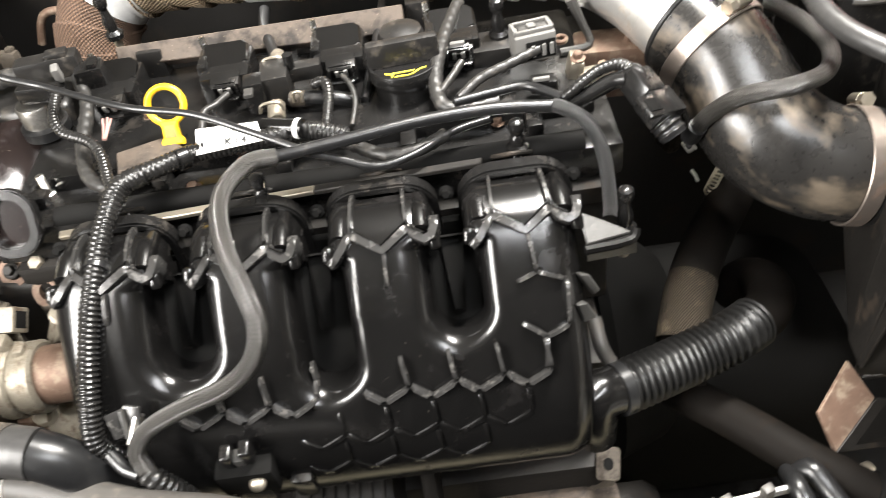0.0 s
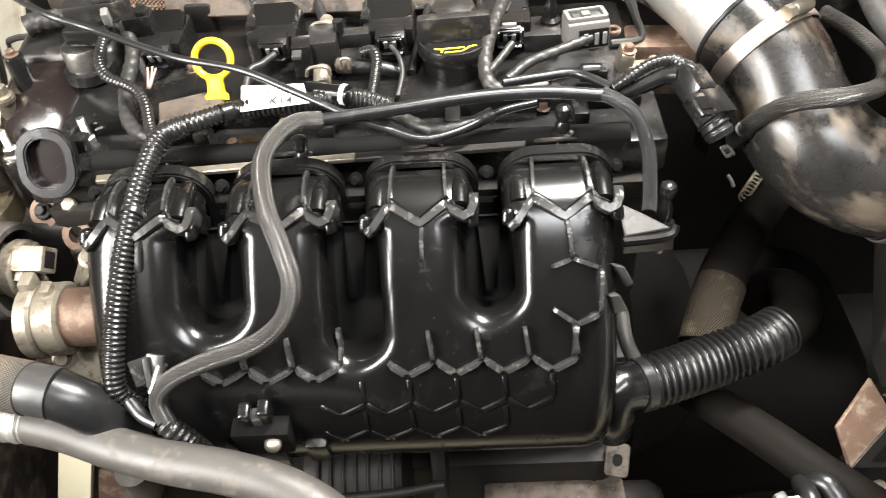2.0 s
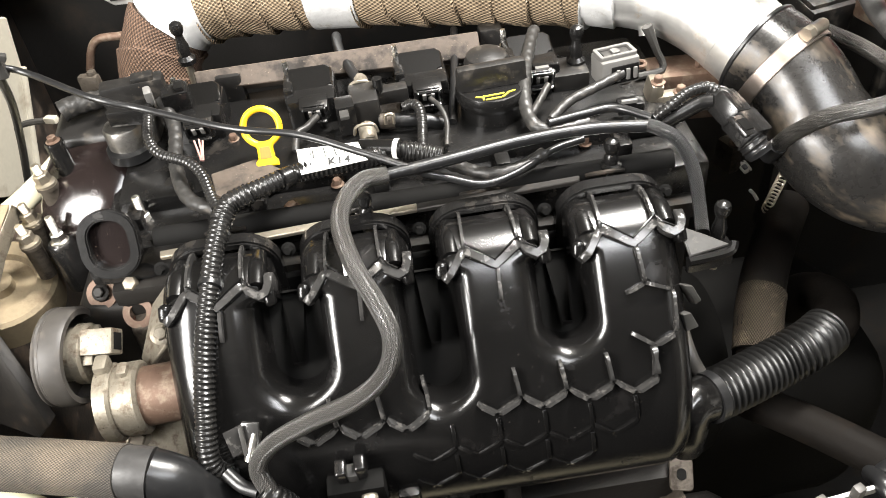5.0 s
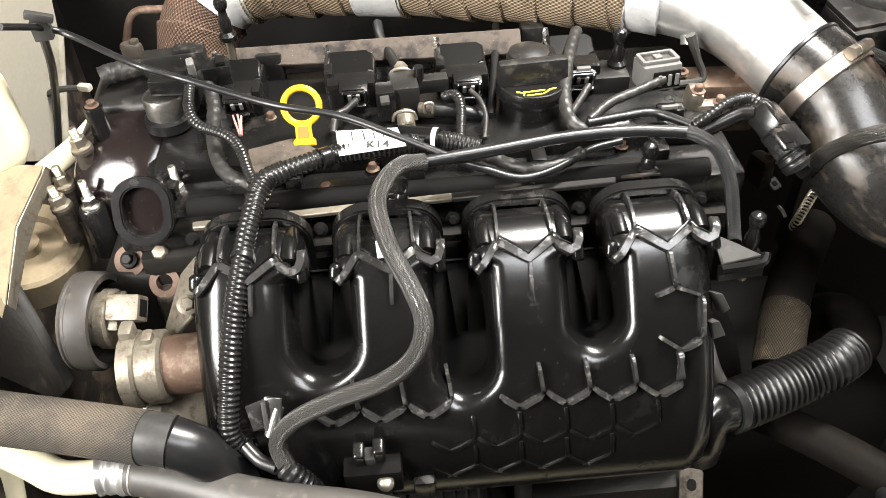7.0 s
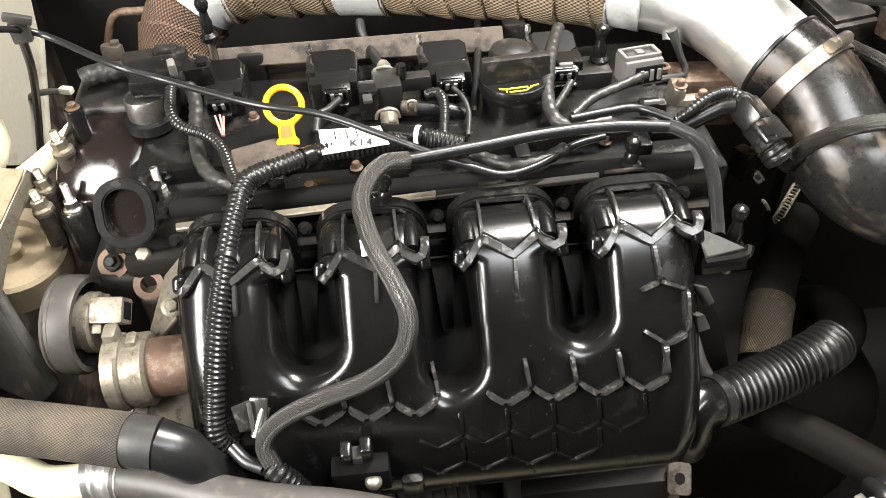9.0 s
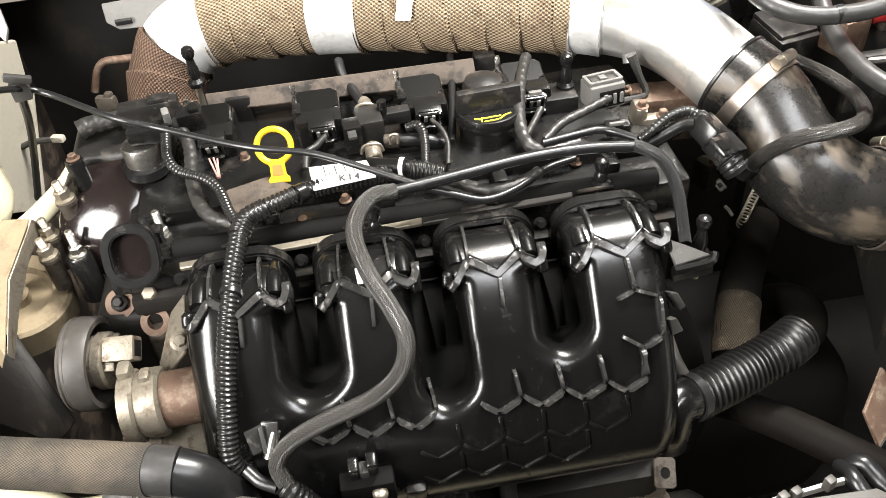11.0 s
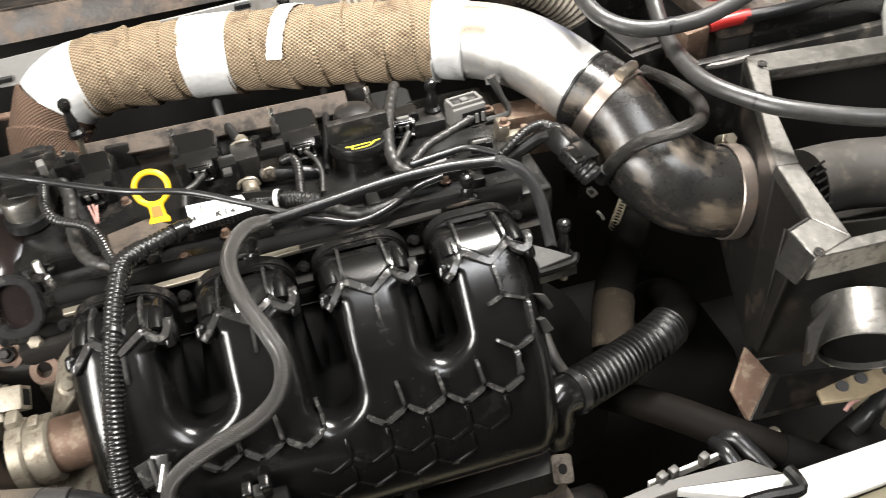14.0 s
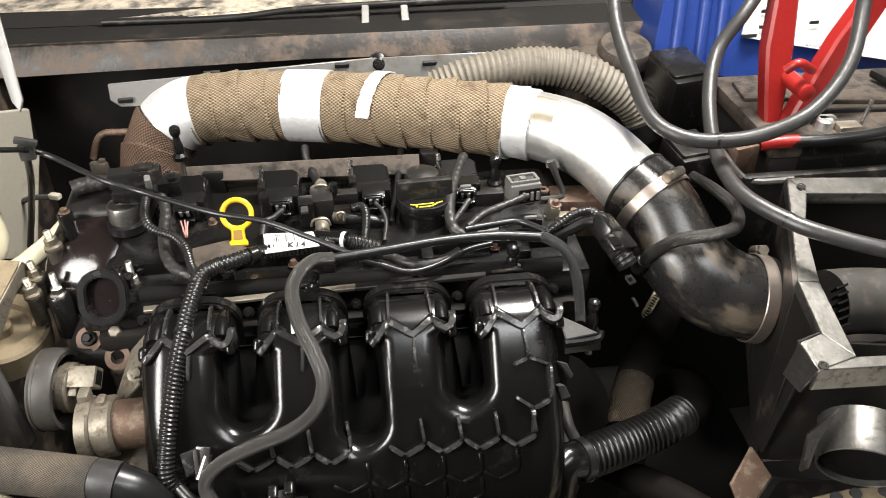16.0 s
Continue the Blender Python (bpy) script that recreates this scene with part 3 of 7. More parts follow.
for x in (-0.295, -0.2035, -0.1085, -0.0170, 0.072):
    hex_bolt((x, 0.436, 0.925), (0, -1, 0.55), 0.0055, manifold, 0.007, shade_black)

# ---- ignition coils ----
def ignition_coil(x, y=0.582):
    t = thing("ignition_coil", (x, y, 0.945), "dusty black ignition coil plugged into the valve cover", "ignition coil", "ignition coils")
    bm = box((x, y, 0.955), (0.040, 0.046, 0.028), 0.004)
    box((x - 0.018, y + 0.004, 0.960), (0.008, 0.030, 0.026), 0.003, bm=bm)
    part("body", bm, satin_black, t)
    lid = [(-0.020, -0.012), (0.013, -0.012), (0.016, -0.007), (0.020, -0.006), (0.020, 0.013), (0.015, 0.018), (-0.017, 0.018), (-0.020, 0.014)]
    part("lid", plate(lid, 0.007, Matrix.Translation((x, y + 0.004, 0.9655)) @ pose(0, 0, 0, 20) @ Matrix.Scale(0.92, 4), 0.0016), gloss_black, t, "smooth glossy lid")
    hood = part("connector", box((x + 0.002, y - 0.024, 0.962), (0.023, 0.016, 0.016), 0.002, (14, 0, 0)), satin_black, t)
    part("socket", box((x + 0.002, y - 0.0325, 0.9625), (0.017, 0.002, 0.011), 0.0006, (24, 0, 0)), shade_black, hood)
    for dx, dz, w, h in ((-0.0085, 0, 0.0016, 0.013), (0.0085, 0, 0.0016, 0.013), (0, 0.0062, 0.018, 0.0015), (0, -0.0062, 0.018, 0.0015)):
        part("socket_rim", box((x + 0.002 + dx, y - 0.0335 + dz * 0.45, 0.9628 + dz), (w, 0.003, h), 0.0004, (24, 0, 0)), satin_black, hood)
    for dx in (-0.0032, 0.0034):
        part("latch", box((x + 0.002 + dx, y - 0.0340, 0.9632), (0.0030, 0.003, 0.0075), 0.0006, (24, 0, 0)), grey_plug, hood, "pale worn latch")
    part("latch_bar", box((x + 0.002, y - 0.0335, 0.9655), (0.010, 0.003, 0.0014), 0.0004, (24, 0, 0)), grey_plug, hood)
    hex_bolt((x - 0.0185, y + 0.020, 0.968), (-0.05, 0.1, 1), 0.0045, t, 0.013, steel)
    return t


for x in (-0.270, -0.178, -0.087, 0.004):
    ignition_coil(x)

# ---- oil filler cap ----
cap = thing("oil_filler_cap", (-0.0355, 0.541, 0.930), "black plastic oil filler cap with a yellow oil-can mark", "oil cap")
CX, CY = -0.0355, 0.541
part("neck", lathe([(0.0255, 0.925), (0.0255, 0.958), (0.0262, 0.960)], (CX, CY, 0), segs=40), satin_black, cap)
part("disc", lathe([(0.0262, 0.958), (0.0282, 0.962), (0.0284, 0.968), (0.0272, 0.9712), (0.0260, 0.9716), (0.0250, 0.9706), (0.001, 0.9706)], (CX, CY, 0), segs=48), satin_black, cap, "disc with a raised worn rim")
part("back_pad", lathe([(0.0185, 0.968), (0.0180, 0.980), (0.0160, 0.985), (0.009, 0.988), (0.001, 0.989)], (CX, CY + 0.0200, 0), segs=36), dusty_black, cap)
bm = box((CX, CY - 0.001, 0.979), (0.056, 0.010, 0.021), 0.003, (0, 0, 3), taper=0.96)
part("grip", bm, dusty_black, cap, "dusty worn grip bar")
bm = bmesh.new()
oy, oz = 0.5245, 0.9709
box((-0.036, oy, oz), (0.016, 0.0012, 0.0006), 0, (0, 0, 4), bm)
box((-0.037, oy - 0.005, oz), (0.012, 0.0012, 0.0006), 0, (0, 0, 4), bm)
box((-0.0445, oy - 0.0025, oz), (0.0012, 0.006, 0.0006), 0, (0, 0, -10), bm)
box((-0.0475, oy - 0.0005, oz), (0.006, 0.0012, 0.0006), 0, (0, 0, -20), bm)
box((-0.0275, oy - 0.0022, oz), (0.0012, 0.007, 0.0006), 0, (0, 0, -50), bm)
box((-0.0225, oy + 0.0015, oz), (0.007, 0.0012, 0.0006), 0, (0, 0, 18), bm)
part("oil_can_mark", bm, yellow_ink, cap, "yellow oil-can line drawing")

# ---- dipstick ----
dip = thing("dipstick", (-0.2194, 0.5392, 0.9250), "yellow plastic dipstick ring handle standing in its tube", "dipstick")
dc = Vector((-0.2143, 0.5220, 0.9750))
df = Vector((-0.2151, 0.5200, 0.9466))
axis_d = Vector((0, -0.75, 0.45)).normalized()
bm = bmesh.new()
tmp_pts = []
sx = Vector((1, 0, 0))
sy = axis_d.cross(sx).normalized() * -1
for k in range(37):
    a = 2 * math.pi * k / 36
    tmp_pts.append(dc + sx * (0.0135 * math.cos(a)) + sy * (0.0135 * math.sin(a)))
tube(tmp_pts, 0.0026, 10, bm=bm, curve=False, caps=False)
part("ring_handle", bm, yellow, dip)
md = Matrix((sx, -sy, axis_d)).transposed().to_4x4()
md.translation = dc - axis_d * 0.0030
part("stem", plate([(-0.0085, -0.0110), (-0.0060, -0.0160), (-0.0062, -0.0235), (-0.0085, -0.0262), (-0.0085, -0.0300), (0.0085, -0.0300), (0.0085, -0.0262), (0.0062, -0.0235), (0.0060, -0.0160), (0.0085, -0.0110)], 0.0060, md, 0.0012), yellow, dip)
# thin plate on the stem; its dark yellow imitates a shadowed recess
part("recess", plate([(-0.0038, -0.0150), (-0.0044, -0.0240), (0.0044, -0.0240), (0.0038, -0.0150)], 0.0006, md @ Matrix.Translation((0, 0, 0.0057)), 0.0001), shaded_yellow, dip, "recess plate with its shade painted in dark yellow")
part("tube", lathe([(0.0075, -0.05), (0.0075, 0.002)], df, (0, 0, 1), 20), satin_black, dip)

st = thing("runner_sticker", (-0.1593, 0.3854, 0.9470), "small white sticker on the second runner", "sticker")
part("sticker", quad([(-0.1629, 0.3937, 0.9465), (-0.1569, 0.3941, 0.9465), (-0.1560, 0.3805, 0.9435), (-0.1619, 0.3802, 0.9435)], 0.0008), white_label, st)

for p0 in ((-0.2795, 0.4855, 0.9250), (-0.2265, 0.4978, 0.9250), (-0.1644, 0.4893, 0.9350), (-0.0550, 0.5154, 0.9380), (0.0274, 0.4932, 0.9350), (-0.2449, 0.5553, 0.9450), (-0.1412, 0.6408, 0.9480), (-0.0393, 0.6304, 0.9480)):
    hex_bolt(p0, (0, 0, 1), 0.0055, cover, 0.005, rusty)
for ca, cb in (((-0.2483, 0.6216, 0.9550), (0.022, 0.016, 0.03)), ((-0.1192, 0.6252, 0.9520), (0.018, 0.02, 0.03)), ((-0.0220, 0.6300, 0.9550), (0.02, 0.016, 0.035)), ((0.0319, 0.5683, 0.9500), (0.03, 0.03, 0.02)), ((-0.2151, 0.5027, 0.9300), (0.06, 0.014, 0.022))):
    part("pedestal", box(ca, cb, 0.003), dusty_black, cover)

# ---- hoses and harness over the engine ----
def hose(name, label, category, pieces, at=None, group=""):
    """pieces: (part name, points, radius, material, keywords)."""
    t = thing(name, at or pieces[0][1][0], label, category, group)
    for pname, pts, r, mat, kw in pieces:
        part(pname, tube(pts, r, **kw), mat, t, angle=60)
    return t


CORR = dict(sides=18, step=0.0006, shape=rings_shape(0.0036, 0.13))
hose("wiring_conduit", "black split corrugated wiring conduit over the manifold", "conduit", [
    ("conduit", [(-0.2598, 0.3109, 0.8400), (-0.2677, 0.3114, 0.8600), (-0.2655, 0.3289, 0.8850), (-0.2602, 0.3608, 0.9150), (-0.2525, 0.3932, 0.9400), (-0.2459, 0.4216, 0.9550), (-0.2374, 0.4492, 0.9620),
                 (-0.2101, 0.4629, 0.9640), (-0.1865, 0.4750, 0.9620), (-0.1496, 0.4814, 0.9600), (-0.1116, 0.4922, 0.9550), (-0.0827, 0.4852, 0.9500)], 0.0074, duct_rubber, CORR),
    ("split_cuff", [(-0.2439, 0.4348, 0.9580), (-0.2374, 0.4492, 0.9620), (-0.2239, 0.4574, 0.9630)], 0.0084, duct_rubber, CORR),
    ("tie", [(-0.2524, 0.3921, 0.9400), (-0.2519, 0.3965, 0.9410)], 0.0080, rubber, dict(sides=16, step=0.002)),
    ("clip", [(-0.1998, 0.4663, 0.9640), (-0.1944, 0.4705, 0.9630)], 0.0080, satin_black, dict(sides=16, step=0.002))])
hose("braided_hose", "grey-black braided hose running in an S over the runners", "hose", [
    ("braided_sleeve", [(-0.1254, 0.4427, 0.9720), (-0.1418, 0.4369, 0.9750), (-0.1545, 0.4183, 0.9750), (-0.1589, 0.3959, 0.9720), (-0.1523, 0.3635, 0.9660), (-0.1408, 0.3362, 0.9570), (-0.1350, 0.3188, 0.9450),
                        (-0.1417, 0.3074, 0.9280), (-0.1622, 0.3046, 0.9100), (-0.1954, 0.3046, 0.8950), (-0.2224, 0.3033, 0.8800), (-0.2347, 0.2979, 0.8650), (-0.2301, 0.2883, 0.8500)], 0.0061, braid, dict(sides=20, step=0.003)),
    ("smooth_tube", [(-0.1282, 0.4425, 0.9720), (-0.0824, 0.4497, 0.9720), (-0.0250, 0.4592, 0.9720), (0.0246, 0.4632, 0.9700), (0.0682, 0.4625, 0.9650)], 0.0045, rubber, dict(step=0.004)),
    ("end_sleeve", [(0.0640, 0.4630, 0.9660), (0.0716, 0.4599, 0.9640), (0.0855, 0.4532, 0.9550), (0.0945, 0.4414, 0.9350), (0.0947, 0.4200, 0.9100), (0.0922, 0.4074, 0.9050)], 0.0050, fine_braid, dict(step=0.003))])
hose("thin_cable", "thin black cable strung across the engine", "cable", [
    ("cable", [(-0.4127, 0.5333, 1.0500), (-0.4009, 0.5689, 1.0300), (-0.3821, 0.5719, 1.0200), (-0.3317, 0.5395, 1.0100), (-0.2953, 0.5294, 1.0000), (-0.2310, 0.4949, 0.9950), (-0.1830, 0.4812, 0.9900), (-0.1442, 0.4629, 0.9820), (-0.1102, 0.4459, 0.9740)], 0.0026, rubber, dict(step=0.004))])
hose("cable_loop", "thin black sagging cable loop", "cable", [
    ("cable", [(-0.1101, 0.4509, 0.9680), (-0.0830, 0.4448, 0.9600), (-0.0598, 0.4386, 0.9550), (-0.0347, 0.4452, 0.9550), (-0.0042, 0.4653, 0.9550), (0.0204, 0.4728, 0.9550)], 0.0028, rubber, dict(step=0.004))])


# ---- white bar-code tag round the conduit ----
tag = thing("barcode_tag", (-0.1635, 0.4733, 0.9660), "white paper bar-code tag stuck round the conduit", "label tag")
ta, tb, tc_, td = [Vector(p) for p in ((-0.1879, 0.4894, 0.9720), (-0.1430, 0.4877, 0.9720), (-0.1374, 0.4697, 0.9680), (-0.1858, 0.4665, 0.9660))]
def on_tag(u, v, h=0.0009):
    p = ta.lerp(tb, u).lerp(td.lerp(tc_, u), v)
    return p + (tb - ta).cross(ta - td).normalized() * h


sheet_bm = bmesh.new()
tops, lows = [[[sheet_bm.verts.new(on_tag(i / 8, j / 5, h)) for i in range(9)] for j in range(6)] for h in (0.0, -0.0006)]
for j in range(5):
    for i in range(8):
        sheet_bm.faces.new((tops[j][i], tops[j + 1][i], tops[j + 1][i + 1], tops[j][i + 1]))
        sheet_bm.faces.new((lows[j][i], lows[j][i + 1], lows[j + 1][i + 1], lows[j + 1][i]))
rim = [(0, i) for i in range(9)] + [(j, 8) for j in range(1, 6)] + [(5, i) for i in range(7, -1, -1)] + [(j, 0) for j in range(4, 0, -1)]
for (ja, ia), (jb, ib) in zip(rim, rim[1:] + rim[:1]):
    sheet_bm.faces.new((tops[ja][ia], tops[jb][ib], lows[jb][ib], lows[ja][ia]))
bmesh.ops.recalc_face_normals(sheet_bm, faces=sheet_bm.faces[:])
part("paper", sheet_bm, white_label, tag)

bars = bmesh.new()
for u, w in ((0.20, 0.010), (0.235, 0.018), (0.275, 0.008), (0.31, 0.010), (0.345, 0.008), (0.42, 0.016), (0.455, 0.008), (0.52, 0.008), (0.58, 0.018), (0.63, 0.008), (0.67, 0.008), (0.72, 0.016), (0.77, 0.008), (0.82, 0.012)):
    quad([on_tag(u, 0.52), on_tag(u + w, 0.52), on_tag(u + w, 0.06), on_tag(u, 0.06)], 0.0003, bars)
part("bar_code", bars, black_ink, tag, "black printed bar code")
curve = bpy.data.curves.new("lettering", "FONT")
curve.body, curve.size, curve.extrude, curve.space_character = "K14", 0.0085, 0.0001, 1.25
curve.offset = 0.00018
letters = new("lettering", curve)
dg = bpy.context.evaluated_depsgraph_get()
me = bpy.data.meshes.new_from_object(letters.evaluated_get(dg))
bpy.data.objects.remove(letters)
bm = bmesh.new()
bm.from_mesh(me)
ux = (tb - ta).normalized()
un = (tb - ta).cross(ta - td).normalized()
uy = un.cross(ux)
mt = Matrix((ux, uy, un)).transposed().to_4x4()
mt.translation = on_tag(0.42, 0.86)
bmesh.ops.transform(bm, matrix=mt, verts=bm.verts)
part("lettering", bm, black_ink, tag, "black letters K14")

# ---- charge pipe with heat wrap ----
PIPE = [(-0.335, 0.700, 0.90), (-0.325, 0.722, 0.945), (-0.300, 0.733, 0.975), (-0.262, 0.733, 0.987), (-0.179, 0.720, 0.992), (-0.100, 0.697, 0.995), (-0.016, 0.666, 0.997), (0.065, 0.638, 0.997),
        (0.118, 0.612, 0.993), (0.152, 0.578, 0.982), (0.178, 0.538, 0.965), (0.190, 0.519, 0.956)]
pipe = thing("charge_pipe", (-0.05, 0.68, 0.95), "aluminium charge pipe wrapped in tan heat wrap", "pipe")
dense = spline(PIPE, 0.001)


def span(x0, x1):
    return [p for p in dense if x0 <= p.x <= x1]


def wrap_shape(s, a):
    k = (s / 0.031 - a / (2 * math.pi) + 0.05 * math.sin(a * 3 + s * 40)) % 1.0
    return 1.0 + 0.080 * k ** 1.5 * (1 + 0.35 * math.sin(a * 2 + s * 90)) + 0.008 * math.sin(a * 5 + s * 170) + 0.006 * math.sin(a * 9 - s * 260)


part("pipe", tube(PIPE, 0.036, 40, 0.006), alu, pipe)
part("heat_wrap", tube(span(-0.345, -0.3095), 0.0375, 48, shape=wrap_shape, curve=False), wrap_dark, pipe, "browned heat wrap")
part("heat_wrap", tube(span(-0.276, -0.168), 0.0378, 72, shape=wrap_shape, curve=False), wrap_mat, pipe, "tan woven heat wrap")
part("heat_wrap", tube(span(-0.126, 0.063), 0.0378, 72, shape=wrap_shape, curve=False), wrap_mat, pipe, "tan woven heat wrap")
part("foil_tape", tube(span(-0.171, -0.123), 0.0402, 48, curve=False), foil, pipe, "silver foil tape")
part("foil_tape", tube(span(-0.309, -0.272), 0.0392, 48, shape=lambda s, a: 1.0 + 0.006 * math.sin(a * 7 + s * 300), curve=False), foil, pipe, "silver foil tape round the bend")


def pipe_patch(x0, x1, a0, a1, slant, r, ragged=0.0):
    """A strip of tape over part of the pipe's girth: angles from the top towards the front, sheared along the pipe by slant."""
    bm = bmesh.new()
    n, rows = 22, []
    for i in range(n + 1):
        a = radians(a0 + (a1 - a0) * i / n)
        row = []
        for k in range(7):
            x = x0 + (x1 - x0) * k / 6 + slant * i / n + ragged * math.sin(i * 2.3 + k * 9) * (k in (0, 6))
            j = min(range(len(dense)), key=lambda q: abs(dense[q].x - x))
            t = (dense[min(j + 1, len(dense) - 1)] - dense[max(j - 1, 0)]).normalized()
            up = (Vector((0, 0, 1)) - t * t.z).normalized()
            front = up.cross(t)
            if front.y > 0:
                front = -front
            d = up * math.cos(a) + front * math.sin(a)
            c = dense[j] + t * (x - dense[j].x)
            row.append(tuple(bm.verts.new(c + d * (r - h)) for h in (0.0, 0.0012)))
        rows.append(row)
    for ra, rb in zip(rows, rows[1:]):
        for k in range(6):
            bm.faces.new((ra[k][0], ra[k + 1][0], rb[k + 1][0], rb[k][0]))
            bm.faces.new((ra[k][1], rb[k][1], rb[k + 1][1], ra[k + 1][1]))
        for k, flip in ((0, 1), (6, -1)):
            bm.faces.new((ra[k][0], rb[k][0], rb[k][1], ra[k][1])[::flip])
    for row, flip in ((rows[0], 1), (rows[-1], -1)):
        for k in range(6):
            bm.faces.new((row[k][0], row[k][1], row[k + 1][1], row[k + 1][0])[::flip])
    bmesh.ops.recalc_face_normals(bm, faces=bm.faces[:])
    return bm


part("tape_strip", pipe_patch(-0.070, -0.056, -60, 78, -0.014, 0.0421, 0.0006), foil, pipe, "narrow slanting silver tape strip")
part("foil_wrap", tube(span(0.062, 0.092), 0.0372, 48, shape=wrap_shape, curve=False), foil, pipe, "crinkled silver cloth band")
part("seam_patch", pipe_patch(0.090, 0.112, 8, 60, 0.0, 0.0374), zinc, pipe, "brown scuffed repair patch")
for x0 in (0.128, 0.166):
    part("weld_bead", tube(span(x0, x0 + 0.0018), 0.0362, 48, shape=lambda s, a: 1.0 + 0.004 * math.sin(a * 40), curve=False), alu, pipe)

# ---- black elbow with clamps ----
elbow = thing("silicone_elbow", (0.21, 0.47, 0.88), "smeared black silicone elbow clamped to the charge pipe", "hose elbow")
EL = [(0.176, 0.541, 0.966), (0.186, 0.526, 0.960), (0.196, 0.506, 0.949), (0.205, 0.482, 0.929), (0.2220, 0.4580, 0.911), (0.247, 0.4445, 0.898), (0.273, 0.4395, 0.8915), (0.283, 0.4385, 0.890)]
part("elbow", tube(EL, [0.0395, 0.040, 0.0403, 0.0412, 0.0422, 0.0422, 0.0412, 0.0405], 48, 0.004), silicone, elbow)
part("end_cuff", tube([(0.2800, 0.4388, 0.8903), (0.287, 0.4380, 0.8895)], [0.0424, 0.0422], 44, 0.004), rubber, elbow)
part("cuff_lip", ring(0.0406, 0.038, 0.004, (0.1755, 0.5418, 0.9663), (0.53, -0.8, -0.3), 44), rubber, elbow)


def clamp(a, b, r, name="hose_clamp", up=(0, 0, 1)):
    a, b = Vector(a), Vector(b)
    t = thing(name, a, "bright steel worm-drive hose clamp tightened round the elbow", "hose clamp", "hose clamps")
    ax = (b - a).normalized()
    part("band", ring(r, r - 0.002, 0.013, a, ax, 48), band_steel, t)
    side = Vector(up) - ax * ax.dot(Vector(up))
    side.normalize()
    top = a + side * (r + 0.003) + ax * 0.0065
    turn = ax.cross(side)
    bm = lathe([(0.0045, -0.012), (0.0052, -0.010), (0.0052, 0.004), (0.004, 0.005)], top, turn, 14)
    lathe([(0.0055, 0.005), (0.0055, 0.011)], top, turn, 6, bm)
    part("screw", bm, zinc, t)
    return t


clamp((0.1865, 0.525, 0.9595), (0.1965, 0.509, 0.951), 0.0425)
clamp((0.2665, 0.4405, 0.8928), (0.2795, 0.4390, 0.8906), 0.0436, up=(0.0, 0.029, 0.040))


BRAID_R = dict(sides=18, step=0.003)
hose("braided_sensor_hose", "braided black hose looping over the silicone elbow", "hose", [
    ("sleeve", [(0.1646, 0.4634, 0.9250), (0.1694, 0.4531, 0.9450), (0.1805, 0.4291, 0.9750), (0.2102, 0.4195, 0.9850), (0.2438, 0.4488, 0.9720), (0.2629, 0.4919, 0.9620), (0.2592, 0.5301, 0.9600), (0.2473, 0.5650, 0.9580)], 0.0060, braid, BRAID_R),
    ("end_cuff", [(0.1624, 0.4659, 0.9180), (0.1650, 0.4591, 0.9320)], 0.0068, rubber, dict(sides=18, step=0.003))])

# lug and bracket that hold the pipe
brk = thing("pipe_bracket", (0.105, 0.575, 0.94), "bent grey steel bracket bolted under the charge pipe", "bracket")
part("strap", tube([(0.0954, 0.5676, 0.9850), (0.1034, 0.5633, 0.9650), (0.1078, 0.5571, 0.9500), (0.0838, 0.5517, 0.9500)], [0.0045, 0.003, 0.003, 0.003], 8, 0.004), dark_grey, brk)
part("boss", lathe([(0.008, 0), (0.008, 0.012), (0.006, 0.014)], (0.1050, 0.5887, 0.9650), (0, 0.5, 0.9), 18), alu, brk)

# ---- fabricated metal box ----
airbox = thing("metal_box", (0.36, 0.39, 0.60), "hand-welded bare metal box with an open framed top and pipe stub", "airbox")
RIM = [(0.3120, 0.5002, 0.9890), (0.2942, 0.4477, 0.9775), (0.2691, 0.3752, 0.9615), (0.2657, 0.3209, 0.9496), (0.2438, 0.3143, 0.9481), (0.2492, 0.2874, 0.9422), (0.3502, 0.2842, 0.9415)]
INN = [(0.3222, 0.4768, 0.9839), (0.3024, 0.4340, 0.9745), (0.2877, 0.3724, 0.9609), (0.2843, 0.2969, 0.9443), (0.3820, 0.2930, 0.9434)]
BACK = [(0.3120, 0.5002, 0.9890), (0.5596, 0.4784, 0.9842), (0.5415, 0.4564, 0.9794), (0.3222, 0.4768, 0.9839)]
part("back_rail", quad([BACK[3], BACK[2], BACK[1], BACK[0]], 0.014), bare_metal, airbox)
part("side_rail", quad([RIM[0], RIM[1], INN[1], INN[0]][::-1], 0.012), bare_metal, airbox)
part("side_rail", quad([RIM[1], RIM[2], INN[2], INN[1]][::-1], 0.012), bare_metal, airbox)
part("side_rail", quad([RIM[2], RIM[3], INN[3], INN[2]][::-1], 0.012), bare_metal, airbox)
part("corner_plate", quad([RIM[3], RIM[4], RIM[5], INN[3]][::-1], 0.012), bare_metal, airbox)
part("front_rail", quad([RIM[5], RIM[6], INN[4], INN[3]][::-1], 0.012), bare_metal, airbox)


def down(p, h, dx=0.0, dy=0.0):
    return (p[0] + dx, p[1] + dy, p[2] - h)


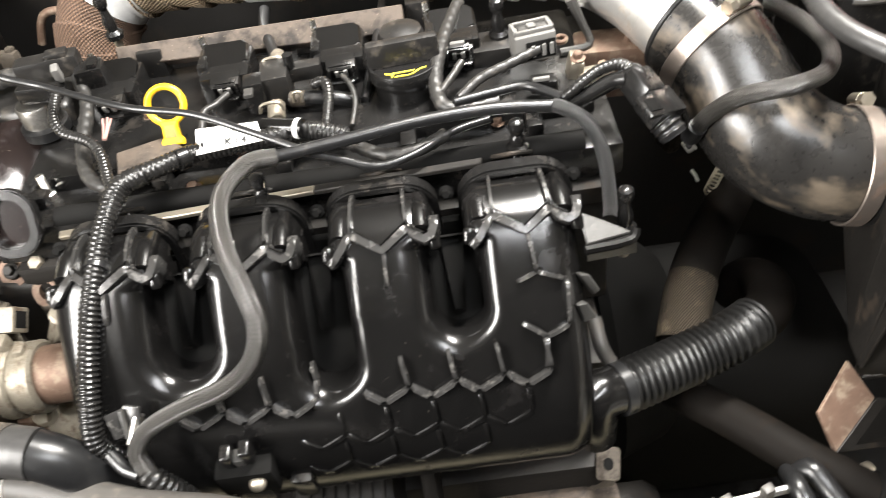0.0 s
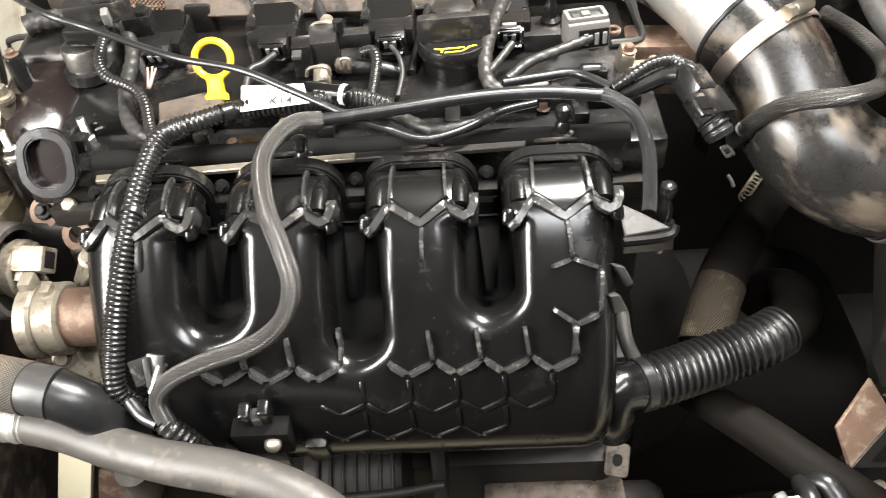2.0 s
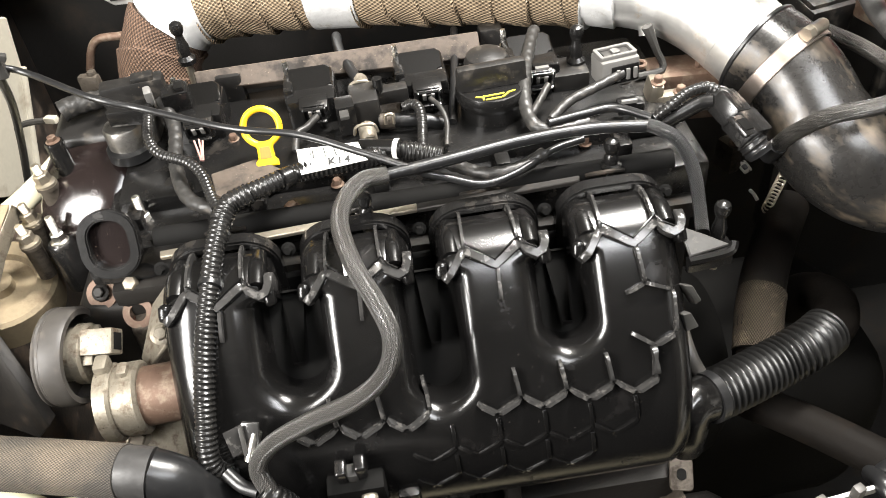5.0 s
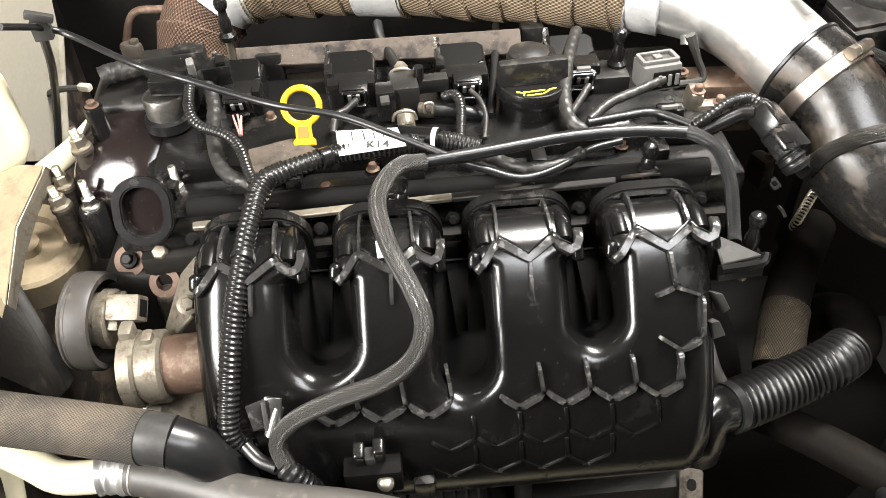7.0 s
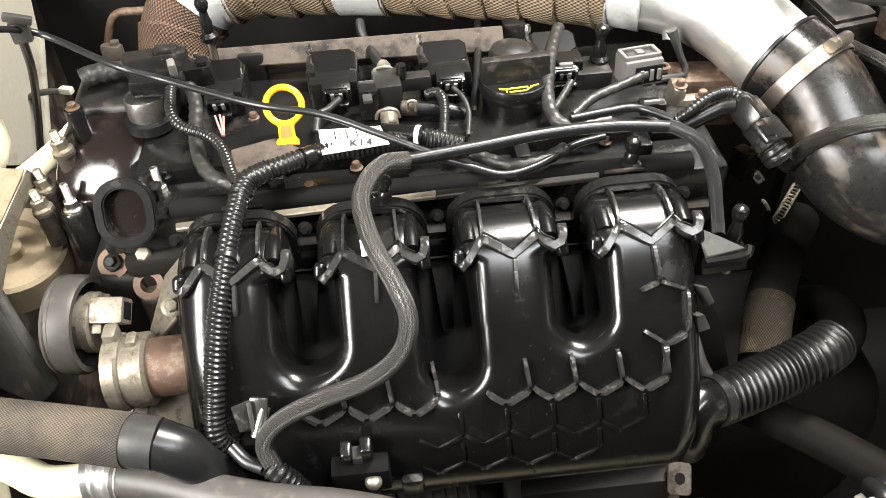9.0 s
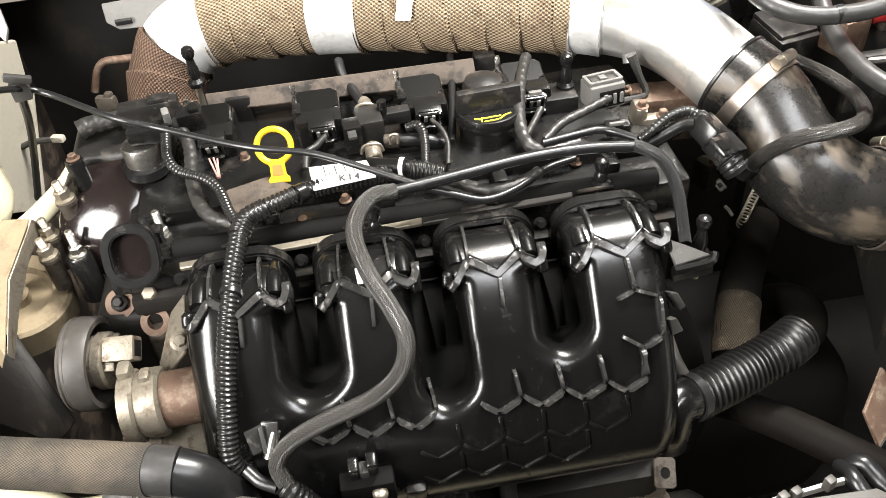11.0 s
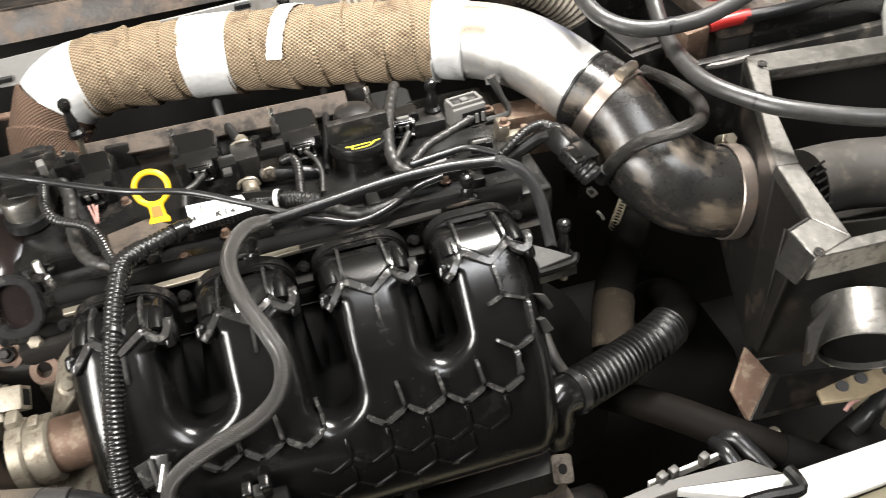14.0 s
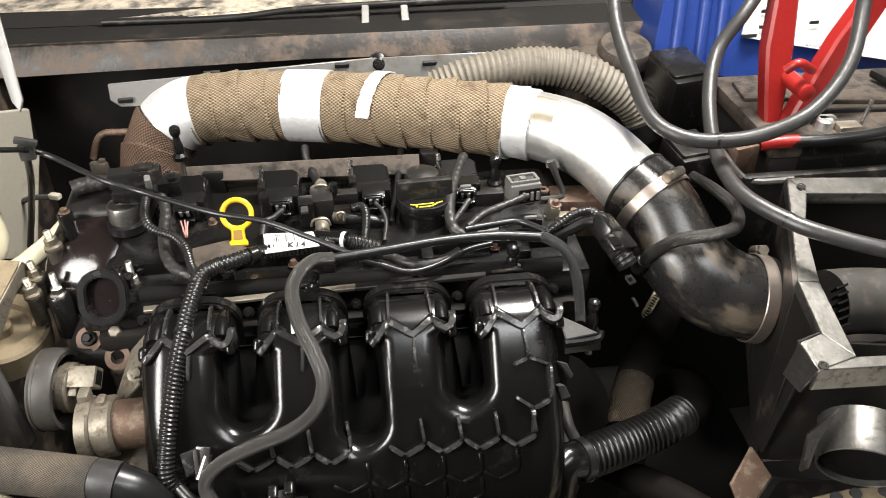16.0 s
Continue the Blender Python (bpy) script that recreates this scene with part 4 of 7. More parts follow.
part("rail_face", quad([RIM[5], RIM[6], down(RIM[6], 0.026, 0, 0.004), down(RIM[5], 0.026, 0, 0.004)][::-1], 0.003), bare_metal, airbox, "scraped rail with chipped paint")
part("corner_face", quad([RIM[4], RIM[5], down(RIM[5], 0.034, -0.004, 0.01), down(RIM[4], 0.040, -0.002, 0.006)][::-1], 0.003), bare_metal, airbox)
# inner corner and walls darker than the rails: shade painted as dark metal
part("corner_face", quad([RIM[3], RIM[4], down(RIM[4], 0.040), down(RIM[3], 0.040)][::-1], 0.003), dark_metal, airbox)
part("side_wall", quad([down(RIM[0], 0.004), down(RIM[2], 0.004), down(RIM[2], 0.19, 0.0), down(RIM[0], 0.20, 0.0)][::-1], 0.003), dark_metal, airbox, "dark side sheet with shade in its colour")
part("side_wall", quad([down(RIM[2], 0.004), down(RIM[3], 0.004), down(RIM[3], 0.165, -0.006, 0.02), down(RIM[2], 0.19, 0.0)][::-1], 0.003), dark_metal, airbox, "dark side sheet with shade in its colour")
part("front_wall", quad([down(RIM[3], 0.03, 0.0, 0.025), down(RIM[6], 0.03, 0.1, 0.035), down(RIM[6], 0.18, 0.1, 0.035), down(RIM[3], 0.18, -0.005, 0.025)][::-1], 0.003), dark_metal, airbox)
part("lower_lip", quad([(0.2529, 0.3455, 0.7900), (0.2182, 0.3091, 0.7850), (0.2286, 0.2917, 0.7580), (0.2649, 0.3207, 0.7750)], 0.003), rusty, airbox, "bare pinkish folded lip")
part("lower_wall", quad([(0.2649, 0.3207, 0.7750), (0.2286, 0.2917, 0.7580), (0.3514, 0.3117, 0.7200), (0.3663, 0.3129, 0.7600)], 0.003), dark_metal, airbox)
part("bottom_sheet", quad([(0.268, 0.345, 0.765), (0.56, 0.345, 0.765), (0.56, 0.51, 0.775), (0.322, 0.51, 0.775)], 0.003), dark_metal, airbox)
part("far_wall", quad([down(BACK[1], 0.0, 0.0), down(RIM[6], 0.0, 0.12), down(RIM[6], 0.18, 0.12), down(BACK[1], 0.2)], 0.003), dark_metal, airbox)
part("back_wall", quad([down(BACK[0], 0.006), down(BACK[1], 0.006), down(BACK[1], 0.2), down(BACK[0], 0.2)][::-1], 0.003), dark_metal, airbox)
tc = Vector((0.3159, 0.2900, 0.8409))
part("pipe_stub", ring(0.0365, 0.0345, 0.042, tc + Vector((-0.004, -0.012, -0.012)), (0.45, 0.95, 0.36), 48), bare_metal, airbox, "bright spun steel pipe stub")
# near-black plug in place of the shade inside the stub
part("bore_shade", lathe([(0.0343, 0.006), (0.0343, 0.038)], tc + Vector((-0.004, -0.012, -0.012)), (0.45, 0.95, 0.36), 40), shade_black, airbox)
part("bracket", quad([(0.2884, 0.2977, 0.8850), (0.2564, 0.2838, 0.8720), (0.2551, 0.2760, 0.8350), (0.2643, 0.2789, 0.8350), (0.2608, 0.2755, 0.8720)], 0.003), dark_metal, airbox)
part("tab", box((0.3365, 0.2772, 0.8950), (0.018, 0.006, 0.030), 0.004), zinc, airbox)
for px in ((0.3199, 0.4849, 0.9872), (0.2530, 0.2901, 0.9443)):
    part("screw_hole", ring(0.0042, 0.0022, 0.0008, px, (0, -0.22, 1), 20), dark_metal, airbox)
    part("insert", lathe([(0.0024, -0.004), (0.0024, -0.0005)], px, (0, -0.22, 1), 14), rubber, airbox)
inlet = thing("inlet_hose", (0.40, 0.44, 0.80), "grey inlet hose with a bright clamp lying inside the metal box", "hose")
part("hose", tube([(0.335, 0.420, 0.895), (0.38, 0.425, 0.890), (0.44, 0.415, 0.886), (0.52, 0.400, 0.88)], 0.032, 30), grey_rubber, inlet)
part("band", ring(0.034, 0.032, 0.008, (0.425, 0.418, 0.887), (1, -0.2, -0.08), 40), steel, inlet)
part("lower_hose", tube([(0.33, 0.375, 0.83), (0.40, 0.365, 0.82), (0.50, 0.350, 0.81)], 0.034, 26), rubber, inlet)
for k in range(6):
    part("fin", box((0.333, 0.405 - 0.004 * k, 0.925 - 0.006 * k), (0.014, 0.0022, 0.010), 0.0006, (30, 0, 20)), satin_black, inlet)

# ---- battery with jump leads, and the blue booster behind ----
bat = thing("car_battery", (0.44, 0.665, 0.80), "dusty brown-topped car battery under its clamp bar", "battery")
part("case", box((0.455, 0.668, 0.885), (0.235, 0.175, 0.16), 0.008), body_dark, bat)
part("lid", box((0.455, 0.668, 0.973), (0.238, 0.178, 0.020), 0.006), dusty_shield, bat, "dust-covered brown lid")
part("front_ledge", box((0.45, 0.588, 0.962), (0.16, 0.022, 0.034), 0.004), satin_black, bat)
part("terminal", lathe([(0.010, 0), (0.009, 0.018), (0.007, 0.02)], (0.405, 0.605, 0.975), segs=20), alu, bat)
part("terminal_clamp", box((0.428, 0.598, 0.985), (0.026, 0.018, 0.012), 0.003), zinc, bat)
part("clamp_bolt", lathe([(0.0022, 0), (0.0022, 0.03)], (0.445, 0.602, 0.985), (0.15, 0, 1), 10), steel, bat)
part("cell_cap", box((0.40, 0.70, 0.985), (0.10, 0.05, 0.006), 0.003, (0, 0, -6)), dusty_shield, bat)
part("lid_seam", box((0.47, 0.640, 0.984), (0.16, 0.006, 0.006), 0.001, (0, 0, -4)), body_dark, bat)
part("vent_strip", box((0.46, 0.675, 0.986), (0.12, 0.03, 0.006), 0.002, (0, 0, -8)), dusty_shield, bat)
part("hold_down", box((0.545, 0.645, 0.992), (0.016, 0.16, 0.010), 0.003, (0, 0, 12)), body_dark, bat)
tray = thing("battery_tray", (0.40, 0.60, 0.70), "dusty black plastic battery tray with rusty edges", "tray")
part("tray", box((0.445, 0.655, 0.80), (0.29, 0.24, 0.03), 0.006), satin_black, tray)
part("front_wall", box((0.44, 0.560, 0.875), (0.28, 0.012, 0.165), 0.004), dusty_black, tray)
part("rim", tube([(0.2835, 0.5839, 0.9750), (0.3013, 0.5623, 0.9550), (0.3180, 0.5534, 0.9530), (0.3474, 0.5425, 0.9600)], 0.0035, 8, 0.004), grey_rubber, tray)
part("corner_post", box((0.3055, 0.5891, 0.9650), (0.03, 0.03, 0.035), 0.004, (0, 0, 15)), rusty, tray)
hose("battery_lead", "black battery lead with a taped dusty end and red boot", "cable", [
    ("cable", [(0.355, 0.577, 0.985), (0.39, 0.570, 0.988), (0.43, 0.570, 0.990), (0.47, 0.575, 0.993), (0.52, 0.595, 0.995)], 0.0068, rubber, dict(step=0.004)),
    ("tape", [(0.462, 0.574, 0.9925), (0.49, 0.582, 0.994), (0.52, 0.595, 0.995)], 0.0090, grey_rubber, dict(step=0.004)),
    ("boot", [(0.325, 0.584, 0.980), (0.345, 0.579, 0.984), (0.362, 0.576, 0.986)], 0.0070, red, dict(step=0.004))])


def lead(pts, label, k):
    a, b = Vector(pts[k]), Vector(pts[k + 1])
    return hose("jump_lead", label, "cable", [("cable", pts, 0.0072, lead_rubber, dict(sides=18, step=0.005)), ("tape_patch", [a, a.lerp(b, 0.14)], 0.0075, rubber, dict(sides=18, step=0.004))], group="jump leads")


lead([(0.1882, 0.7277, 1.1300), (0.1796, 0.6653, 1.0900), (0.1808, 0.6022, 1.0600), (0.1823, 0.5423, 1.0420), (0.2014, 0.5141, 1.0340), (0.2328, 0.5025, 1.0320), (0.2785, 0.5026, 1.0360), (0.3324, 0.5183, 1.0500), (0.3729, 0.5444, 1.0850), (0.3966, 0.5856, 1.1300), (0.3971, 0.5926, 1.1600)], "thick grey-black jump lead sagging over the pipe", 5)
lead([(0.3578, 0.6895, 1.1400), (0.3134, 0.6531, 1.1000), (0.2831, 0.6367, 1.0650), (0.2623, 0.5928, 1.0350), (0.2485, 0.5313, 1.0100), (0.2429, 0.4610, 1.0040), (0.2670, 0.4138, 1.0000), (0.2985, 0.3846, 0.9980), (0.3451, 0.3598, 0.9950), (0.4152, 0.3474, 0.9850)], "thick grey-black jump lead lying across the metal box", 6)

clampr = thing("jump_clamp", (0.40, 0.625, 0.985), "red plastic jump-lead clamp biting the battery terminal", "jump clamp")
for base, tip, w in (((0.3580, 0.6250, 0.9800), (0.3608, 0.6600, 1.1134), 0.0), ((0.3697, 0.6100, 0.9744), (0.4586, 0.6400, 1.1271), 0.0)):
    b0, t0 = Vector(base), Vector(tip)
    ax = (t0 - b0).normalized()
    sx = ax.cross(Vector((0, 1, 0))).normalized()
    nn = sx.cross(ax)
    m = Matrix((sx, ax, nn)).transposed().to_4x4()
    m.translation = b0
    L = (t0 - b0).length
    part("arm", plate([(-0.009, 0), (0.009, 0), (0.015, L * 0.42), (0.017, L * 0.6), (0.013, L), (-0.013, L), (-0.014, L * 0.6), (-0.013, L * 0.4)], 0.022, m, 0.003), red, clampr)
part("pivot", lathe([(0.009, -0.02), (0.009, 0.024), (0.006, 0.026)], (0.3704, 0.6200, 1.0294), (0, -1, 0), 20), red, clampr)
part("spring", tube([Vector((0.3480, 0.6100, 1.0507)), Vector((0.3584, 0.6050, 1.0601)), Vector((0.3779, 0.6100, 1.0490))], 0.005, 12, 0.003), red, clampr)
part("jaw", box((0.408, 0.610, 0.988), (0.022, 0.014, 0.014), 0.003), steel, clampr)

boost = thing("booster_pack", (0.52, 0.85, 0.98), "blue plastic booster pack with a white instruction label", "booster pack")
b0 = [Vector(p) for p in ((0.2758, 0.8000, 0.9812), (0.6762, 0.8000, 0.9010), (0.6611, 0.8600, 1.0955), (0.3100, 0.8600, 1.1085))]
part("case", quad(b0, 0.10), blue, boost)
for pa, pb in (((0.3050, 0.7970, 0.9763), (0.3230, 0.8480, 1.0907)), ((0.3378, 0.7970, 0.9714), (0.3545, 0.8480, 1.0895)), ((0.3626, 0.7970, 0.9670), (0.3781, 0.8480, 1.0886))):
    part("rib", tube([pa, pb], 0.008, 12, 0.02), blue, boost)
part("foot", box(Vector((0.4715, 0.8000, 0.9456)) + Vector((0, 0.04, -0.012)), (0.34, 0.09, 0.02), 0.006), blue, boost)
l0 = [Vector(p) for p in ((0.3935, 0.8080, 1.0108), (0.6191, 0.7970, 0.9686), (0.6239, 0.8450, 1.0868), (0.4158, 0.8450, 1.0948))]
part("label", quad(l0, 0.002), white_label, boost, "white instruction label")
curve = bpy.data.curves.new("lettering", "FONT")
curve.body, curve.size, curve.extrude = "CK FOR SAFETY W", 0.0036, 0.0002
letters = new("lettering", curve)
me = bpy.data.meshes.new_from_object(letters.evaluated_get(bpy.context.evaluated_depsgraph_get()))
bpy.data.objects.remove(letters)
bm = bmesh.new()
bm.from_mesh(me)
ux = (l0[1] - l0[0]).normalized()
un = (l0[1] - l0[0]).cross(l0[3] - l0[0]).normalized()
mt = Matrix((ux, un.cross(ux), un)).transposed().to_4x4()
mt.translation = Vector((0.4684, 0.8020, 0.9989)) + un * 0.003
bmesh.ops.transform(bm, matrix=mt, verts=bm.verts)
part("lettering", bm, black_ink, boost, "small black warning line")
for p0, w in (((0.4258, 0.8180, 1.0393), 0.016), ((0.4187, 0.8100, 1.0220), 0.008), ((0.4880, 0.8120, 1.0239), 0.012), ((0.4019, 0.8060, 1.0126), 0.02)):
    part("print_bar", box(Vector(p0) + un * 0.001, (w, 0.002, 0.004), 0), black_ink, boost)

# ---- body of the car round the bay ----
def sheet(name, corners, thick, mat, label, category):
    return tagged(part(name, quad(corners, thick), mat), label, category, kind="structure")


sheet("firewall", [(-0.75, 0.93, 0.0), (0.85, 0.93, 0.0), (0.85, 0.93, 1.0), (-0.75, 0.93, 1.0)], 0.02, body_dark, "dirty dark firewall", "firewall")
sheet("undertray", [(-0.58, 0.14, 0.20), (0.60, 0.14, 0.20), (0.78, 0.93, 0.20), (-0.58, 0.93, 0.20)], 0.01, body_dark, "dirty dark undertray below the engine", "undertray")
cross = thing("cowl_crossmember", (-0.1, 0.88, 0.98), "rust-stained dusty crossmember below the windscreen cowl", "car body")
part("face", quad([(-0.6368, 0.8600, 0.9824), (-0.1424, 0.8600, 0.9890), (0.4367, 0.8600, 0.9784), (0.4344, 0.8720, 1.0130), (-0.1400, 0.8720, 1.0164), (-0.6283, 0.8720, 1.0191)], 0.012), grimy, cross)
part("top", quad([(-0.6283, 0.8720, 1.0191), (-0.1400, 0.8720, 1.0164), (0.4344, 0.8720, 1.0130), (0.4635, 0.9400, 1.0165), (-0.1407, 0.9400, 1.0163), (-0.6555, 0.9400, 1.0181)], 0.006), body_dark, cross)
part("lip", quad([(-0.3996, 0.8420, 0.9767), (-0.0712, 0.8420, 0.9939), (-0.0727, 0.8360, 0.9716), (-0.2938, 0.8360, 0.9521), (-0.3087, 0.8360, 0.9468), (-0.3879, 0.8360, 0.9484), (-0.3993, 0.8360, 0.9583)][::-1], 0.003), body_grey, cross, "grey painted flange with slots")
part("lip", quad([(-0.0712, 0.8420, 0.9939), (0.1460, 0.8420, 0.9939), (0.1471, 0.8360, 0.9562), (-0.0727, 0.8360, 0.9716)][::-1], 0.003), body_grey, cross, "grey painted flange")
for p0, w in (((-0.2707, 0.8365, 0.9868), 0.020), ((-0.3807, 0.8345, 0.9579), 0.018), ((-0.1106, 0.8380, 0.9879), 0.018), ((-0.0002, 0.8380, 0.9850), 0.018)):
    part("slot", box(p0, (w, 0.004, 0.006), 0.001, (20, 0, 4)), black_ink, cross)
for p0 in ((-0.0641, 0.8520, 0.9827), (0.0510, 0.8520, 0.9797)):
    part("clip", lathe([(0.014, 0), (0.013, 0.008), (0.006, 0.014)], p0, (0, -1, 0.3), 20), satin_black, cross)
sheet("cowl_panel", [(-0.6851, 0.9450, 1.0177), (-0.4193, 0.9450, 1.0169), (-0.1398, 0.9450, 1.0268), (0.4370, 0.9450, 1.0357), (0.5617, 1.2500, 1.0523), (-0.8101, 1.2500, 1.0216)], 0.006, stone_dust, "windscreen cowl covered in pale dry litter", "car body")
part("cowl_trim", tube([(-0.4156, 0.9350, 1.0233), (-0.2578, 0.9350, 1.0219), (-0.1394, 0.9350, 1.0301), (0.1173, 0.9350, 1.0324)], 0.004, 10, 0.01), dusty_black, cross)
part("bay_panel", quad([(-0.6824, 0.9400, 1.0194), (-0.1407, 0.9400, 1.0163), (0.4635, 0.9400, 1.0165), (0.4727, 0.9700, 1.0346), (-0.1404, 0.9700, 1.0231), (-0.6903, 0.9700, 1.0314)], 0.004), body_dark, cross)
for cs in ([(-0.0794, 0.9380, 1.0370), (-0.0705, 0.9380, 1.0366), (-0.0721, 0.9000, 1.0103), (-0.0823, 0.9000, 1.0108)], [(-0.0285, 0.9380, 1.0347), (-0.0195, 0.9380, 1.0343), (-0.0189, 0.9000, 1.0093), (-0.0292, 0.9000, 1.0098)]):
    part("bracket", quad(cs[::-1], 0.003), body_grey, cross)

sheet("inner_wing", [(-0.560, 0.0, 0.2), (-0.545, 0.93, 0.2), (-0.535, 0.93, 1.0), (-0.560, 0.0, 0.92)], 0.01, grimy, "grimy dark inner wing panel", "car body")
sheet("inner_wing_far", [(0.78, 0.93, 0.2), (0.78, 0.0, 0.2), (0.78, 0.0, 0.86), (0.78, 0.93, 0.95)], 0.01, body_dark, "dirty dark inner wing panel", "car body")
wing_post = thing("strut_panel", (-0.50, 0.70, 0.85), "pale dusty upright body panel beside the engine", "car body")
part("panel", quad([(-0.4905, 0.6600, 1.0263), (-0.5385, 0.6200, 0.8810), (-0.5167, 0.7550, 0.7840), (-0.4871, 0.7900, 0.9178), (-0.4828, 0.8000, 0.9679)], 0.006), inner_wing, wing_post)
part("edge", tube([(-0.4877, 0.7900, 0.9178), (-0.5025, 0.7750, 0.8540), (-0.5173, 0.7550, 0.7841)], 0.005, 10, 0.01), inner_wing, wing_post)
part("clip", box((-0.4621, 0.7432, 0.8800), (0.014, 0.008, 0.007), 0.002, (0, 0, -20)), inner_wing, wing_post, "pale plastic panel clip")
part("clip_stem", tube([(-0.4640, 0.7440, 0.8790), (-0.4900, 0.7500, 0.8760), (-0.5080, 0.7520, 0.8700)], 0.0035, 8, 0.006), dark_grey, wing_post)
tank = thing("coolant_tank", (-0.4811, 0.5157, 0.9300), "cream plastic coolant tank at the wing", "coolant tank")
part("tank", box((-0.4827, 0.5482, 0.9650), (0.085, 0.062, 0.09), 0.028, (0, 0, 8), segs=5), cream, tank)
part("cap", lathe([(0.024, 0), (0.026, 0.01), (0.022, 0.018)], Vector((-0.4503, 0.4990, 1.0050)), segs=24), satin_black, tank)
rod = hose("vent_pipe", "thin brown steel pipe bent behind the engine", "pipe", [
    ("pipe", [(-0.4261, 0.8000, 0.8986), (-0.4158, 0.8000, 0.9215), (-0.4046, 0.8000, 0.9316), (-0.3844, 0.8000, 0.9318), (-0.3528, 0.8000, 0.9313)], 0.0042, rusty, dict(step=0.004))])
duct = hose("ribbed_duct", "worn grey ribbed air duct behind the charge pipe", "duct", [
    ("duct", [(0.0016, 0.7900, 0.9691), (0.0506, 0.7900, 0.9871), (0.1136, 0.7900, 0.9940), (0.1657, 0.7850, 0.9903), (0.2149, 0.7750, 0.9710), (0.2515, 0.7650, 0.9429), (0.2695, 0.7500, 0.9100)], 0.0245, dusty_duct, dict(sides=24, step=0.0012, shape=rings_shape(0.0072, 0.10)))])
for n_, c_, s_, m_, lab in (("fuse_box", (0.2893, 0.7400, 0.9710), (0.055, 0.07, 0.075), satin_black, "black plastic fuse box beside the battery"),
                            ("junction_box", (0.2637, 0.6200, 0.9449), (0.045, 0.05, 0.04), dusty_black, "small dusty black junction box beside the pipe")):
    t = thing(n_, Vector(c_) - Vector((0, 0, s_[2] / 2)), lab, "electrical box")
    part("body", box(c_, s_, 0.005, (8, 0, 12)), m_, t)
    part("leg", box(Vector(c_) - Vector((0, 0, 0.13)), (0.02, 0.02, 0.24), 0.003), body_dark, t)
    part("lid", box(Vector(c_) + Vector((0, 0, s_[2] / 2)), (s_[0] * 0.92, s_[1] * 0.9, 0.008), 0.003, (8, 0, 12)), m_, t)
res = thing("reservoir", (0.2352, 0.8000, 0.90), "dust-covered brown fluid reservoir with a round cap behind the duct", "reservoir")
part("body", box((0.205, 0.812, 0.965), (0.085, 0.065, 0.075), 0.026, (6, 0, 10), segs=5), dusty_shield, res)
part("neck", lathe([(0.026, -0.06), (0.026, 0.0)], (0.2400, 0.800, 1.000), (0.05, -0.25, 1), 28), body_dark, res)
part("cap", lathe([(0.0300, -0.012), (0.0330, -0.010), (0.0335, 0.006), (0.0310, 0.011), (0.022, 0.013), (0.001, 0.0135)], (0.2400, 0.800, 1.002), (0.05, -0.25, 1), 32), dusty_shield, res, "round cap thick with dust")
part("cuff", tube([(0.2621, 0.7570, 0.9267), (0.2710, 0.7490, 0.9072)], 0.0262, 24, 0.004), rubber, duct)
hose("battery_conduit", "pale dusty corrugated conduit behind the battery", "conduit", [
    ("conduit", [(0.3260, 0.7800, 0.9686), (0.3682, 0.7800, 0.9601), (0.4224, 0.7800, 0.9524), (0.4766, 0.7800, 0.9478)], 0.0075, grey_rubber, dict(sides=16, step=0.001, shape=rings_shape(0.005, 0.16)))])

stay = thing("bonnet_stay", (-0.4143, 0.6000, 1.1307), "flat pale metal bonnet stay", "bonnet stay")
part("bar", quad([(-0.4143, 0.6000, 1.1610), (-0.4004, 0.6000, 1.1603), (-0.3832, 0.5500, 1.0878), (-0.3885, 0.5500, 1.0763), (-0.3928, 0.5500, 1.0873)], 0.003), body_grey, stay)

wing = thing("front_wing", (0.62, 0.55, 0.90), "white painted front wing edge beyond the battery", "car body")
part("edge", quad([(0.5420, 0.6130, 0.9750), (0.7077, 0.6139, 0.9750), (0.6038, 0.5017, 0.9750), (0.4730, 0.5138, 0.9750)], 0.02), white_paint, wing)
part("side", box((0.70, 0.50, 0.78), (0.03, 0.80, 0.36), 0.008), white_paint, wing)

TAPED = dict(step=0.0015, shape=lambda s, a: 1 + 0.09 * ((s / 0.010 - a / 6.283) % 1.0) + 0.04 * math.sin(s * 700 + 2 * a))

# ---- timing end of the valve cover ----
dome = thing("timing_cover", (-0.3775, 0.5915, 0.8800), "glossy black plastic timing-end cover with an oval opening", "engine cover")
def squared(wide):
    return lambda s_, a_: ((abs(math.cos(a_)) / wide) ** 3.6 + abs(math.sin(a_)) ** 3.6) ** (-1 / 3.6)


part("dome", tube([(-0.3540, 0.6170, 0.9350), (-0.3560, 0.5961, 0.9320), (-0.3600, 0.5721, 0.9200), (-0.3660, 0.5483, 0.9000), (-0.3750, 0.5457, 0.8750)], [0.026, 0.033, 0.037, 0.038, 0.034], 48, 0.004, shape=squared(1.12)), dome_plastic, dome)
part("lobe", box((-0.3020, 0.5680, 0.9130), (0.050, 0.064, 0.046), 0.014, (14, 0, 0), segs=6), dome_plastic, dome)
part("top_pad", box((-0.3480, 0.5919, 0.9500), (0.085, 0.055, 0.030), 0.012, (6, 0, 0), segs=4), dusty_black, dome)
oc = Vector((-0.3285, 0.4520, 0.9415))
bm = bmesh.new()
tilt = pose(0, 0, 0, -29)
outer, inner = round_rect(0.0425, 0.050, 0.0195, 10), round_rect(0.028, 0.035, 0.0125, 10)
rows = [[bm.verts.new(oc + tilt @ Vector((px, py, pz))) for px, pz in ol] for ol, py in ((inner, -0.004), (outer, -0.004), (outer, 0.005), (inner, 0.005))]
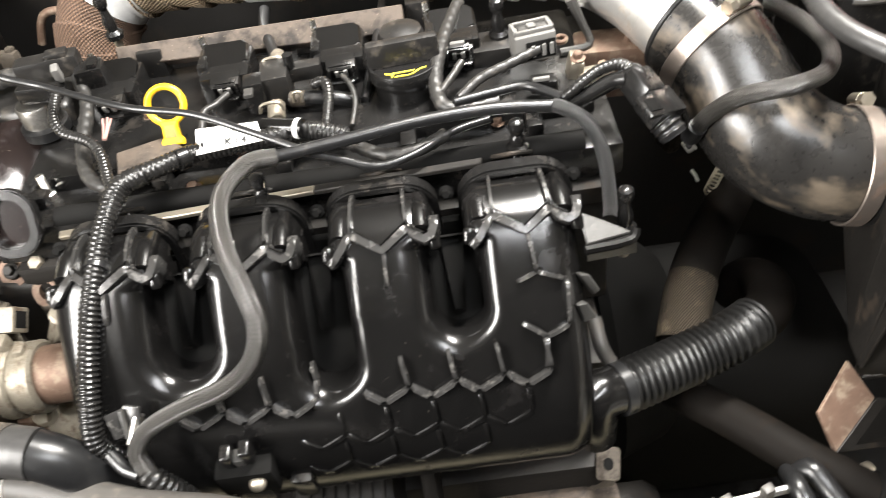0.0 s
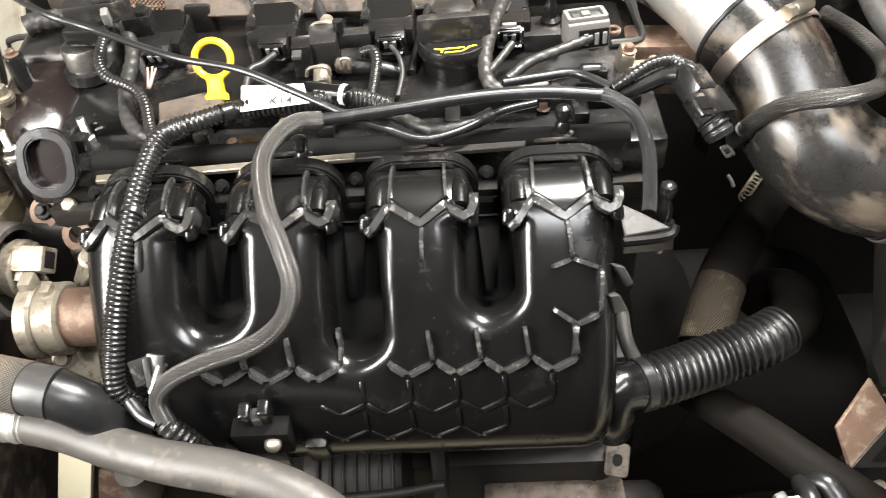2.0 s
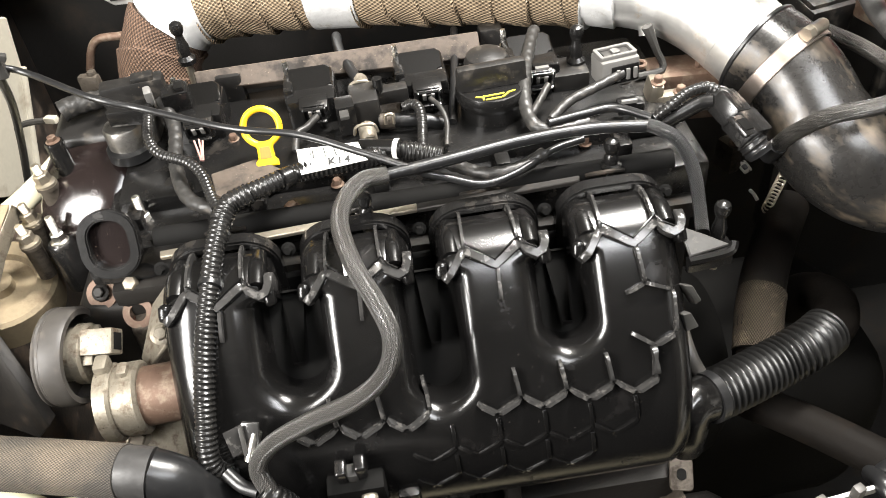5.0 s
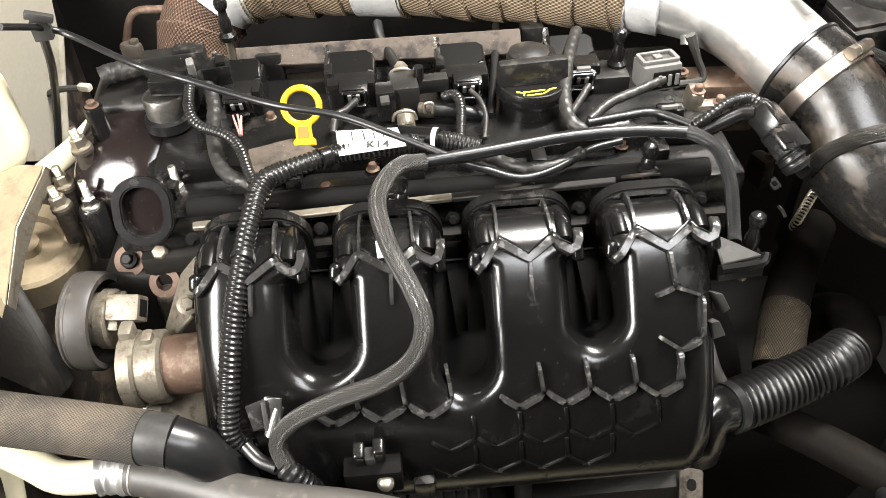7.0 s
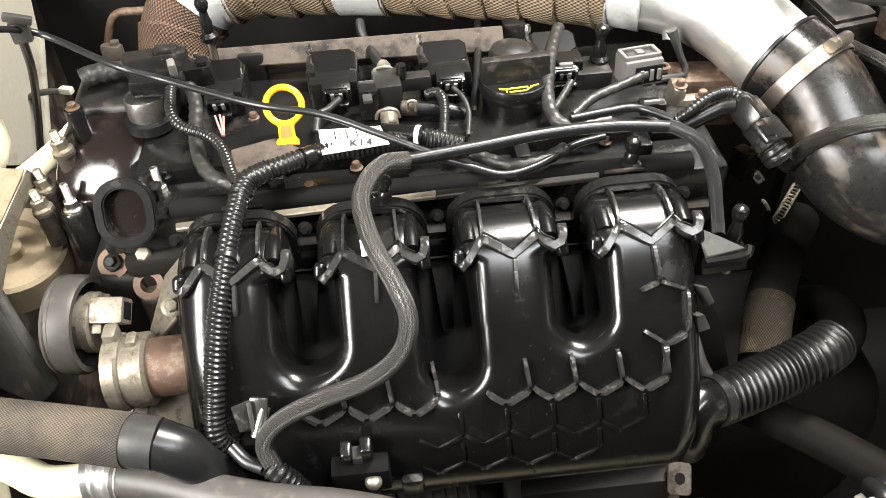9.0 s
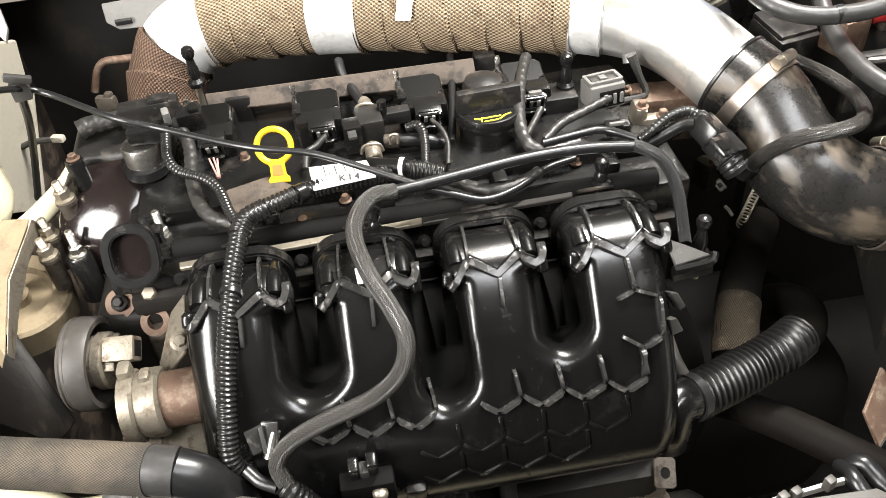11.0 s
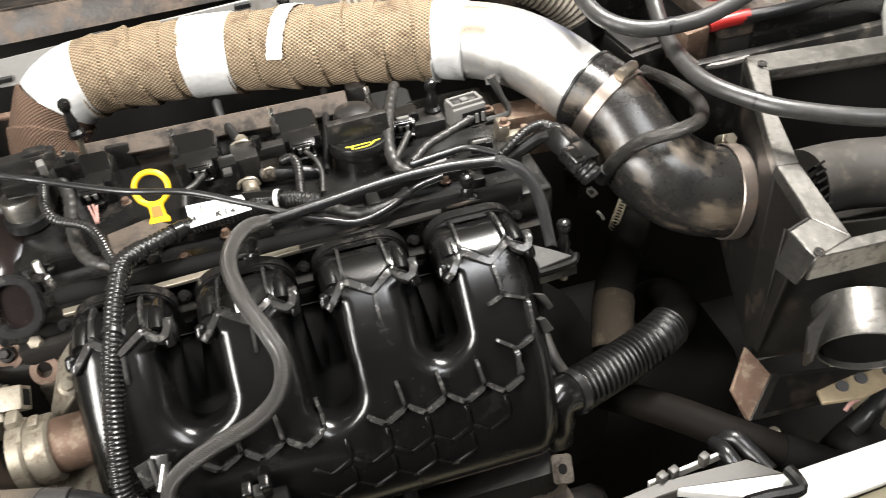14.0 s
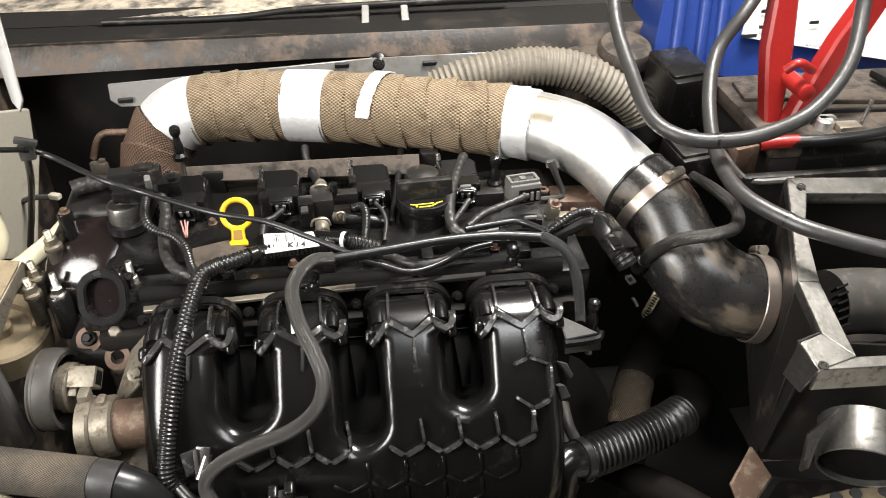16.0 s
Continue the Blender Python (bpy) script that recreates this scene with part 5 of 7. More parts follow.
for ra, rb in zip(rows, rows[1:] + rows[:1]):
    for k in range(len(ra)):
        bm.faces.new((ra[k], ra[(k + 1) % len(ra)], rb[(k + 1) % len(ra)], rb[k]))
bmesh.ops.recalc_face_normals(bm, faces=bm.faces[:])
bmesh.ops.bevel(bm, geom=[g for g in bm.edges if len(g.link_faces) == 2 and g.calc_face_angle() > 1.0], offset=0.0012, segments=2, affect="EDGES")
part("oval_rim", bm, satin_black, dome)
part("inner_lip", box(oc + Vector((0, 0.003, -0.013)), (0.026, 0.008, 0.005), 0.001, (-29, 4, 0)), zinc, dome, "bright metal lip in the opening")
part("opening", plate(round_rect(0.030, 0.044, 0.0148, 8), 0.002, Matrix.Translation(oc + Vector((0, 0.006, -0.002))) @ pose(0, 0, 0, 61)), dome_plastic, dome)
part("skirt", box(oc + Vector((0, 0.010, -0.026)), (0.052, 0.02, 0.03), 0.008, (-20, 0, 0)), satin_black, dome)
for p0, p1 in (((-0.3117, 0.4858, 0.9280), (-0.3120, 0.4855, 0.9460)), ((-0.3908, 0.5084, 0.9050), (-0.3951, 0.5168, 0.9250))):
    t = thing("cover_stud", p0, "bright threaded stud in a black boss", "stud", "cover studs")
    part("boss", lathe([(0.011, -0.045), (0.0105, 0.0), (0.009, 0.002)], p0, (0, 0, 1), 22), satin_black, t)
    stud(p0, (0, 0.05, 1), 0.0032, 0.026, t)
for p0, r in (((-0.3785, 0.5500, 0.9720), 0.0075), ((-0.1990, 0.4693, 0.9350), 0.0085)):
    t = thing("cover_boss", Vector(p0) - Vector((0, 0, 0.045)), "black bolt boss with a rusty bolt head", "bolt boss", "cover bosses")
    part("boss", lathe([(r, -0.045), (r, -0.002), (r * 0.9, 0.0)], p0, (0, 0, 1), 20), satin_black, t)
    hex_bolt(p0, (0, 0, 1), r * 0.8, t, 0.004, rusty)
for p0, h in (((-0.2879, 0.6612, 0.9950), 0.055), ((0.0396, 0.5725, 0.9850), 0.045), ((0.1008, 0.4007, 0.9300), 0.055), ((-0.1441, 0.4436, 0.9520), 0.03), ((0.0374, 0.4576, 0.9550), 0.03)):
    t = thing("ball_stud", Vector(p0) - Vector((0, 0, h)), "black plastic ball-headed mounting stud", "stud", "ball studs")
    prof = [(0.0030, -h), (0.0034, -h * 0.62), (0.0075, -h * 0.58), (0.0080, -h * 0.50), (0.0050, -h * 0.44), (0.0055, -h * 0.28), (0.0042, -h * 0.2), (0.0034, -0.005), (0.0052, -0.002), (0.0060, 0.002), (0.0050, 0.0058), (0.002, 0.0078)]
    part("ball_head", lathe(prof[2:], p0, (0, 0, 1), 18), satin_black, t)
    part("shank", lathe([(0.0034, -h), (0.0034, -h * 0.55)], p0, (0, 0, 1), 12), zinc, t)
vct = thing("cam_solenoid", (-0.3256, 0.5594, 0.9550), "silver cam-timing solenoid with a black plug on top", "solenoid")
part("can", lathe([(0.0158, 0), (0.0158, 0.018), (0.0145, 0.020), (0.006, 0.021)], (-0.3249, 0.5552, 0.9550), (0, 0, 1), 30), bare_metal, vct)
part("collar", lathe([(0.0185, -0.006), (0.0185, 0.002), (0.0165, 0.003)], (-0.3245, 0.5527, 0.9550), (0, 0, 1), 30), rubber, vct)
part("plug", box((-0.3135, 0.5525, 0.9850), (0.034, 0.016, 0.014), 0.003, (0, 0, -4)), satin_black, vct)
part("clip", box((-0.2973, 0.5566, 0.9950), (0.006, 0.010, 0.013), 0.002, (10, 0, 15)), grey_plug, vct, "pale locking clip")
hose("solenoid_conduit", "thin corrugated conduit from the solenoid plug", "conduit", [
    ("conduit", [(-0.2997, 0.5471, 0.9850), (-0.2972, 0.5203, 0.9800), (-0.2889, 0.5063, 0.9750), (-0.2682, 0.4946, 0.9720), (-0.2572, 0.4810, 0.9680), (-0.2503, 0.4608, 0.9620), (-0.2457, 0.4497, 0.9600)], 0.0043, duct_rubber, dict(sides=12, step=0.0008, shape=rings_shape(0.0032, 0.15)))])
hose("grey_vent_hose", "dull grey rubber vent hose beside the coil", "hose", [
    ("hose", [(-0.2971, 0.5827, 0.9750), (-0.2867, 0.5547, 0.9650), (-0.2828, 0.5111, 0.9570), (-0.2712, 0.4770, 0.9520), (-0.2487, 0.4611, 0.9500)], 0.0052, tape_grey, TAPED)])
hose("rubber_boot", "worn grey rubber boot on a cover pipe", "hose", [
    ("boot", [(-0.3788, 0.5876, 0.9750), (-0.3677, 0.5915, 0.9770), (-0.3474, 0.5939, 0.9780), (-0.3365, 0.5969, 0.9780)], [0.0085, 0.0078, 0.007, 0.006], tape_grey, TAPED)])
for n_, c_, s_, r_, m_, lab in (
        ("bracket", (-0.3551, 0.6085, 0.9850), (0.018, 0.008, 0.016), (0, 0, -15), cast_dark, "grimy tab bracket behind the cover"),
        ("plug_socket", (-0.3172, 0.5879, 0.9850), (0.050, 0.016, 0.018), (0, 0, 6), dusty_black, "dusty black wiring plug on the cover"),
        ("plug_socket", (-0.2846, 0.5809, 0.9750), (0.022, 0.020, 0.020), (0, 0, 10), satin_black, "black wiring plug on the cover")):
    t = thing(n_, Vector(c_) - Vector((0, 0, s_[2] / 2)), lab, "fitting")
    part("body", box(c_, s_, 0.003, r_), m_, t)
    part("tab", box(Vector(c_) + Vector((s_[0] * 0.2, 0, s_[2] * 0.55)), (s_[0] * 0.35, s_[1] * 0.7, 0.005), 0.0015, r_), m_, t)
hose("coil_wires", "bare pinkish wires at the first coil plug", "wire", [
    ("wire", [(-0.2690, 0.5319, 0.9650), (-0.2644, 0.5165, 0.9660), (-0.2596, 0.4993, 0.9680)], 0.0008, copper, dict(sides=6)),
    ("wire", [(-0.2656, 0.5330, 0.9650), (-0.2618, 0.5161, 0.9660), (-0.2588, 0.4992, 0.9680)], 0.0008, copper, dict(sides=6)),
    ("wire", [(-0.2623, 0.5302, 0.9650), (-0.2606, 0.5159, 0.9660), (-0.2579, 0.4991, 0.9680)], 0.0008, copper, dict(sides=6))])

# ---- purge valve and small hoses on the cover ----
pv = thing("purge_valve", (-0.137, 0.555, 0.940), "dusty black purge valve with two hose stubs and a side plug", "valve")
part("body", box((-0.1358, 0.5506, 0.9620), (0.022, 0.030, 0.026), 0.003, (0, 0, 4)), dusty_black, pv)
part("side_plug", box((-0.1509, 0.5402, 0.9620), (0.015, 0.018, 0.026), 0.002, (0, 0, 4)), satin_black, pv)
part("window", box((-0.1510, 0.5193, 0.9760), (0.007, 0.010, 0.003), 0.0008, (0, 0, 4)), dark_grey, pv)
part("arm", box((-0.1176, 0.5576, 0.9650), (0.034, 0.012, 0.012), 0.002, (0, 0, 4)), dusty_black, pv)
part("arm_peg", lathe([(0.004, 0), (0.004, 0.012)], (-0.1234, 0.5552, 0.9700), segs=12), satin_black, pv)
part("stub", lathe([(0.0065, 0), (0.0065, 0.010), (0.0052, 0.014)], (-0.1366, 0.5770, 0.9620), (-0.1, 1, 0.1), 16), cast, pv, "dull brownish hose stub")
part("stub", lathe([(0.0068, 0), (0.0068, 0.014), (0.0055, 0.016)], (-0.1367, 0.5304, 0.9550), (0.05, -1, -0.2), 16), cast, pv, "dull brownish hose stub")
for pa in ((-0.1377, 0.5644, 0.9720), (-0.1371, 0.5150, 0.9640)):
    part("clip", tube([Vector(pa) + Vector((-0.009, 0, -0.004)), Vector(pa) + Vector((-0.006, 0, 0.003)), Vector(pa) + Vector((0.006, 0, 0.003)), Vector(pa) + Vector((0.009, 0, -0.004))], 0.0013, 8, 0.002), zinc, pv)
hose("purge_hose", "black rubber hose from the purge valve under the pipe", "hose", [
    ("hose", [(-0.1552, 0.6663, 0.9650), (-0.1527, 0.6364, 0.9650), (-0.1448, 0.6055, 0.9650), (-0.1382, 0.5800, 0.9630)], 0.0044, rubber, dict(step=0.003))])
hose("cross_hose", "short black hose with a spring clip beside the purge valve", "hose", [
    ("hose", [(-0.1262, 0.5355, 0.9550), (-0.1086, 0.5330, 0.9550), (-0.0910, 0.5312, 0.9530), (-0.0768, 0.5305, 0.9480)], 0.0055, rubber, dict(step=0.003)),
    ("ferrule", [(-0.1253, 0.5354, 0.9550), (-0.1139, 0.5337, 0.9550)], 0.0062, cast_dark, dict(step=0.003)),
    ("clip", [(-0.1213, 0.5260, 0.9580), (-0.1208, 0.5262, 0.9660), (-0.1148, 0.5254, 0.9660), (-0.1152, 0.5252, 0.9580)], 0.0013, zinc, dict(sides=8, step=0.002))])
hose("coil_conduit", "thin corrugated conduit to the third coil", "conduit", [
    ("conduit", [(-0.1057, 0.5355, 0.9650), (-0.0971, 0.5327, 0.9680), (-0.0935, 0.5191, 0.9650), (-0.0967, 0.4924, 0.9550)], 0.0042, duct_rubber, dict(sides=12, step=0.0008, shape=rings_shape(0.0032, 0.15)))])
hose("coil_wire", "taped grey coil wire beside the oil cap", "wire", [
    ("wire", [(-0.0843, 0.5425, 0.9650), (-0.0776, 0.5298, 0.9630), (-0.0749, 0.5155, 0.9580), (-0.0782, 0.4942, 0.9520)], 0.0020, tape_grey, dict(sides=8, step=0.002))])
hose("plug_wire", "short grey taped wire to the second coil", "wire", [
    ("wire", [(-0.1744, 0.5452, 0.9620), (-0.1823, 0.5324, 0.9620), (-0.1896, 0.5254, 0.9620), (-0.1924, 0.5130, 0.9550)], 0.0028, tape_grey, dict(sides=8, step=0.002))])
hose("feed_tube", "glossy black feed tube with a white band behind the tag", "hose", [
    ("tube", [(-0.1428, 0.4966, 0.9600), (-0.1282, 0.4923, 0.9600), (-0.1125, 0.4880, 0.9600)], 0.0072, gloss_black, dict(step=0.003)),
    ("band", [(-0.1175, 0.4894, 0.9600), (-0.1142, 0.4882, 0.9600)], 0.0076, white_label, dict(step=0.002))])
hose("vertical_hose", "thin black hose standing behind the oil cap", "hose", [
    ("hose", [(-0.0513, 0.6467, 0.9650), (-0.0568, 0.6061, 0.9600), (-0.0633, 0.5647, 0.9550), (-0.0697, 0.5303, 0.9480)], 0.0034, rubber, dict(step=0.004))])
hose("taped_harness", "grey cloth-taped wiring harness running past the oil cap", "harness", [
    ("trunk", [(0.0119, 0.6068, 0.9750), (0.0004, 0.5755, 0.9720), (-0.0106, 0.5353, 0.9680), (-0.0139, 0.5087, 0.9620), (-0.0101, 0.4933, 0.9580), (0.0028, 0.4885, 0.9550), (0.0294, 0.4924, 0.9550)], 0.0050, tape_grey, TAPED),
    ("branch", [(0.0072, 0.5310, 0.9680), (-0.0000, 0.5204, 0.9650), (-0.0108, 0.5043, 0.9620)], 0.0028, tape_grey, TAPED),
    ("branch", [(0.0643, 0.5260, 0.9720), (0.0421, 0.5159, 0.9700), (0.0190, 0.5080, 0.9660), (0.0019, 0.4963, 0.9600)], 0.0036, tape_grey, TAPED),
    ("branch", [(-0.0019, 0.4892, 0.9620), (0.0292, 0.4948, 0.9620), (0.0508, 0.4956, 0.9620), (0.0727, 0.4758, 0.9620)], 0.0034, rubber, dict(step=0.003))])
hose("taped_branch", "wrinkled grey taped wires under the vacuum tube", "harness", [
    ("trunk", [(-0.0837, 0.4752, 0.9520), (-0.0705, 0.4643, 0.9520), (-0.0536, 0.4531, 0.9520), (-0.0312, 0.4529, 0.9530), (-0.0110, 0.4627, 0.9550)], 0.0046, tape_grey, TAPED)])
gp = thing("grey_connector", (0.068, 0.535, 0.960), "dusty grey wiring connector with a latch on the cover", "connector")
gc0, grot = Vector((0.0614, 0.5367, 0.9720)), (-4, 0, 8)


def on_plug(dx, dy, dz):
    return gc0 + pose(0, 0, 0, *grot).to_3x3() @ Vector((dx, dy, dz))


part("body", box(gc0, (0.031, 0.023, 0.021), 0.002, grot), grey_plug, gp)
for dx, dy, w, d in ((0, 0.0085, 0.028, 0.003), (0, -0.0065, 0.028, 0.003), (-0.0135, 0.001, 0.003, 0.016), (0.0135, 0.001, 0.003, 0.016)):
    part("top_frame", box(on_plug(dx, dy, 0.012), (w, d, 0.003), 0.0006, grot), grey_plug, gp)
part("recess", box(on_plug(0, 0.001, 0.0112), (0.020, 0.010, 0.001), 0.0002, grot), dark_grey, gp)
part("catch", box(on_plug(0, 0.001, 0.0125), (0.006, 0.007, 0.002), 0.0005, grot), grey_plug, gp)
part("socket", box(on_plug(0.003, -0.0122, -0.001), (0.022, 0.0012, 0.014), 0.0004, grot), shade_black, gp)
for dx in (-0.003, 0.005, 0.011):
    part("pin_guide", box(on_plug(dx, -0.0130, -0.001), (0.003, 0.003, 0.009), 0.0006, grot), grey_plug, gp)
part("collar", lathe([(0.009, 0), (0.008, 0.008)], (0.0658, 0.5343, 0.9680), (0.1, -1, 0.1), 16), dark_metal, gp)
part("eye", ring(0.006, 0.003, 0.004, (0.0828, 0.5422, 0.9650), (0, 0, 1), 18), rusty, gp)
sp = thing("small_connector", (0.0679, 0.5119, 0.9500), "small black wiring connector below the grey one", "connector")
part("body", box((0.0638, 0.5016, 0.9580), (0.020, 0.012, 0.010), 0.002, (0, 0, -4)), satin_black, sp)
part("latch", box((0.0615, 0.4972, 0.9650), (0.012, 0.003, 0.003), 0.0006), grey_plug, sp)
cp = thing("coil_plug", (0.0129, 0.5761, 0.9550), "black coil plug with a pale latch behind the harness", "connector")
part("body", box((0.0088, 0.5593, 0.9650), (0.018, 0.014, 0.016), 0.002), satin_black, cp)
part("latch", box((0.0060, 0.5467, 0.9740), (0.011, 0.004, 0.003), 0.0006), grey_plug, cp)
# fuel rail and injectors under the harness
fr = thing("fuel_rail", (-0.11, 0.462, 0.925), "black fuel rail with dark injectors behind the runners", "fuel rail")
part("rail", tube([(-0.30, 0.462, 0.932), (-0.1, 0.462, 0.932), (0.085, 0.462, 0.932)], 0.0085, 16, 0.02), shade_black, fr)
for x in (-0.2495, -0.1562, -0.0629, 0.0304):
    part("injector", lathe([(0.0075, 0), (0.0085, 0.008), (0.006, 0.014), (0.006, 0.03), (0.004, 0.034)], (x + 0.006, 0.448, 0.905), (0, 0.4, 1), 16), satin_black, fr)
    part("clip", tube([(x - 0.012, 0.455, 0.935), (x + 0.002, 0.447, 0.942), (x + 0.016, 0.455, 0.935)], 0.0018, 8, 0.002), dark_metal, fr)
gs = thing("gasket_strip", (-0.15, 0.452, 0.905), "scuffed bare metal gasket edge below the cover", "gasket")
part("strip", quad([(-0.2946, 0.4405, 0.9317), (-0.1080, 0.4405, 0.9396), (-0.1074, 0.4470, 0.9406), (-0.2954, 0.4470, 0.9327)], 0.004), zinc, gs)
part("strip", quad([(-0.1080, 0.4405, 0.9396), (0.0099, 0.4405, 0.9431), (0.0114, 0.4470, 0.9431), (-0.1074, 0.4470, 0.9406)], 0.004), dark_metal, gs)

# ---- connector and pipes at the flywheel end ----
kc = thing("sensor_connector", (0.1508, 0.4836, 0.9300), "black sensor connector plugged at an angle beside the elbow", "connector")
part("boot", tube([(0.1152, 0.4817, 0.9700), (0.1229, 0.4759, 0.9720), (0.1272, 0.4666, 0.9660)], [0.0065, 0.0078, 0.0080], 18, 0.003), satin_black, kc)
part("elbow_block", box((0.1262, 0.4690, 0.9660), (0.021, 0.022, 0.019), 0.004, (25, 20, 35)), satin_black, kc, "scuffed dull angled block")
part("housing", box((0.1358, 0.4556, 0.9560), (0.024, 0.022, 0.019), 0.002, (25, 20, 35)), satin_black, kc)
frame_k = part("latch_frame", box((0.1278, 0.4440, 0.9665), (0.020, 0.018, 0.004), 0.0012, (25, 20, 35)), satin_black, kc)
part("latch_window", box((0.1271, 0.4428, 0.9682), (0.012, 0.010, 0.003), 0.0006, (25, 20, 35)), shade_black, frame_k)
for k in range(3):
    part("collar_rib", ring(0.0112 - 0.0005 * k, 0.0085, 0.0022, Vector((0.1372, 0.4503, 0.9488)).lerp(Vector((0.1435, 0.4420, 0.9400)), k / 3), (0.50, -0.66, -0.56), 24), dusty_black, kc)
part("collar", tube([(0.1364, 0.4514, 0.9500), (0.1435, 0.4420, 0.9400)], 0.0105, 20, 0.0012, shape=rings_shape(0.006, 0.12)), rubber, kc)
hose("sensor_conduit", "thin corrugated conduit arched to the sensor connector", "conduit", [
    ("conduit", [(0.0741, 0.4741, 0.9630), (0.0835, 0.4748, 0.9700), (0.0989, 0.4806, 0.9760), (0.1134, 0.4815, 0.9780), (0.1224, 0.4758, 0.9750)], 0.0044, duct_rubber, dict(sides=12, step=0.0009, shape=rings_shape(0.0034, 0.15)))])
hose("sensor_pipe", "satin black plastic pipe beside the sensor conduit", "hose", [
    ("pipe", [(0.0730, 0.4729, 0.9550), (0.0913, 0.4748, 0.9620), (0.1076, 0.4768, 0.9680), (0.1166, 0.4739, 0.9700)], 0.006, satin_black, dict(step=0.003))])
sg = thing("return_spring", (0.21, 0.55, 0.81), "small bright coil spring below the connector", "spring")
sa, sb = Vector((0.2228, 0.5373, 0.8350)), Vector((0.2009, 0.5165, 0.8150))
hel = [sa.lerp(sb, k / 88) + Vector((0.0045 * math.cos(k * 0.7854), 0.0025 * math.sin(k * 0.7854), 0.0037 * math.sin(k * 0.7854))) for k in range(89)]
part("spring", tube(hel, 0.0008, 6, curve=False), zinc, sg)
tg = thing("metal_tab", (0.2, 0.556, 0.82), "bright square metal tab below the connector", "tab")
part("tab", plate(round_rect(0.013, 0.012, 0.002, 3), 0.002, Matrix.Translation((0.1927, 0.5546, 0.8350)) @ pose(0, 0, 0, 30, 10, 35)), steel, tg)
part("hole", plate(round_rect(0.006, 0.005, 0.001, 3), 0.0022, Matrix.Translation((0.1919, 0.5531, 0.8362)) @ pose(0, 0, 0, 30, 10, 35)), rubber, tg)
sh = thing("small_hook", (0.1970, 0.5348, 0.8200), "bright thin wire hook below the connector", "hook")
part("hook", tube([(0.1886, 0.5285, 0.8300), (0.1897, 0.5220, 0.8300), (0.1905, 0.5164, 0.8280)], 0.0016, 8, 0.002), white_label, sh)
for n_, c_, s_, r_, m_, lab in (
        ("coolant_outlet", (0.1265, 0.5645, 0.9250), (0.060, 0.035, 0.045), (0, 0, -6), rusty, "rust-brown coolant outlet casting at the head's end"),
        ("lifting_eye", (0.0903, 0.5289, 0.9450), (0.012, 0.022, 0.030), (0, 10, -6), zinc, "pale zinc bracket at the head's end"),
        ("end_bracket", (0.1041, 0.5224, 0.9400), (0.030, 0.012, 0.022), (0, 0, 0), cast, "cast alloy bracket at the head's end"),
        ("end_bracket", (0.1715, 0.5461, 0.8600), (0.014, 0.022, 0.030), (0, 0, 20), cast_dark, "grimy bracket below the connector")):
    t = thing(n_, Vector(c_) - Vector((0, 0, s_[2] / 2)), lab, "bracket")
    part("body", box(c_, s_, 0.005, r_), m_, t)
    hex_bolt(Vector(c_) + Vector((s_[0] * 0.2, -s_[1] * 0.2, s_[2] * 0.48)), (0, 0, 1), 0.006, t, 0.005, rusty)
pb = thing("plenum_bracket", (0.09, 0.39, 0.88), "black plastic bracket with a pale top on the manifold's end", "bracket")
part("shelf", quad([(0.0683, 0.3950, 0.9280), (0.0702, 0.3735, 0.9180), (0.1020, 0.3820, 0.9150), (0.0845, 0.3892, 0.9220)], 0.003), dark_grey, pb, "scuffed dull top face")
part("band", tube([(0.0681, 0.3713, 0.9150), (0.0913, 0.3752, 0.9130), (0.1012, 0.3785, 0.9130), (0.1037, 0.3830, 0.9160)], 0.0035, 8, 0.003), gloss_black, pb)
part("web", quad([(0.0685, 0.3724, 0.9150), (0.0699, 0.3743, 0.9000), (0.1053, 0.3810, 0.8950), (0.1035, 0.3805, 0.9130)], 0.004), satin_black, pb)
for cs in ([(0.0621, 0.3603, 0.9050), (0.0692, 0.3614, 0.9020), (0.0756, 0.3572, 0.8900), (0.0721, 0.3581, 0.8850)], [(0.0584, 0.3476, 0.8900), (0.0656, 0.3497, 0.8880), (0.0715, 0.3463, 0.8760), (0.0620, 0.3450, 0.8740)]):
    part("tab", quad(cs, 0.008), dark_grey, pb, "scuffed worn tab")

# ---- lower flywheel side: hoses in the dark ----
hose("flex_duct", "black corrugated flexible duct below the elbow", "duct", [
    ("duct", [(0.0860, 0.3406, 0.8000), (0.1137, 0.3507, 0.7980), (0.1482, 0.3646, 0.7950), (0.1786, 0.3751, 0.7980), (0.1979, 0.3869, 0.7960)], 0.0202, duct_satin, dict(sides=36, step=0.00058, shape=rings_shape(0.0058, 0.19))),
    ("bend", [(0.1954, 0.3854, 0.7960), (0.2133, 0.4006, 0.7900), (0.2273, 0.4269, 0.7800), (0.2272, 0.4507, 0.7680), (0.2187, 0.4639, 0.7550), (0.2134, 0.4698, 0.7350)], 0.0182, shaded_hose, dict(sides=24, step=0.006))])
ec = thing("duct_elbow", (0.0693, 0.3373, 0.7800), "glossy black end fitting of the flexible duct", "duct fitting")
part("elbow", tube([(0.0676, 0.3308, 0.7600), (0.0650, 0.3291, 0.7850), (0.0651, 0.3317, 0.8060), (0.0781, 0.3376, 0.8030), (0.0908, 0.3421, 0.8000)], [0.015, 0.0165, 0.0175, 0.0178, 0.018], 24, 0.004), gloss_black, ec)
part("rim", tube([(0.0828, 0.3391, 0.8010), (0.0898, 0.3417, 0.8000)], 0.0198, 26, 0.003), rubber, ec)
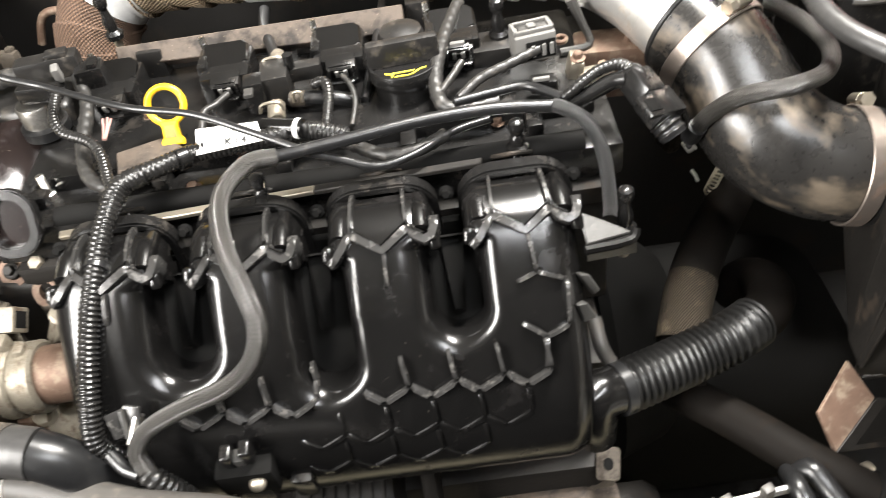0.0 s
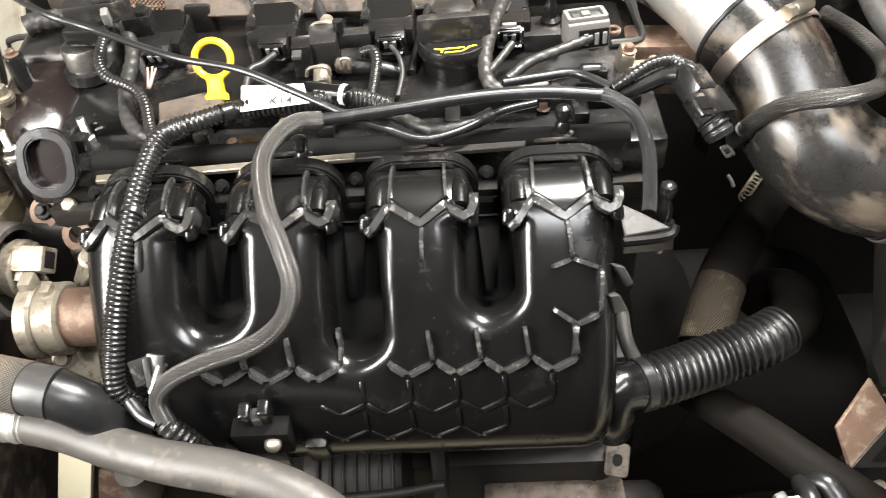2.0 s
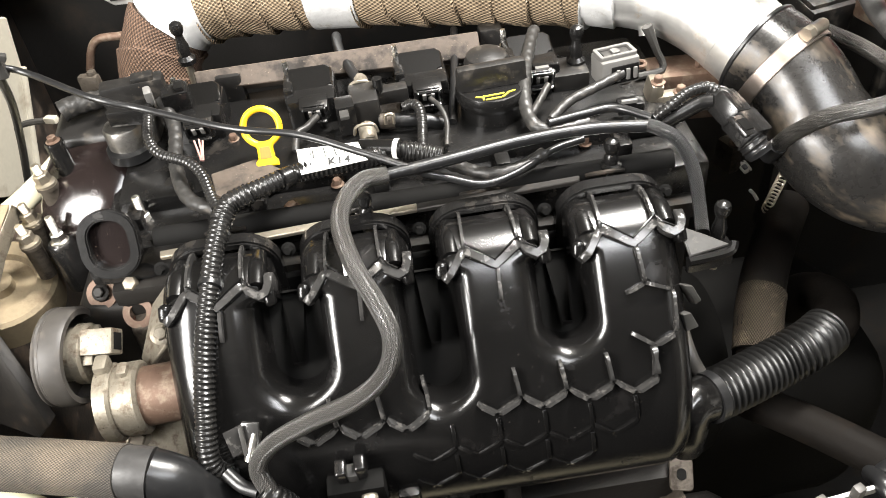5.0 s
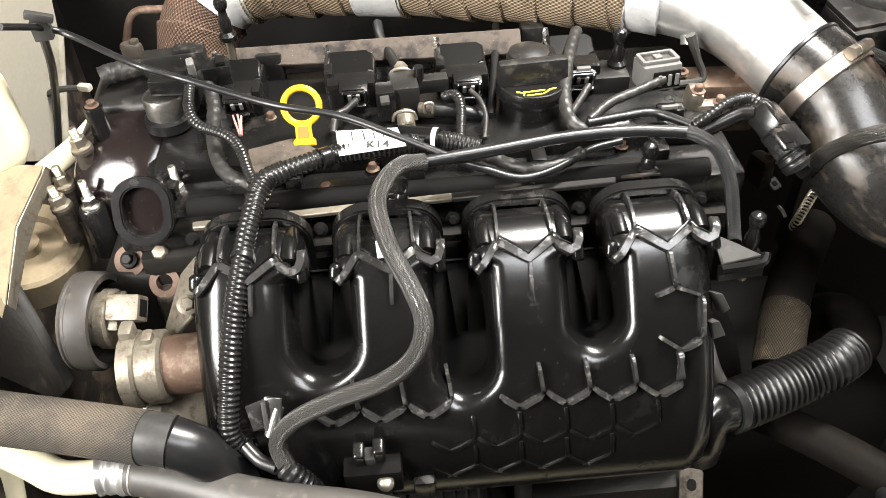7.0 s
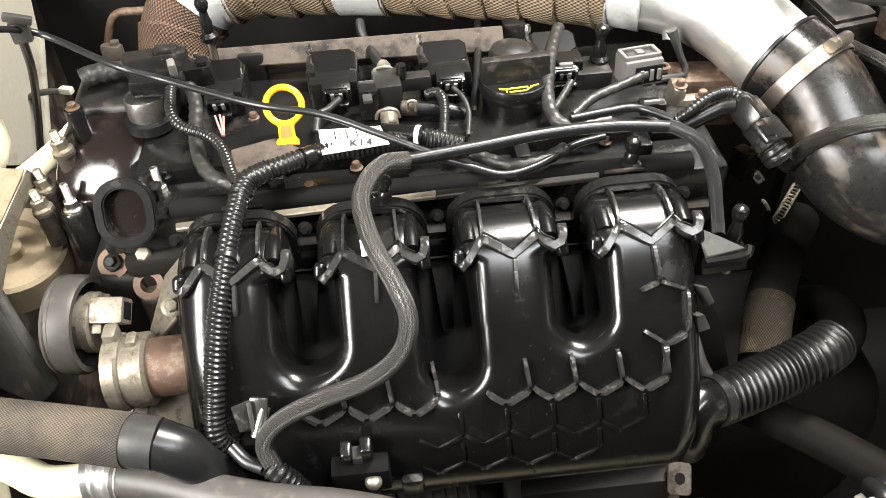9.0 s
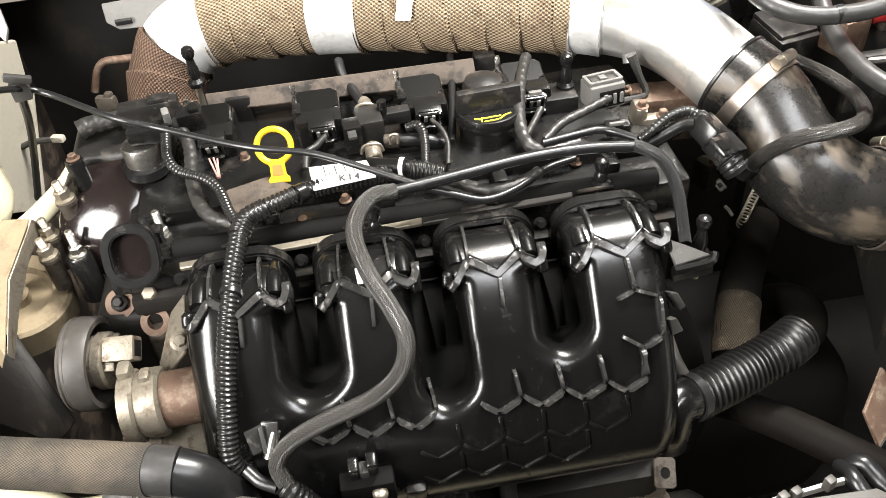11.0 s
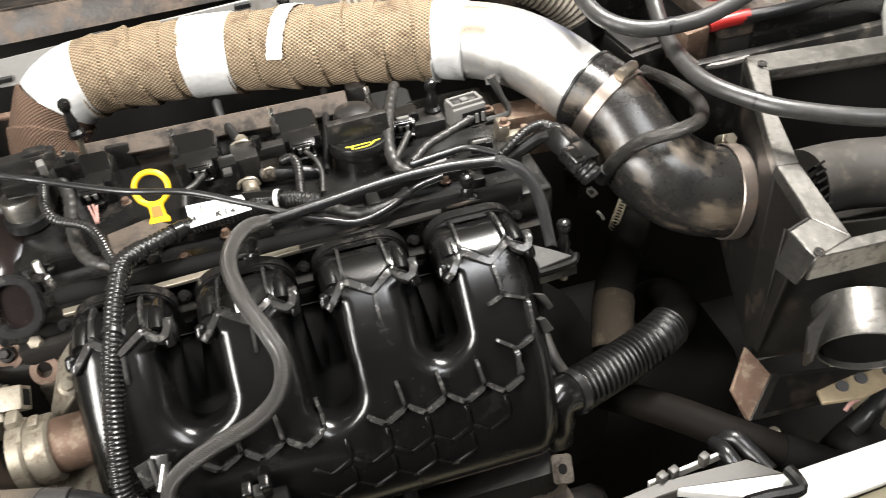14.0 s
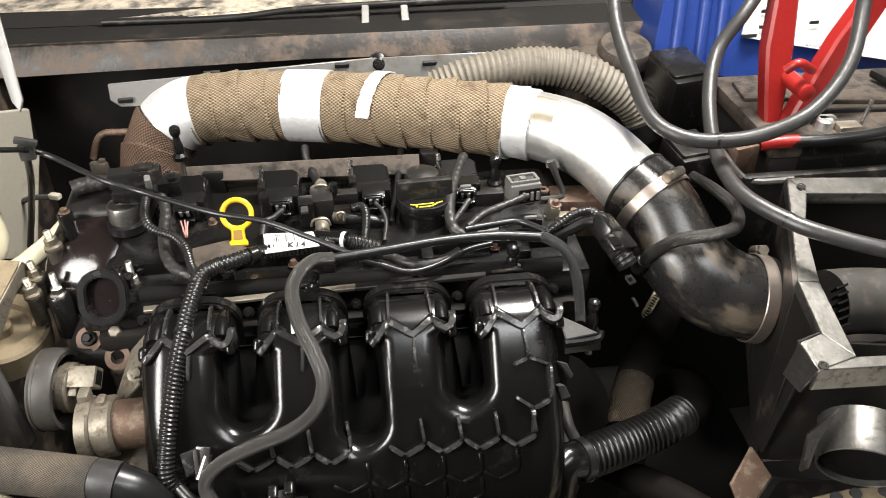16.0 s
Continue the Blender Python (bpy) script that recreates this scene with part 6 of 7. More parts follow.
hose("sleeved_hose", "thick coolant hose in a dusty woven sleeve", "hose", [
    ("hose", [(0.2299, 0.5320, 0.8000), (0.1943, 0.4828, 0.8000), (0.1667, 0.4378, 0.8000), (0.1483, 0.3988, 0.7900), (0.1392, 0.3660, 0.7600)], 0.019, shaded_hose, dict(sides=24, step=0.006)),
    ("woven_sleeve", [(0.1646, 0.4319, 0.8010), (0.1562, 0.4162, 0.7970), (0.1488, 0.3987, 0.7900), (0.1441, 0.3866, 0.7840)], 0.0196, old_fabric, dict(sides=30, step=0.004))])
hose("slim_hose", "slim dusty hose beside the manifold's end", "hose", [
    ("hose", [(0.0764, 0.3835, 0.8300), (0.0780, 0.3640, 0.8200), (0.0877, 0.3520, 0.8000), (0.0966, 0.3416, 0.7700)], 0.0055, grey_rubber, dict(step=0.004))])
hose("radiator_hose", "large radiator hose low in the bay, shade in its dark colour", "hose", [
    ("hose", [(0.1229, 0.4241, 0.7000), (0.1537, 0.3651, 0.7350), (0.1808, 0.3268, 0.7480), (0.2099, 0.2936, 0.7500), (0.2503, 0.2637, 0.7400), (0.2925, 0.2461, 0.7200)], 0.0155, shaded_hose, dict(sides=26, step=0.008)),
    ("end_cuff", [(0.2440, 0.2672, 0.7420), (0.2700, 0.2550, 0.7310), (0.2925, 0.2461, 0.7200)], 0.0168, shade_black, dict(sides=26, step=0.006))])
sm = thing("starter_motor", (-0.01, 0.35, 0.62), "oily dark starter motor low on the block", "starter motor")
part("barrel", lathe([(0.030, 0), (0.032, 0.004), (0.032, 0.09), (0.027, 0.10), (0.027, 0.12)], (-0.03, 0.345, 0.610), (1, 0, 0), 30), dusty_shield, sm, "brown grimy barrel")
part("nose", lathe([(0.022, 0), (0.022, 0.04), (0.015, 0.05)], (0.075, 0.345, 0.610), (1, 0, 0), 24), dark_metal, sm)
lb = thing("hanger_plate", (0.09, 0.355, 0.63), "flat steel hanger plate with a hole low in the bay", "bracket")
hc = Vector((0.0824, 0.3553, 0.6720))
part("plate", plate(round_rect(0.020, 0.028, 0.004, 4), 0.004, Matrix.Translation(hc) @ pose(0, 0, 0, 34, 0, -12)), cast_dark, lb)
part("hole", plate(round_rect(0.008, 0.010, 0.0039, 6), 0.0045, Matrix.Translation(hc + Vector((0, -0.0003, 0.0004))) @ pose(0, 0, 0, 34, 0, -12), 0.0002), shade_black, lb)
part("tail", box(hc + Vector((-0.004, 0.006, -0.028)), (0.022, 0.005, 0.05), 0.003, (-30, 10, 0)), cast_dark, lb)
# gearbox blackened to imitate the shade it lies in
gearbox = thing("gearbox", (0.25, 0.60, 0.42), "gearbox casting under the metal box, deep shade in its black", "gearbox")
part("case", box((0.26, 0.61, 0.44), (0.30, 0.26, 0.26), 0.10, segs=6), shade_black, gearbox)
part("bell", lathe([(0.12, 0), (0.13, 0.01), (0.11, 0.06), (0.09, 0.08)], (0.11, 0.57, 0.56), (1, 0, 0), 36), shade_black, gearbox)

# ---- clip that holds the thin cable at the wing ----
wc = thing("cable_clip", (-0.4121, 0.5907, 1.0150), "dark plastic clip holding the thin cable", "clip")
part("cradle", box((-0.4027, 0.5713, 1.0280), (0.014, 0.010, 0.016), 0.002, (0, 0, 10)), dark_grey, wc)
part("arm", box((-0.3995, 0.5668, 1.0400), (0.020, 0.006, 0.006), 0.0015, (0, 20, 10)), dark_grey, wc)
part("post", tube([(-0.4088, 0.5824, 1.0200), (-0.4293, 0.6202, 0.9700), (-0.4488, 0.6406, 0.9200), (-0.4677, 0.6528, 0.8700)], 0.0035, 8, 0.01), dark_grey, wc)

# ---- lower front of the plenum ----
sv = thing("throttle_plug", (-0.1718, 0.3145, 0.8000), "black sensor block with a bright round bolt under the plenum", "sensor")
part("block", box((-0.1780, 0.3035, 0.8120), (0.040, 0.016, 0.030), 0.003, (8, 0, 0)), shade_black, sv)
part("foot", box((-0.1790, 0.3060, 0.7860), (0.026, 0.014, 0.030), 0.003, (4, 0, 0)), satin_black, sv)
for px, pz in ((-0.1855, 0.8350), (-0.1720, 0.8380)):
    part("tower", box((px, 0.3045, pz), (0.0080, 0.012, 0.018), 0.0025, (12, 0, 0), segs=3), satin_black, sv)
part("saddle", box((-0.1788, 0.3050, 0.8310), (0.008, 0.010, 0.012), 0.002, (12, 0, 0)), dark_grey, sv, "worn saddle between the towers")
part("bolt", lathe([(0.0058, 0), (0.0058, 0.003), (0.0042, 0.0045), (0.002, 0.005)], (-0.1698, 0.2935, 0.8150), (0, -0.5, 0.85), 20), zinc, sv)
part("side_tab", box((-0.1438, 0.3051, 0.7900), (0.016, 0.012, 0.03), 0.004, (10, 0, 0)), satin_black, sv)
hose("front_conduit", "corrugated conduit dropping in front of the engine", "conduit", [
    ("conduit", [(-0.2343, 0.2908, 0.8520), (-0.2278, 0.2872, 0.8460), (-0.2191, 0.2862, 0.8300), (-0.2125, 0.2866, 0.8050), (-0.2073, 0.2866, 0.7700)], 0.0082, duct_rubber, dict(sides=16, step=0.0008, shape=rings_shape(0.0042, 0.16)))])
cl = thing("harness_clip", (-0.2495, 0.3230, 0.8600), "dark metal harness clip below the first runner", "clip")
part("plate", box((-0.2470, 0.3150, 0.8735), (0.013, 0.003, 0.018), 0.001, (-32, 0, 22)), rib_black, cl)
part("plate", box((-0.2375, 0.3160, 0.8760), (0.012, 0.003, 0.018), 0.001, (-32, 0, -14)), rib_black, cl)
part("fold", box((-0.2425, 0.3135, 0.8745), (0.003, 0.005, 0.020), 0.001, (-32, 0, 4)), dark_grey, cl, "worn fold")
part("base", box((-0.2440, 0.3170, 0.8640), (0.016, 0.010, 0.010), 0.003, (20, 0, 10)), satin_black, cl)
part("peg", lathe([(0.004, 0), (0.004, 0.02)], (-0.2410, 0.3063, 0.8620), (0.3, 0.5, 0.6), 12), steel, cl)
for cs in ([(-0.2505, 0.3566, 0.9035), (-0.2366, 0.3534, 0.8985), (-0.2498, 0.3505, 0.8985)], [(-0.2636, 0.3370, 0.8720), (-0.2523, 0.3330, 0.8700), (-0.2535, 0.3301, 0.8660), (-0.2639, 0.3350, 0.8660)]):
    t = thing("loom_clip", cs[0], "bright plastic loom clip on the manifold", "clip", "loom clips")
    part("clip", quad(cs, 0.006), grey_plug, t)
hose("front_wire", "black wire crossing under the braided hose", "wire", [
    ("wire", [(-0.2578, 0.3043, 0.8560), (-0.2485, 0.2952, 0.8520), (-0.2375, 0.2899, 0.8500)], 0.0045, rubber, dict(step=0.003))])

# ---- timing side: pulley, outlet, mount ----
pu = thing("idler_pulley", (-0.40, 0.43, 0.80), "grooved grey idler pulley with an alloy hub and square nut", "pulley")
PC = Vector((-0.3688, 0.4180, 0.8678))
part("rim", lathe([(0.031, -0.022), (0.0365, -0.021), (0.0372, -0.019), (0.0362, -0.018), (0.0362, -0.016), (0.0372, -0.015), (0.0370, -0.003), (0.0352, 0.0), (0.031, 0.0), (0.030, -0.012), (0.020, -0.012)], PC, (1, -0.12, 0.0), 44), pulley_grey, pu, "scuffed grey pulley rim")
part("hub", lathe([(0.020, -0.016), (0.020, -0.004), (0.0225, -0.003), (0.0225, 0.004), (0.0205, 0.006), (0.013, 0.0065), (0.012, 0.012)], PC + Vector((0.002, 0, 0.002)), (1, -0.12, 0), 36), cast, pu, "cast alloy hub")
for k in range(3):
    part("hub_rib", box(PC + Vector((0.009, 0.016 * math.cos(k * 2.1 + 0.6), 0.002 + 0.016 * math.sin(k * 2.1 + 0.6))), (0.010, 0.007, 0.007), 0.0015, (40 * k, 0, -6)), cast, pu)
nut = part("nut", box((-0.3490, 0.4125, 0.8845), (0.024, 0.019, 0.019), 0.0018, (38, 0, -6)), cast, pu, "square alloy boss")
part("nut_recess", box((-0.3374, 0.4113, 0.8845), (0.0012, 0.0125, 0.0125), 0.0003, (38, 0, -6)), shade_black, nut)

ot = thing("coolant_flange", (-0.32, 0.38, 0.80), "alloy coolant flange and rusty pipe at the manifold's end", "coolant pipe")
OC = Vector((-0.3485, 0.3760, 0.8590))
part("flange", lathe([(0.022, 0), (0.0275, 0.001), (0.0280, 0.010), (0.026, 0.012)], OC, (1, 0.02, 0.02), 30), cast, ot)
part("collar", lathe([(0.025, 0.011), (0.025, 0.014), (0.0265, 0.016), (0.0265, 0.028), (0.024, 0.030)], OC, (1, 0.02, 0.02), 36), cast, ot)
part("pipe", lathe([(0.0215, 0.02), (0.0215, 0.058), (0.024, 0.060), (0.024, 0.09)], OC, (1, 0.02, 0.02), 36), rusty, ot, "brown rusted pipe")
part("ear", box(OC + Vector((0.006, 0.010, 0.027)), (0.010, 0.014, 0.014), 0.003), cast, ot)
part("ear", box(OC + Vector((0.021, 0.004, 0.026)), (0.008, 0.012, 0.010), 0.003), cast, ot)
lo = thing("outlet_bracket", (-0.3358, 0.3943, 0.7900), "dull alloy bracket with a zinc bolt under the coolant flange", "bracket")
part("arm", quad([(-0.3447, 0.3843, 0.8150), (-0.2998, 0.3850, 0.8250), (-0.2879, 0.3823, 0.8200), (-0.2909, 0.3528, 0.7900), (-0.3190, 0.3711, 0.7900), (-0.3454, 0.3771, 0.8000)][::-1], 0.008), cast, lo)
hex_bolt((-0.3374, 0.3714, 0.8220), (0.2, -0.7, 0.6), 0.010, lo, 0.010, zinc)
hex_bolt((-0.3004, 0.3822, 0.8300), (0.2, -0.7, 0.6), 0.006, lo, 0.006, zinc)
part("rust_block", box((-0.3576, 0.3884, 0.7900), (0.03, 0.02, 0.03), 0.004), rusty, lo)
sp2 = thing("steel_gusset", (-0.3180, 0.4361, 0.8600), "flat dull steel gusset bolted at the manifold's end", "bracket")
part("plate", quad([(-0.2992, 0.4414, 0.9050), (-0.3006, 0.3987, 0.8850), (-0.3204, 0.3944, 0.8650), (-0.3262, 0.4089, 0.8650), (-0.3117, 0.4334, 0.8950)], 0.004), cast, sp2)
hex_bolt((-0.3020, 0.4033, 0.8920), (0.2, -0.5, 0.8), 0.008, sp2, 0.005, cast)
hd = thing("timing_casting", (-0.33, 0.44, 0.80), "rough alloy front casting with bolt bosses", "engine casting")
part("casting", box((-0.335, 0.486, 0.825), (0.085, 0.08, 0.12), 0.012, segs=3), dark_metal, hd)
part("slope", box((-0.312, 0.446, 0.835), (0.050, 0.03, 0.08), 0.010, segs=3), cast_dark, hd)
for p0, ax, r in (((-0.3546, 0.4581, 0.8900), (-0.1, -0.7, 0.6), 0.013), ((-0.3279, 0.4417, 0.8800), (-0.1, -0.7, 0.6), 0.013), ((-0.3269, 0.4538, 0.8950), (-0.1, -0.6, 0.7), 0.011)):
    part("boss", lathe([(r, -0.02), (r, -0.001), (r * 0.92, 0.001), (r * 0.5, 0.001), (r * 0.42, -0.006)], p0, ax, 26), rusty, hd)
hex_bolt((-0.3249, 0.4511, 0.8990), (-0.1, -0.5, 0.8), 0.010, hd, 0.009, zinc)
hex_bolt((-0.3542, 0.4561, 0.8930), (-0.1, -0.6, 0.7), 0.007, hd, 0.004, dark_metal)
for p0 in ((-0.3115, 0.4665, 0.9050), (-0.4131, 0.5084, 0.9050), (-0.4141, 0.5291, 0.9100), (-0.3919, 0.5349, 0.9400)):
    t = thing("casting_bolt", Vector(p0) - Vector((0, 0, 0.03)), "weathered zinc bolt standing on the engine casting", "bolt", "casting bolts")
    part("stem", lathe([(0.007, -0.03), (0.007, 0.0), (0.0085, 0.001), (0.0085, 0.004)], p0, (0, 0, 1), 18), cast_dark, t)
    stud(Vector(p0) + Vector((0, 0, 0.003)), (-0.1, 0.0, 1), 0.0036, 0.020, t, zinc)
mt_ = thing("engine_mount", (-0.45, 0.45, 0.80), "cast alloy engine mount bracket with an open web", "engine mount")
part("top_arm", quad([(-0.4845, 0.5314, 0.9350), (-0.4634, 0.4591, 0.9250), (-0.4257, 0.4051, 0.9050), (-0.4340, 0.4741, 0.9200), (-0.4231, 0.5293, 0.9350), (-0.4476, 0.5300, 0.9380)], 0.016), mount_tan, mt_, "dusty tan top face")
part("web", quad([(-0.4214, 0.5277, 0.9360), (-0.4319, 0.4713, 0.9210), (-0.4242, 0.4040, 0.9060), (-0.4279, 0.4122, 0.8950), (-0.4319, 0.4766, 0.9120), (-0.4203, 0.5324, 0.9280)], 0.006), cast, mt_, "worn bright edge")
part("ring", lathe([(0.046, -0.03), (0.046, -0.002), (0.043, 0.001), (0.030, 0.001), (0.028, -0.005), (0.012, -0.006), (0.011, 0.002), (0.004, 0.003)], (-0.4563, 0.5101, 0.8720), (0.15, -0.15, 0.9), 36), mount_tan, mt_)
part("leg", quad([(-0.4784, 0.4472, 0.8800), (-0.4325, 0.4270, 0.8950), (-0.4038, 0.3870, 0.8300), (-0.4268, 0.4019, 0.8000), (-0.4992, 0.4333, 0.8200)][::-1], 0.010), dark_metal, mt_, "grimy sloping leg")
hose("wing_pipe", "pale metal pipe behind the engine mount", "pipe", [
    ("pipe", [(-0.4525, 0.5585, 0.9000), (-0.4398, 0.5809, 0.9000), (-0.4246, 0.6173, 0.9000), (-0.4252, 0.6601, 0.8900)], 0.010, cream, dict(step=0.006))])

hose("heater_hose", "thick hose in a dusty woven sleeve with a bare end", "hose", [
    ("woven_sleeve", [(-0.4689, 0.3458, 0.8720), (-0.4195, 0.3323, 0.8720), (-0.3680, 0.3192, 0.8720), (-0.3187, 0.3061, 0.8720)], 0.0178, fabric, dict(sides=34, step=0.005)),
    ("bare_end", [(-0.3217, 0.3069, 0.8720), (-0.3127, 0.3053, 0.8710), (-0.3021, 0.3035, 0.8690)], 0.0172, lead_rubber, dict(sides=28, step=0.004)),
    ("hose", [(-0.3040, 0.3041, 0.8690), (-0.2909, 0.3015, 0.8620), (-0.2783, 0.3007, 0.8450), (-0.2719, 0.3039, 0.8150), (-0.2743, 0.3157, 0.7700)], 0.0165, rubber, dict(sides=24, step=0.005))])
hose("air_con_line", "pale metal air-conditioning line crimped to a black hose", "pipe", [
    ("pipe", [(-0.5022, 0.3681, 0.8350), (-0.4351, 0.3348, 0.8350), (-0.4086, 0.3211, 0.8330), (-0.3867, 0.3093, 0.8320), (-0.3578, 0.3073, 0.8320)], 0.0115, cream, dict(sides=22, step=0.005)),
    ("hose", [(-0.3387, 0.3070, 0.8320), (-0.3054, 0.2968, 0.8340), (-0.2662, 0.2811, 0.8360), (-0.2255, 0.2681, 0.8380), (-0.1877, 0.2596, 0.8380), (-0.1512, 0.2484, 0.8350), (-0.1234, 0.2350, 0.8250), (-0.1043, 0.2225, 0.8000)], 0.0140, grey_rubber, dict(sides=26, step=0.005)),
    ("crimp", [(-0.3609, 0.3089, 0.8320), (-0.3526, 0.3093, 0.8320), (-0.3350, 0.3062, 0.8320)], 0.0150, alu, dict(sides=26, step=0.0012, shape=rings_shape(0.009, 0.08)))], at=(-0.3635, 0.3154, 0.8200))
# cream plate added to imitate bright floor showing through the bay
fb = thing("lit_floor_plate", (-0.3893, 0.3528, 0.6600), "pale plate standing in for lit floor, with rust strip and tube", "bracket")
part("plate", quad([(-0.3690, 0.3507, 0.7400), (-0.3379, 0.3406, 0.7400), (-0.3686, 0.3380, 0.6600), (-0.3989, 0.3402, 0.6600)][::-1], 0.006), cream, fb)
part("rust_strip", quad([(-0.3436, 0.3476, 0.7200), (-0.3194, 0.3431, 0.7200), (-0.3357, 0.3330, 0.6600), (-0.3606, 0.3348, 0.6600)][::-1], 0.006), rusty, fb)
part("tube", tube([(-0.3010, 0.3228, 0.7400), (-0.3045, 0.3302, 0.7000), (-0.3323, 0.3276, 0.6600)], 0.014, 16, 0.004), grey_rubber, fb)
hose("bay_pipe", "thin pale pipe dropping beside the wing", "pipe", [
    ("pipe", [(-0.4552, 0.3584, 0.8000), (-0.4602, 0.3538, 0.7600), (-0.4685, 0.3420, 0.7200), (-0.4861, 0.3288, 0.6800)], 0.007, cream, dict(step=0.004))])
# out-of-view panel, added to shade the low bay and darken reflections
fs = thing("front_light_block", (-0.15, 0.12, 0.55), "unseen dark panel added at the bay's front to block low light", "fan shroud")
part("panel", box((-0.13, 0.075, 0.60), (0.82, 0.03, 0.58), 0.008), shade_black, fs)

# ---- front edge of the car ----
fe = thing("bonnet_slam_panel", (0.25, 0.20, 0.70), "white painted front panel with grey plastic trim", "car body")
fa, fb_, fc, fd = [Vector(p) for p in ((0.1344, 0.2426, 0.7750), (0.2206, 0.2278, 0.7750), (0.3781, 0.2327, 0.7750), (0.5390, 0.2317, 0.7750))]
ga, gb, gc, gd = [Vector(p) for p in ((0.1348, 0.2427, 0.7700), (0.2337, 0.1971, 0.7700), (0.3545, 0.2030, 0.7700), (0.5185, 0.2100, 0.7700))]
part("edge", quad([fb_, fc, fd, gd, gc, gb][::-1], 0.006), white_paint, fe)
part("spear", quad([fa, fb_, gb, ga][::-1], 0.012), white_paint, fe)
part("trim", quad([(0.0866, 0.2538, 0.7650), (0.1283, 0.2581, 0.7650), (0.2035, 0.2555, 0.7650), (0.2239, 0.2340, 0.7650), (0.1424, 0.2468, 0.7650), (0.0969, 0.2446, 0.7650)][::-1], 0.012), grey_rubber, fe, "grey plastic grille trim")
part("hook", tube([(0.2169, 0.2250, 0.7850), (0.2186, 0.2161, 0.7850), (0.2172, 0.2079, 0.7820), (0.1939, 0.2109, 0.7800), (0.1748, 0.2115, 0.7800)], 0.0055, 8, 0.003), satin_black, fe)
part("fence", quad([(0.1204, 0.2618, 0.7600), (0.1886, 0.2691, 0.7600), (0.1928, 0.2730, 0.7450), (0.1233, 0.2657, 0.7450)][::-1], 0.003), white_paint, fe)
for p0 in ((0.1303, 0.2602, 0.7650), (0.1413, 0.2620, 0.7650), (0.1706, 0.2659, 0.7650)):
    part("peg", box(p0, (0.008, 0.007, 0.013), 0.0015, (0, 0, 20)), grey_rubber, fe)
part("lower_face", quad([(0.2422, 0.2098, 0.7350), (0.3782, 0.2167, 0.7350), (0.5500, 0.2230, 0.7350), (0.4875, 0.1477, 0.7000), (0.3192, 0.1334, 0.7000), (0.2210, 0.1679, 0.7000)][::-1], 0.006), concrete, fe, "dusty tan lower face")
hl = thing("headlamp_housing", (0.42, 0.19, 0.70), "dark headlamp back with loose wiring below the metal box", "headlamp")
part("body", box((0.42, 0.27, 0.655), (0.22, 0.13, 0.12), 0.03, (10, 0, 20), segs=4), body_dark, hl)
part("flange", quad([(0.2736, 0.2758, 0.8000), (0.3095, 0.2806, 0.8000), (0.3589, 0.2801, 0.8000), (0.3403, 0.2635, 0.8000), (0.3037, 0.2579, 0.8000), (0.2701, 0.2630, 0.8000)][::-1], 0.004), mount_tan, hl)
for p0 in ((0.2944, 0.2721, 0.8010), (0.3133, 0.2742, 0.8010), (0.3392, 0.2730, 0.8010)):
    part("hole", lathe([(0.005, -0.002), (0.005, 0.001)], p0, (0, -0.3, 1), 16), black_ink, hl)
part("adjuster", box((0.3465, 0.2560, 0.7580), (0.022, 0.016, 0.02), 0.003, (0, 0, 20)), zinc, hl)
hose("headlamp_conduit", "black corrugated conduit beside the headlamp", "conduit", [
    ("conduit", [(0.3480, 0.2653, 0.7580), (0.3548, 0.2505, 0.7630), (0.3869, 0.2495, 0.7400), (0.4156, 0.2421, 0.7400)], 0.008, rubber, dict(sides=14, step=0.001, shape=rings_shape(0.0045, 0.15)))])
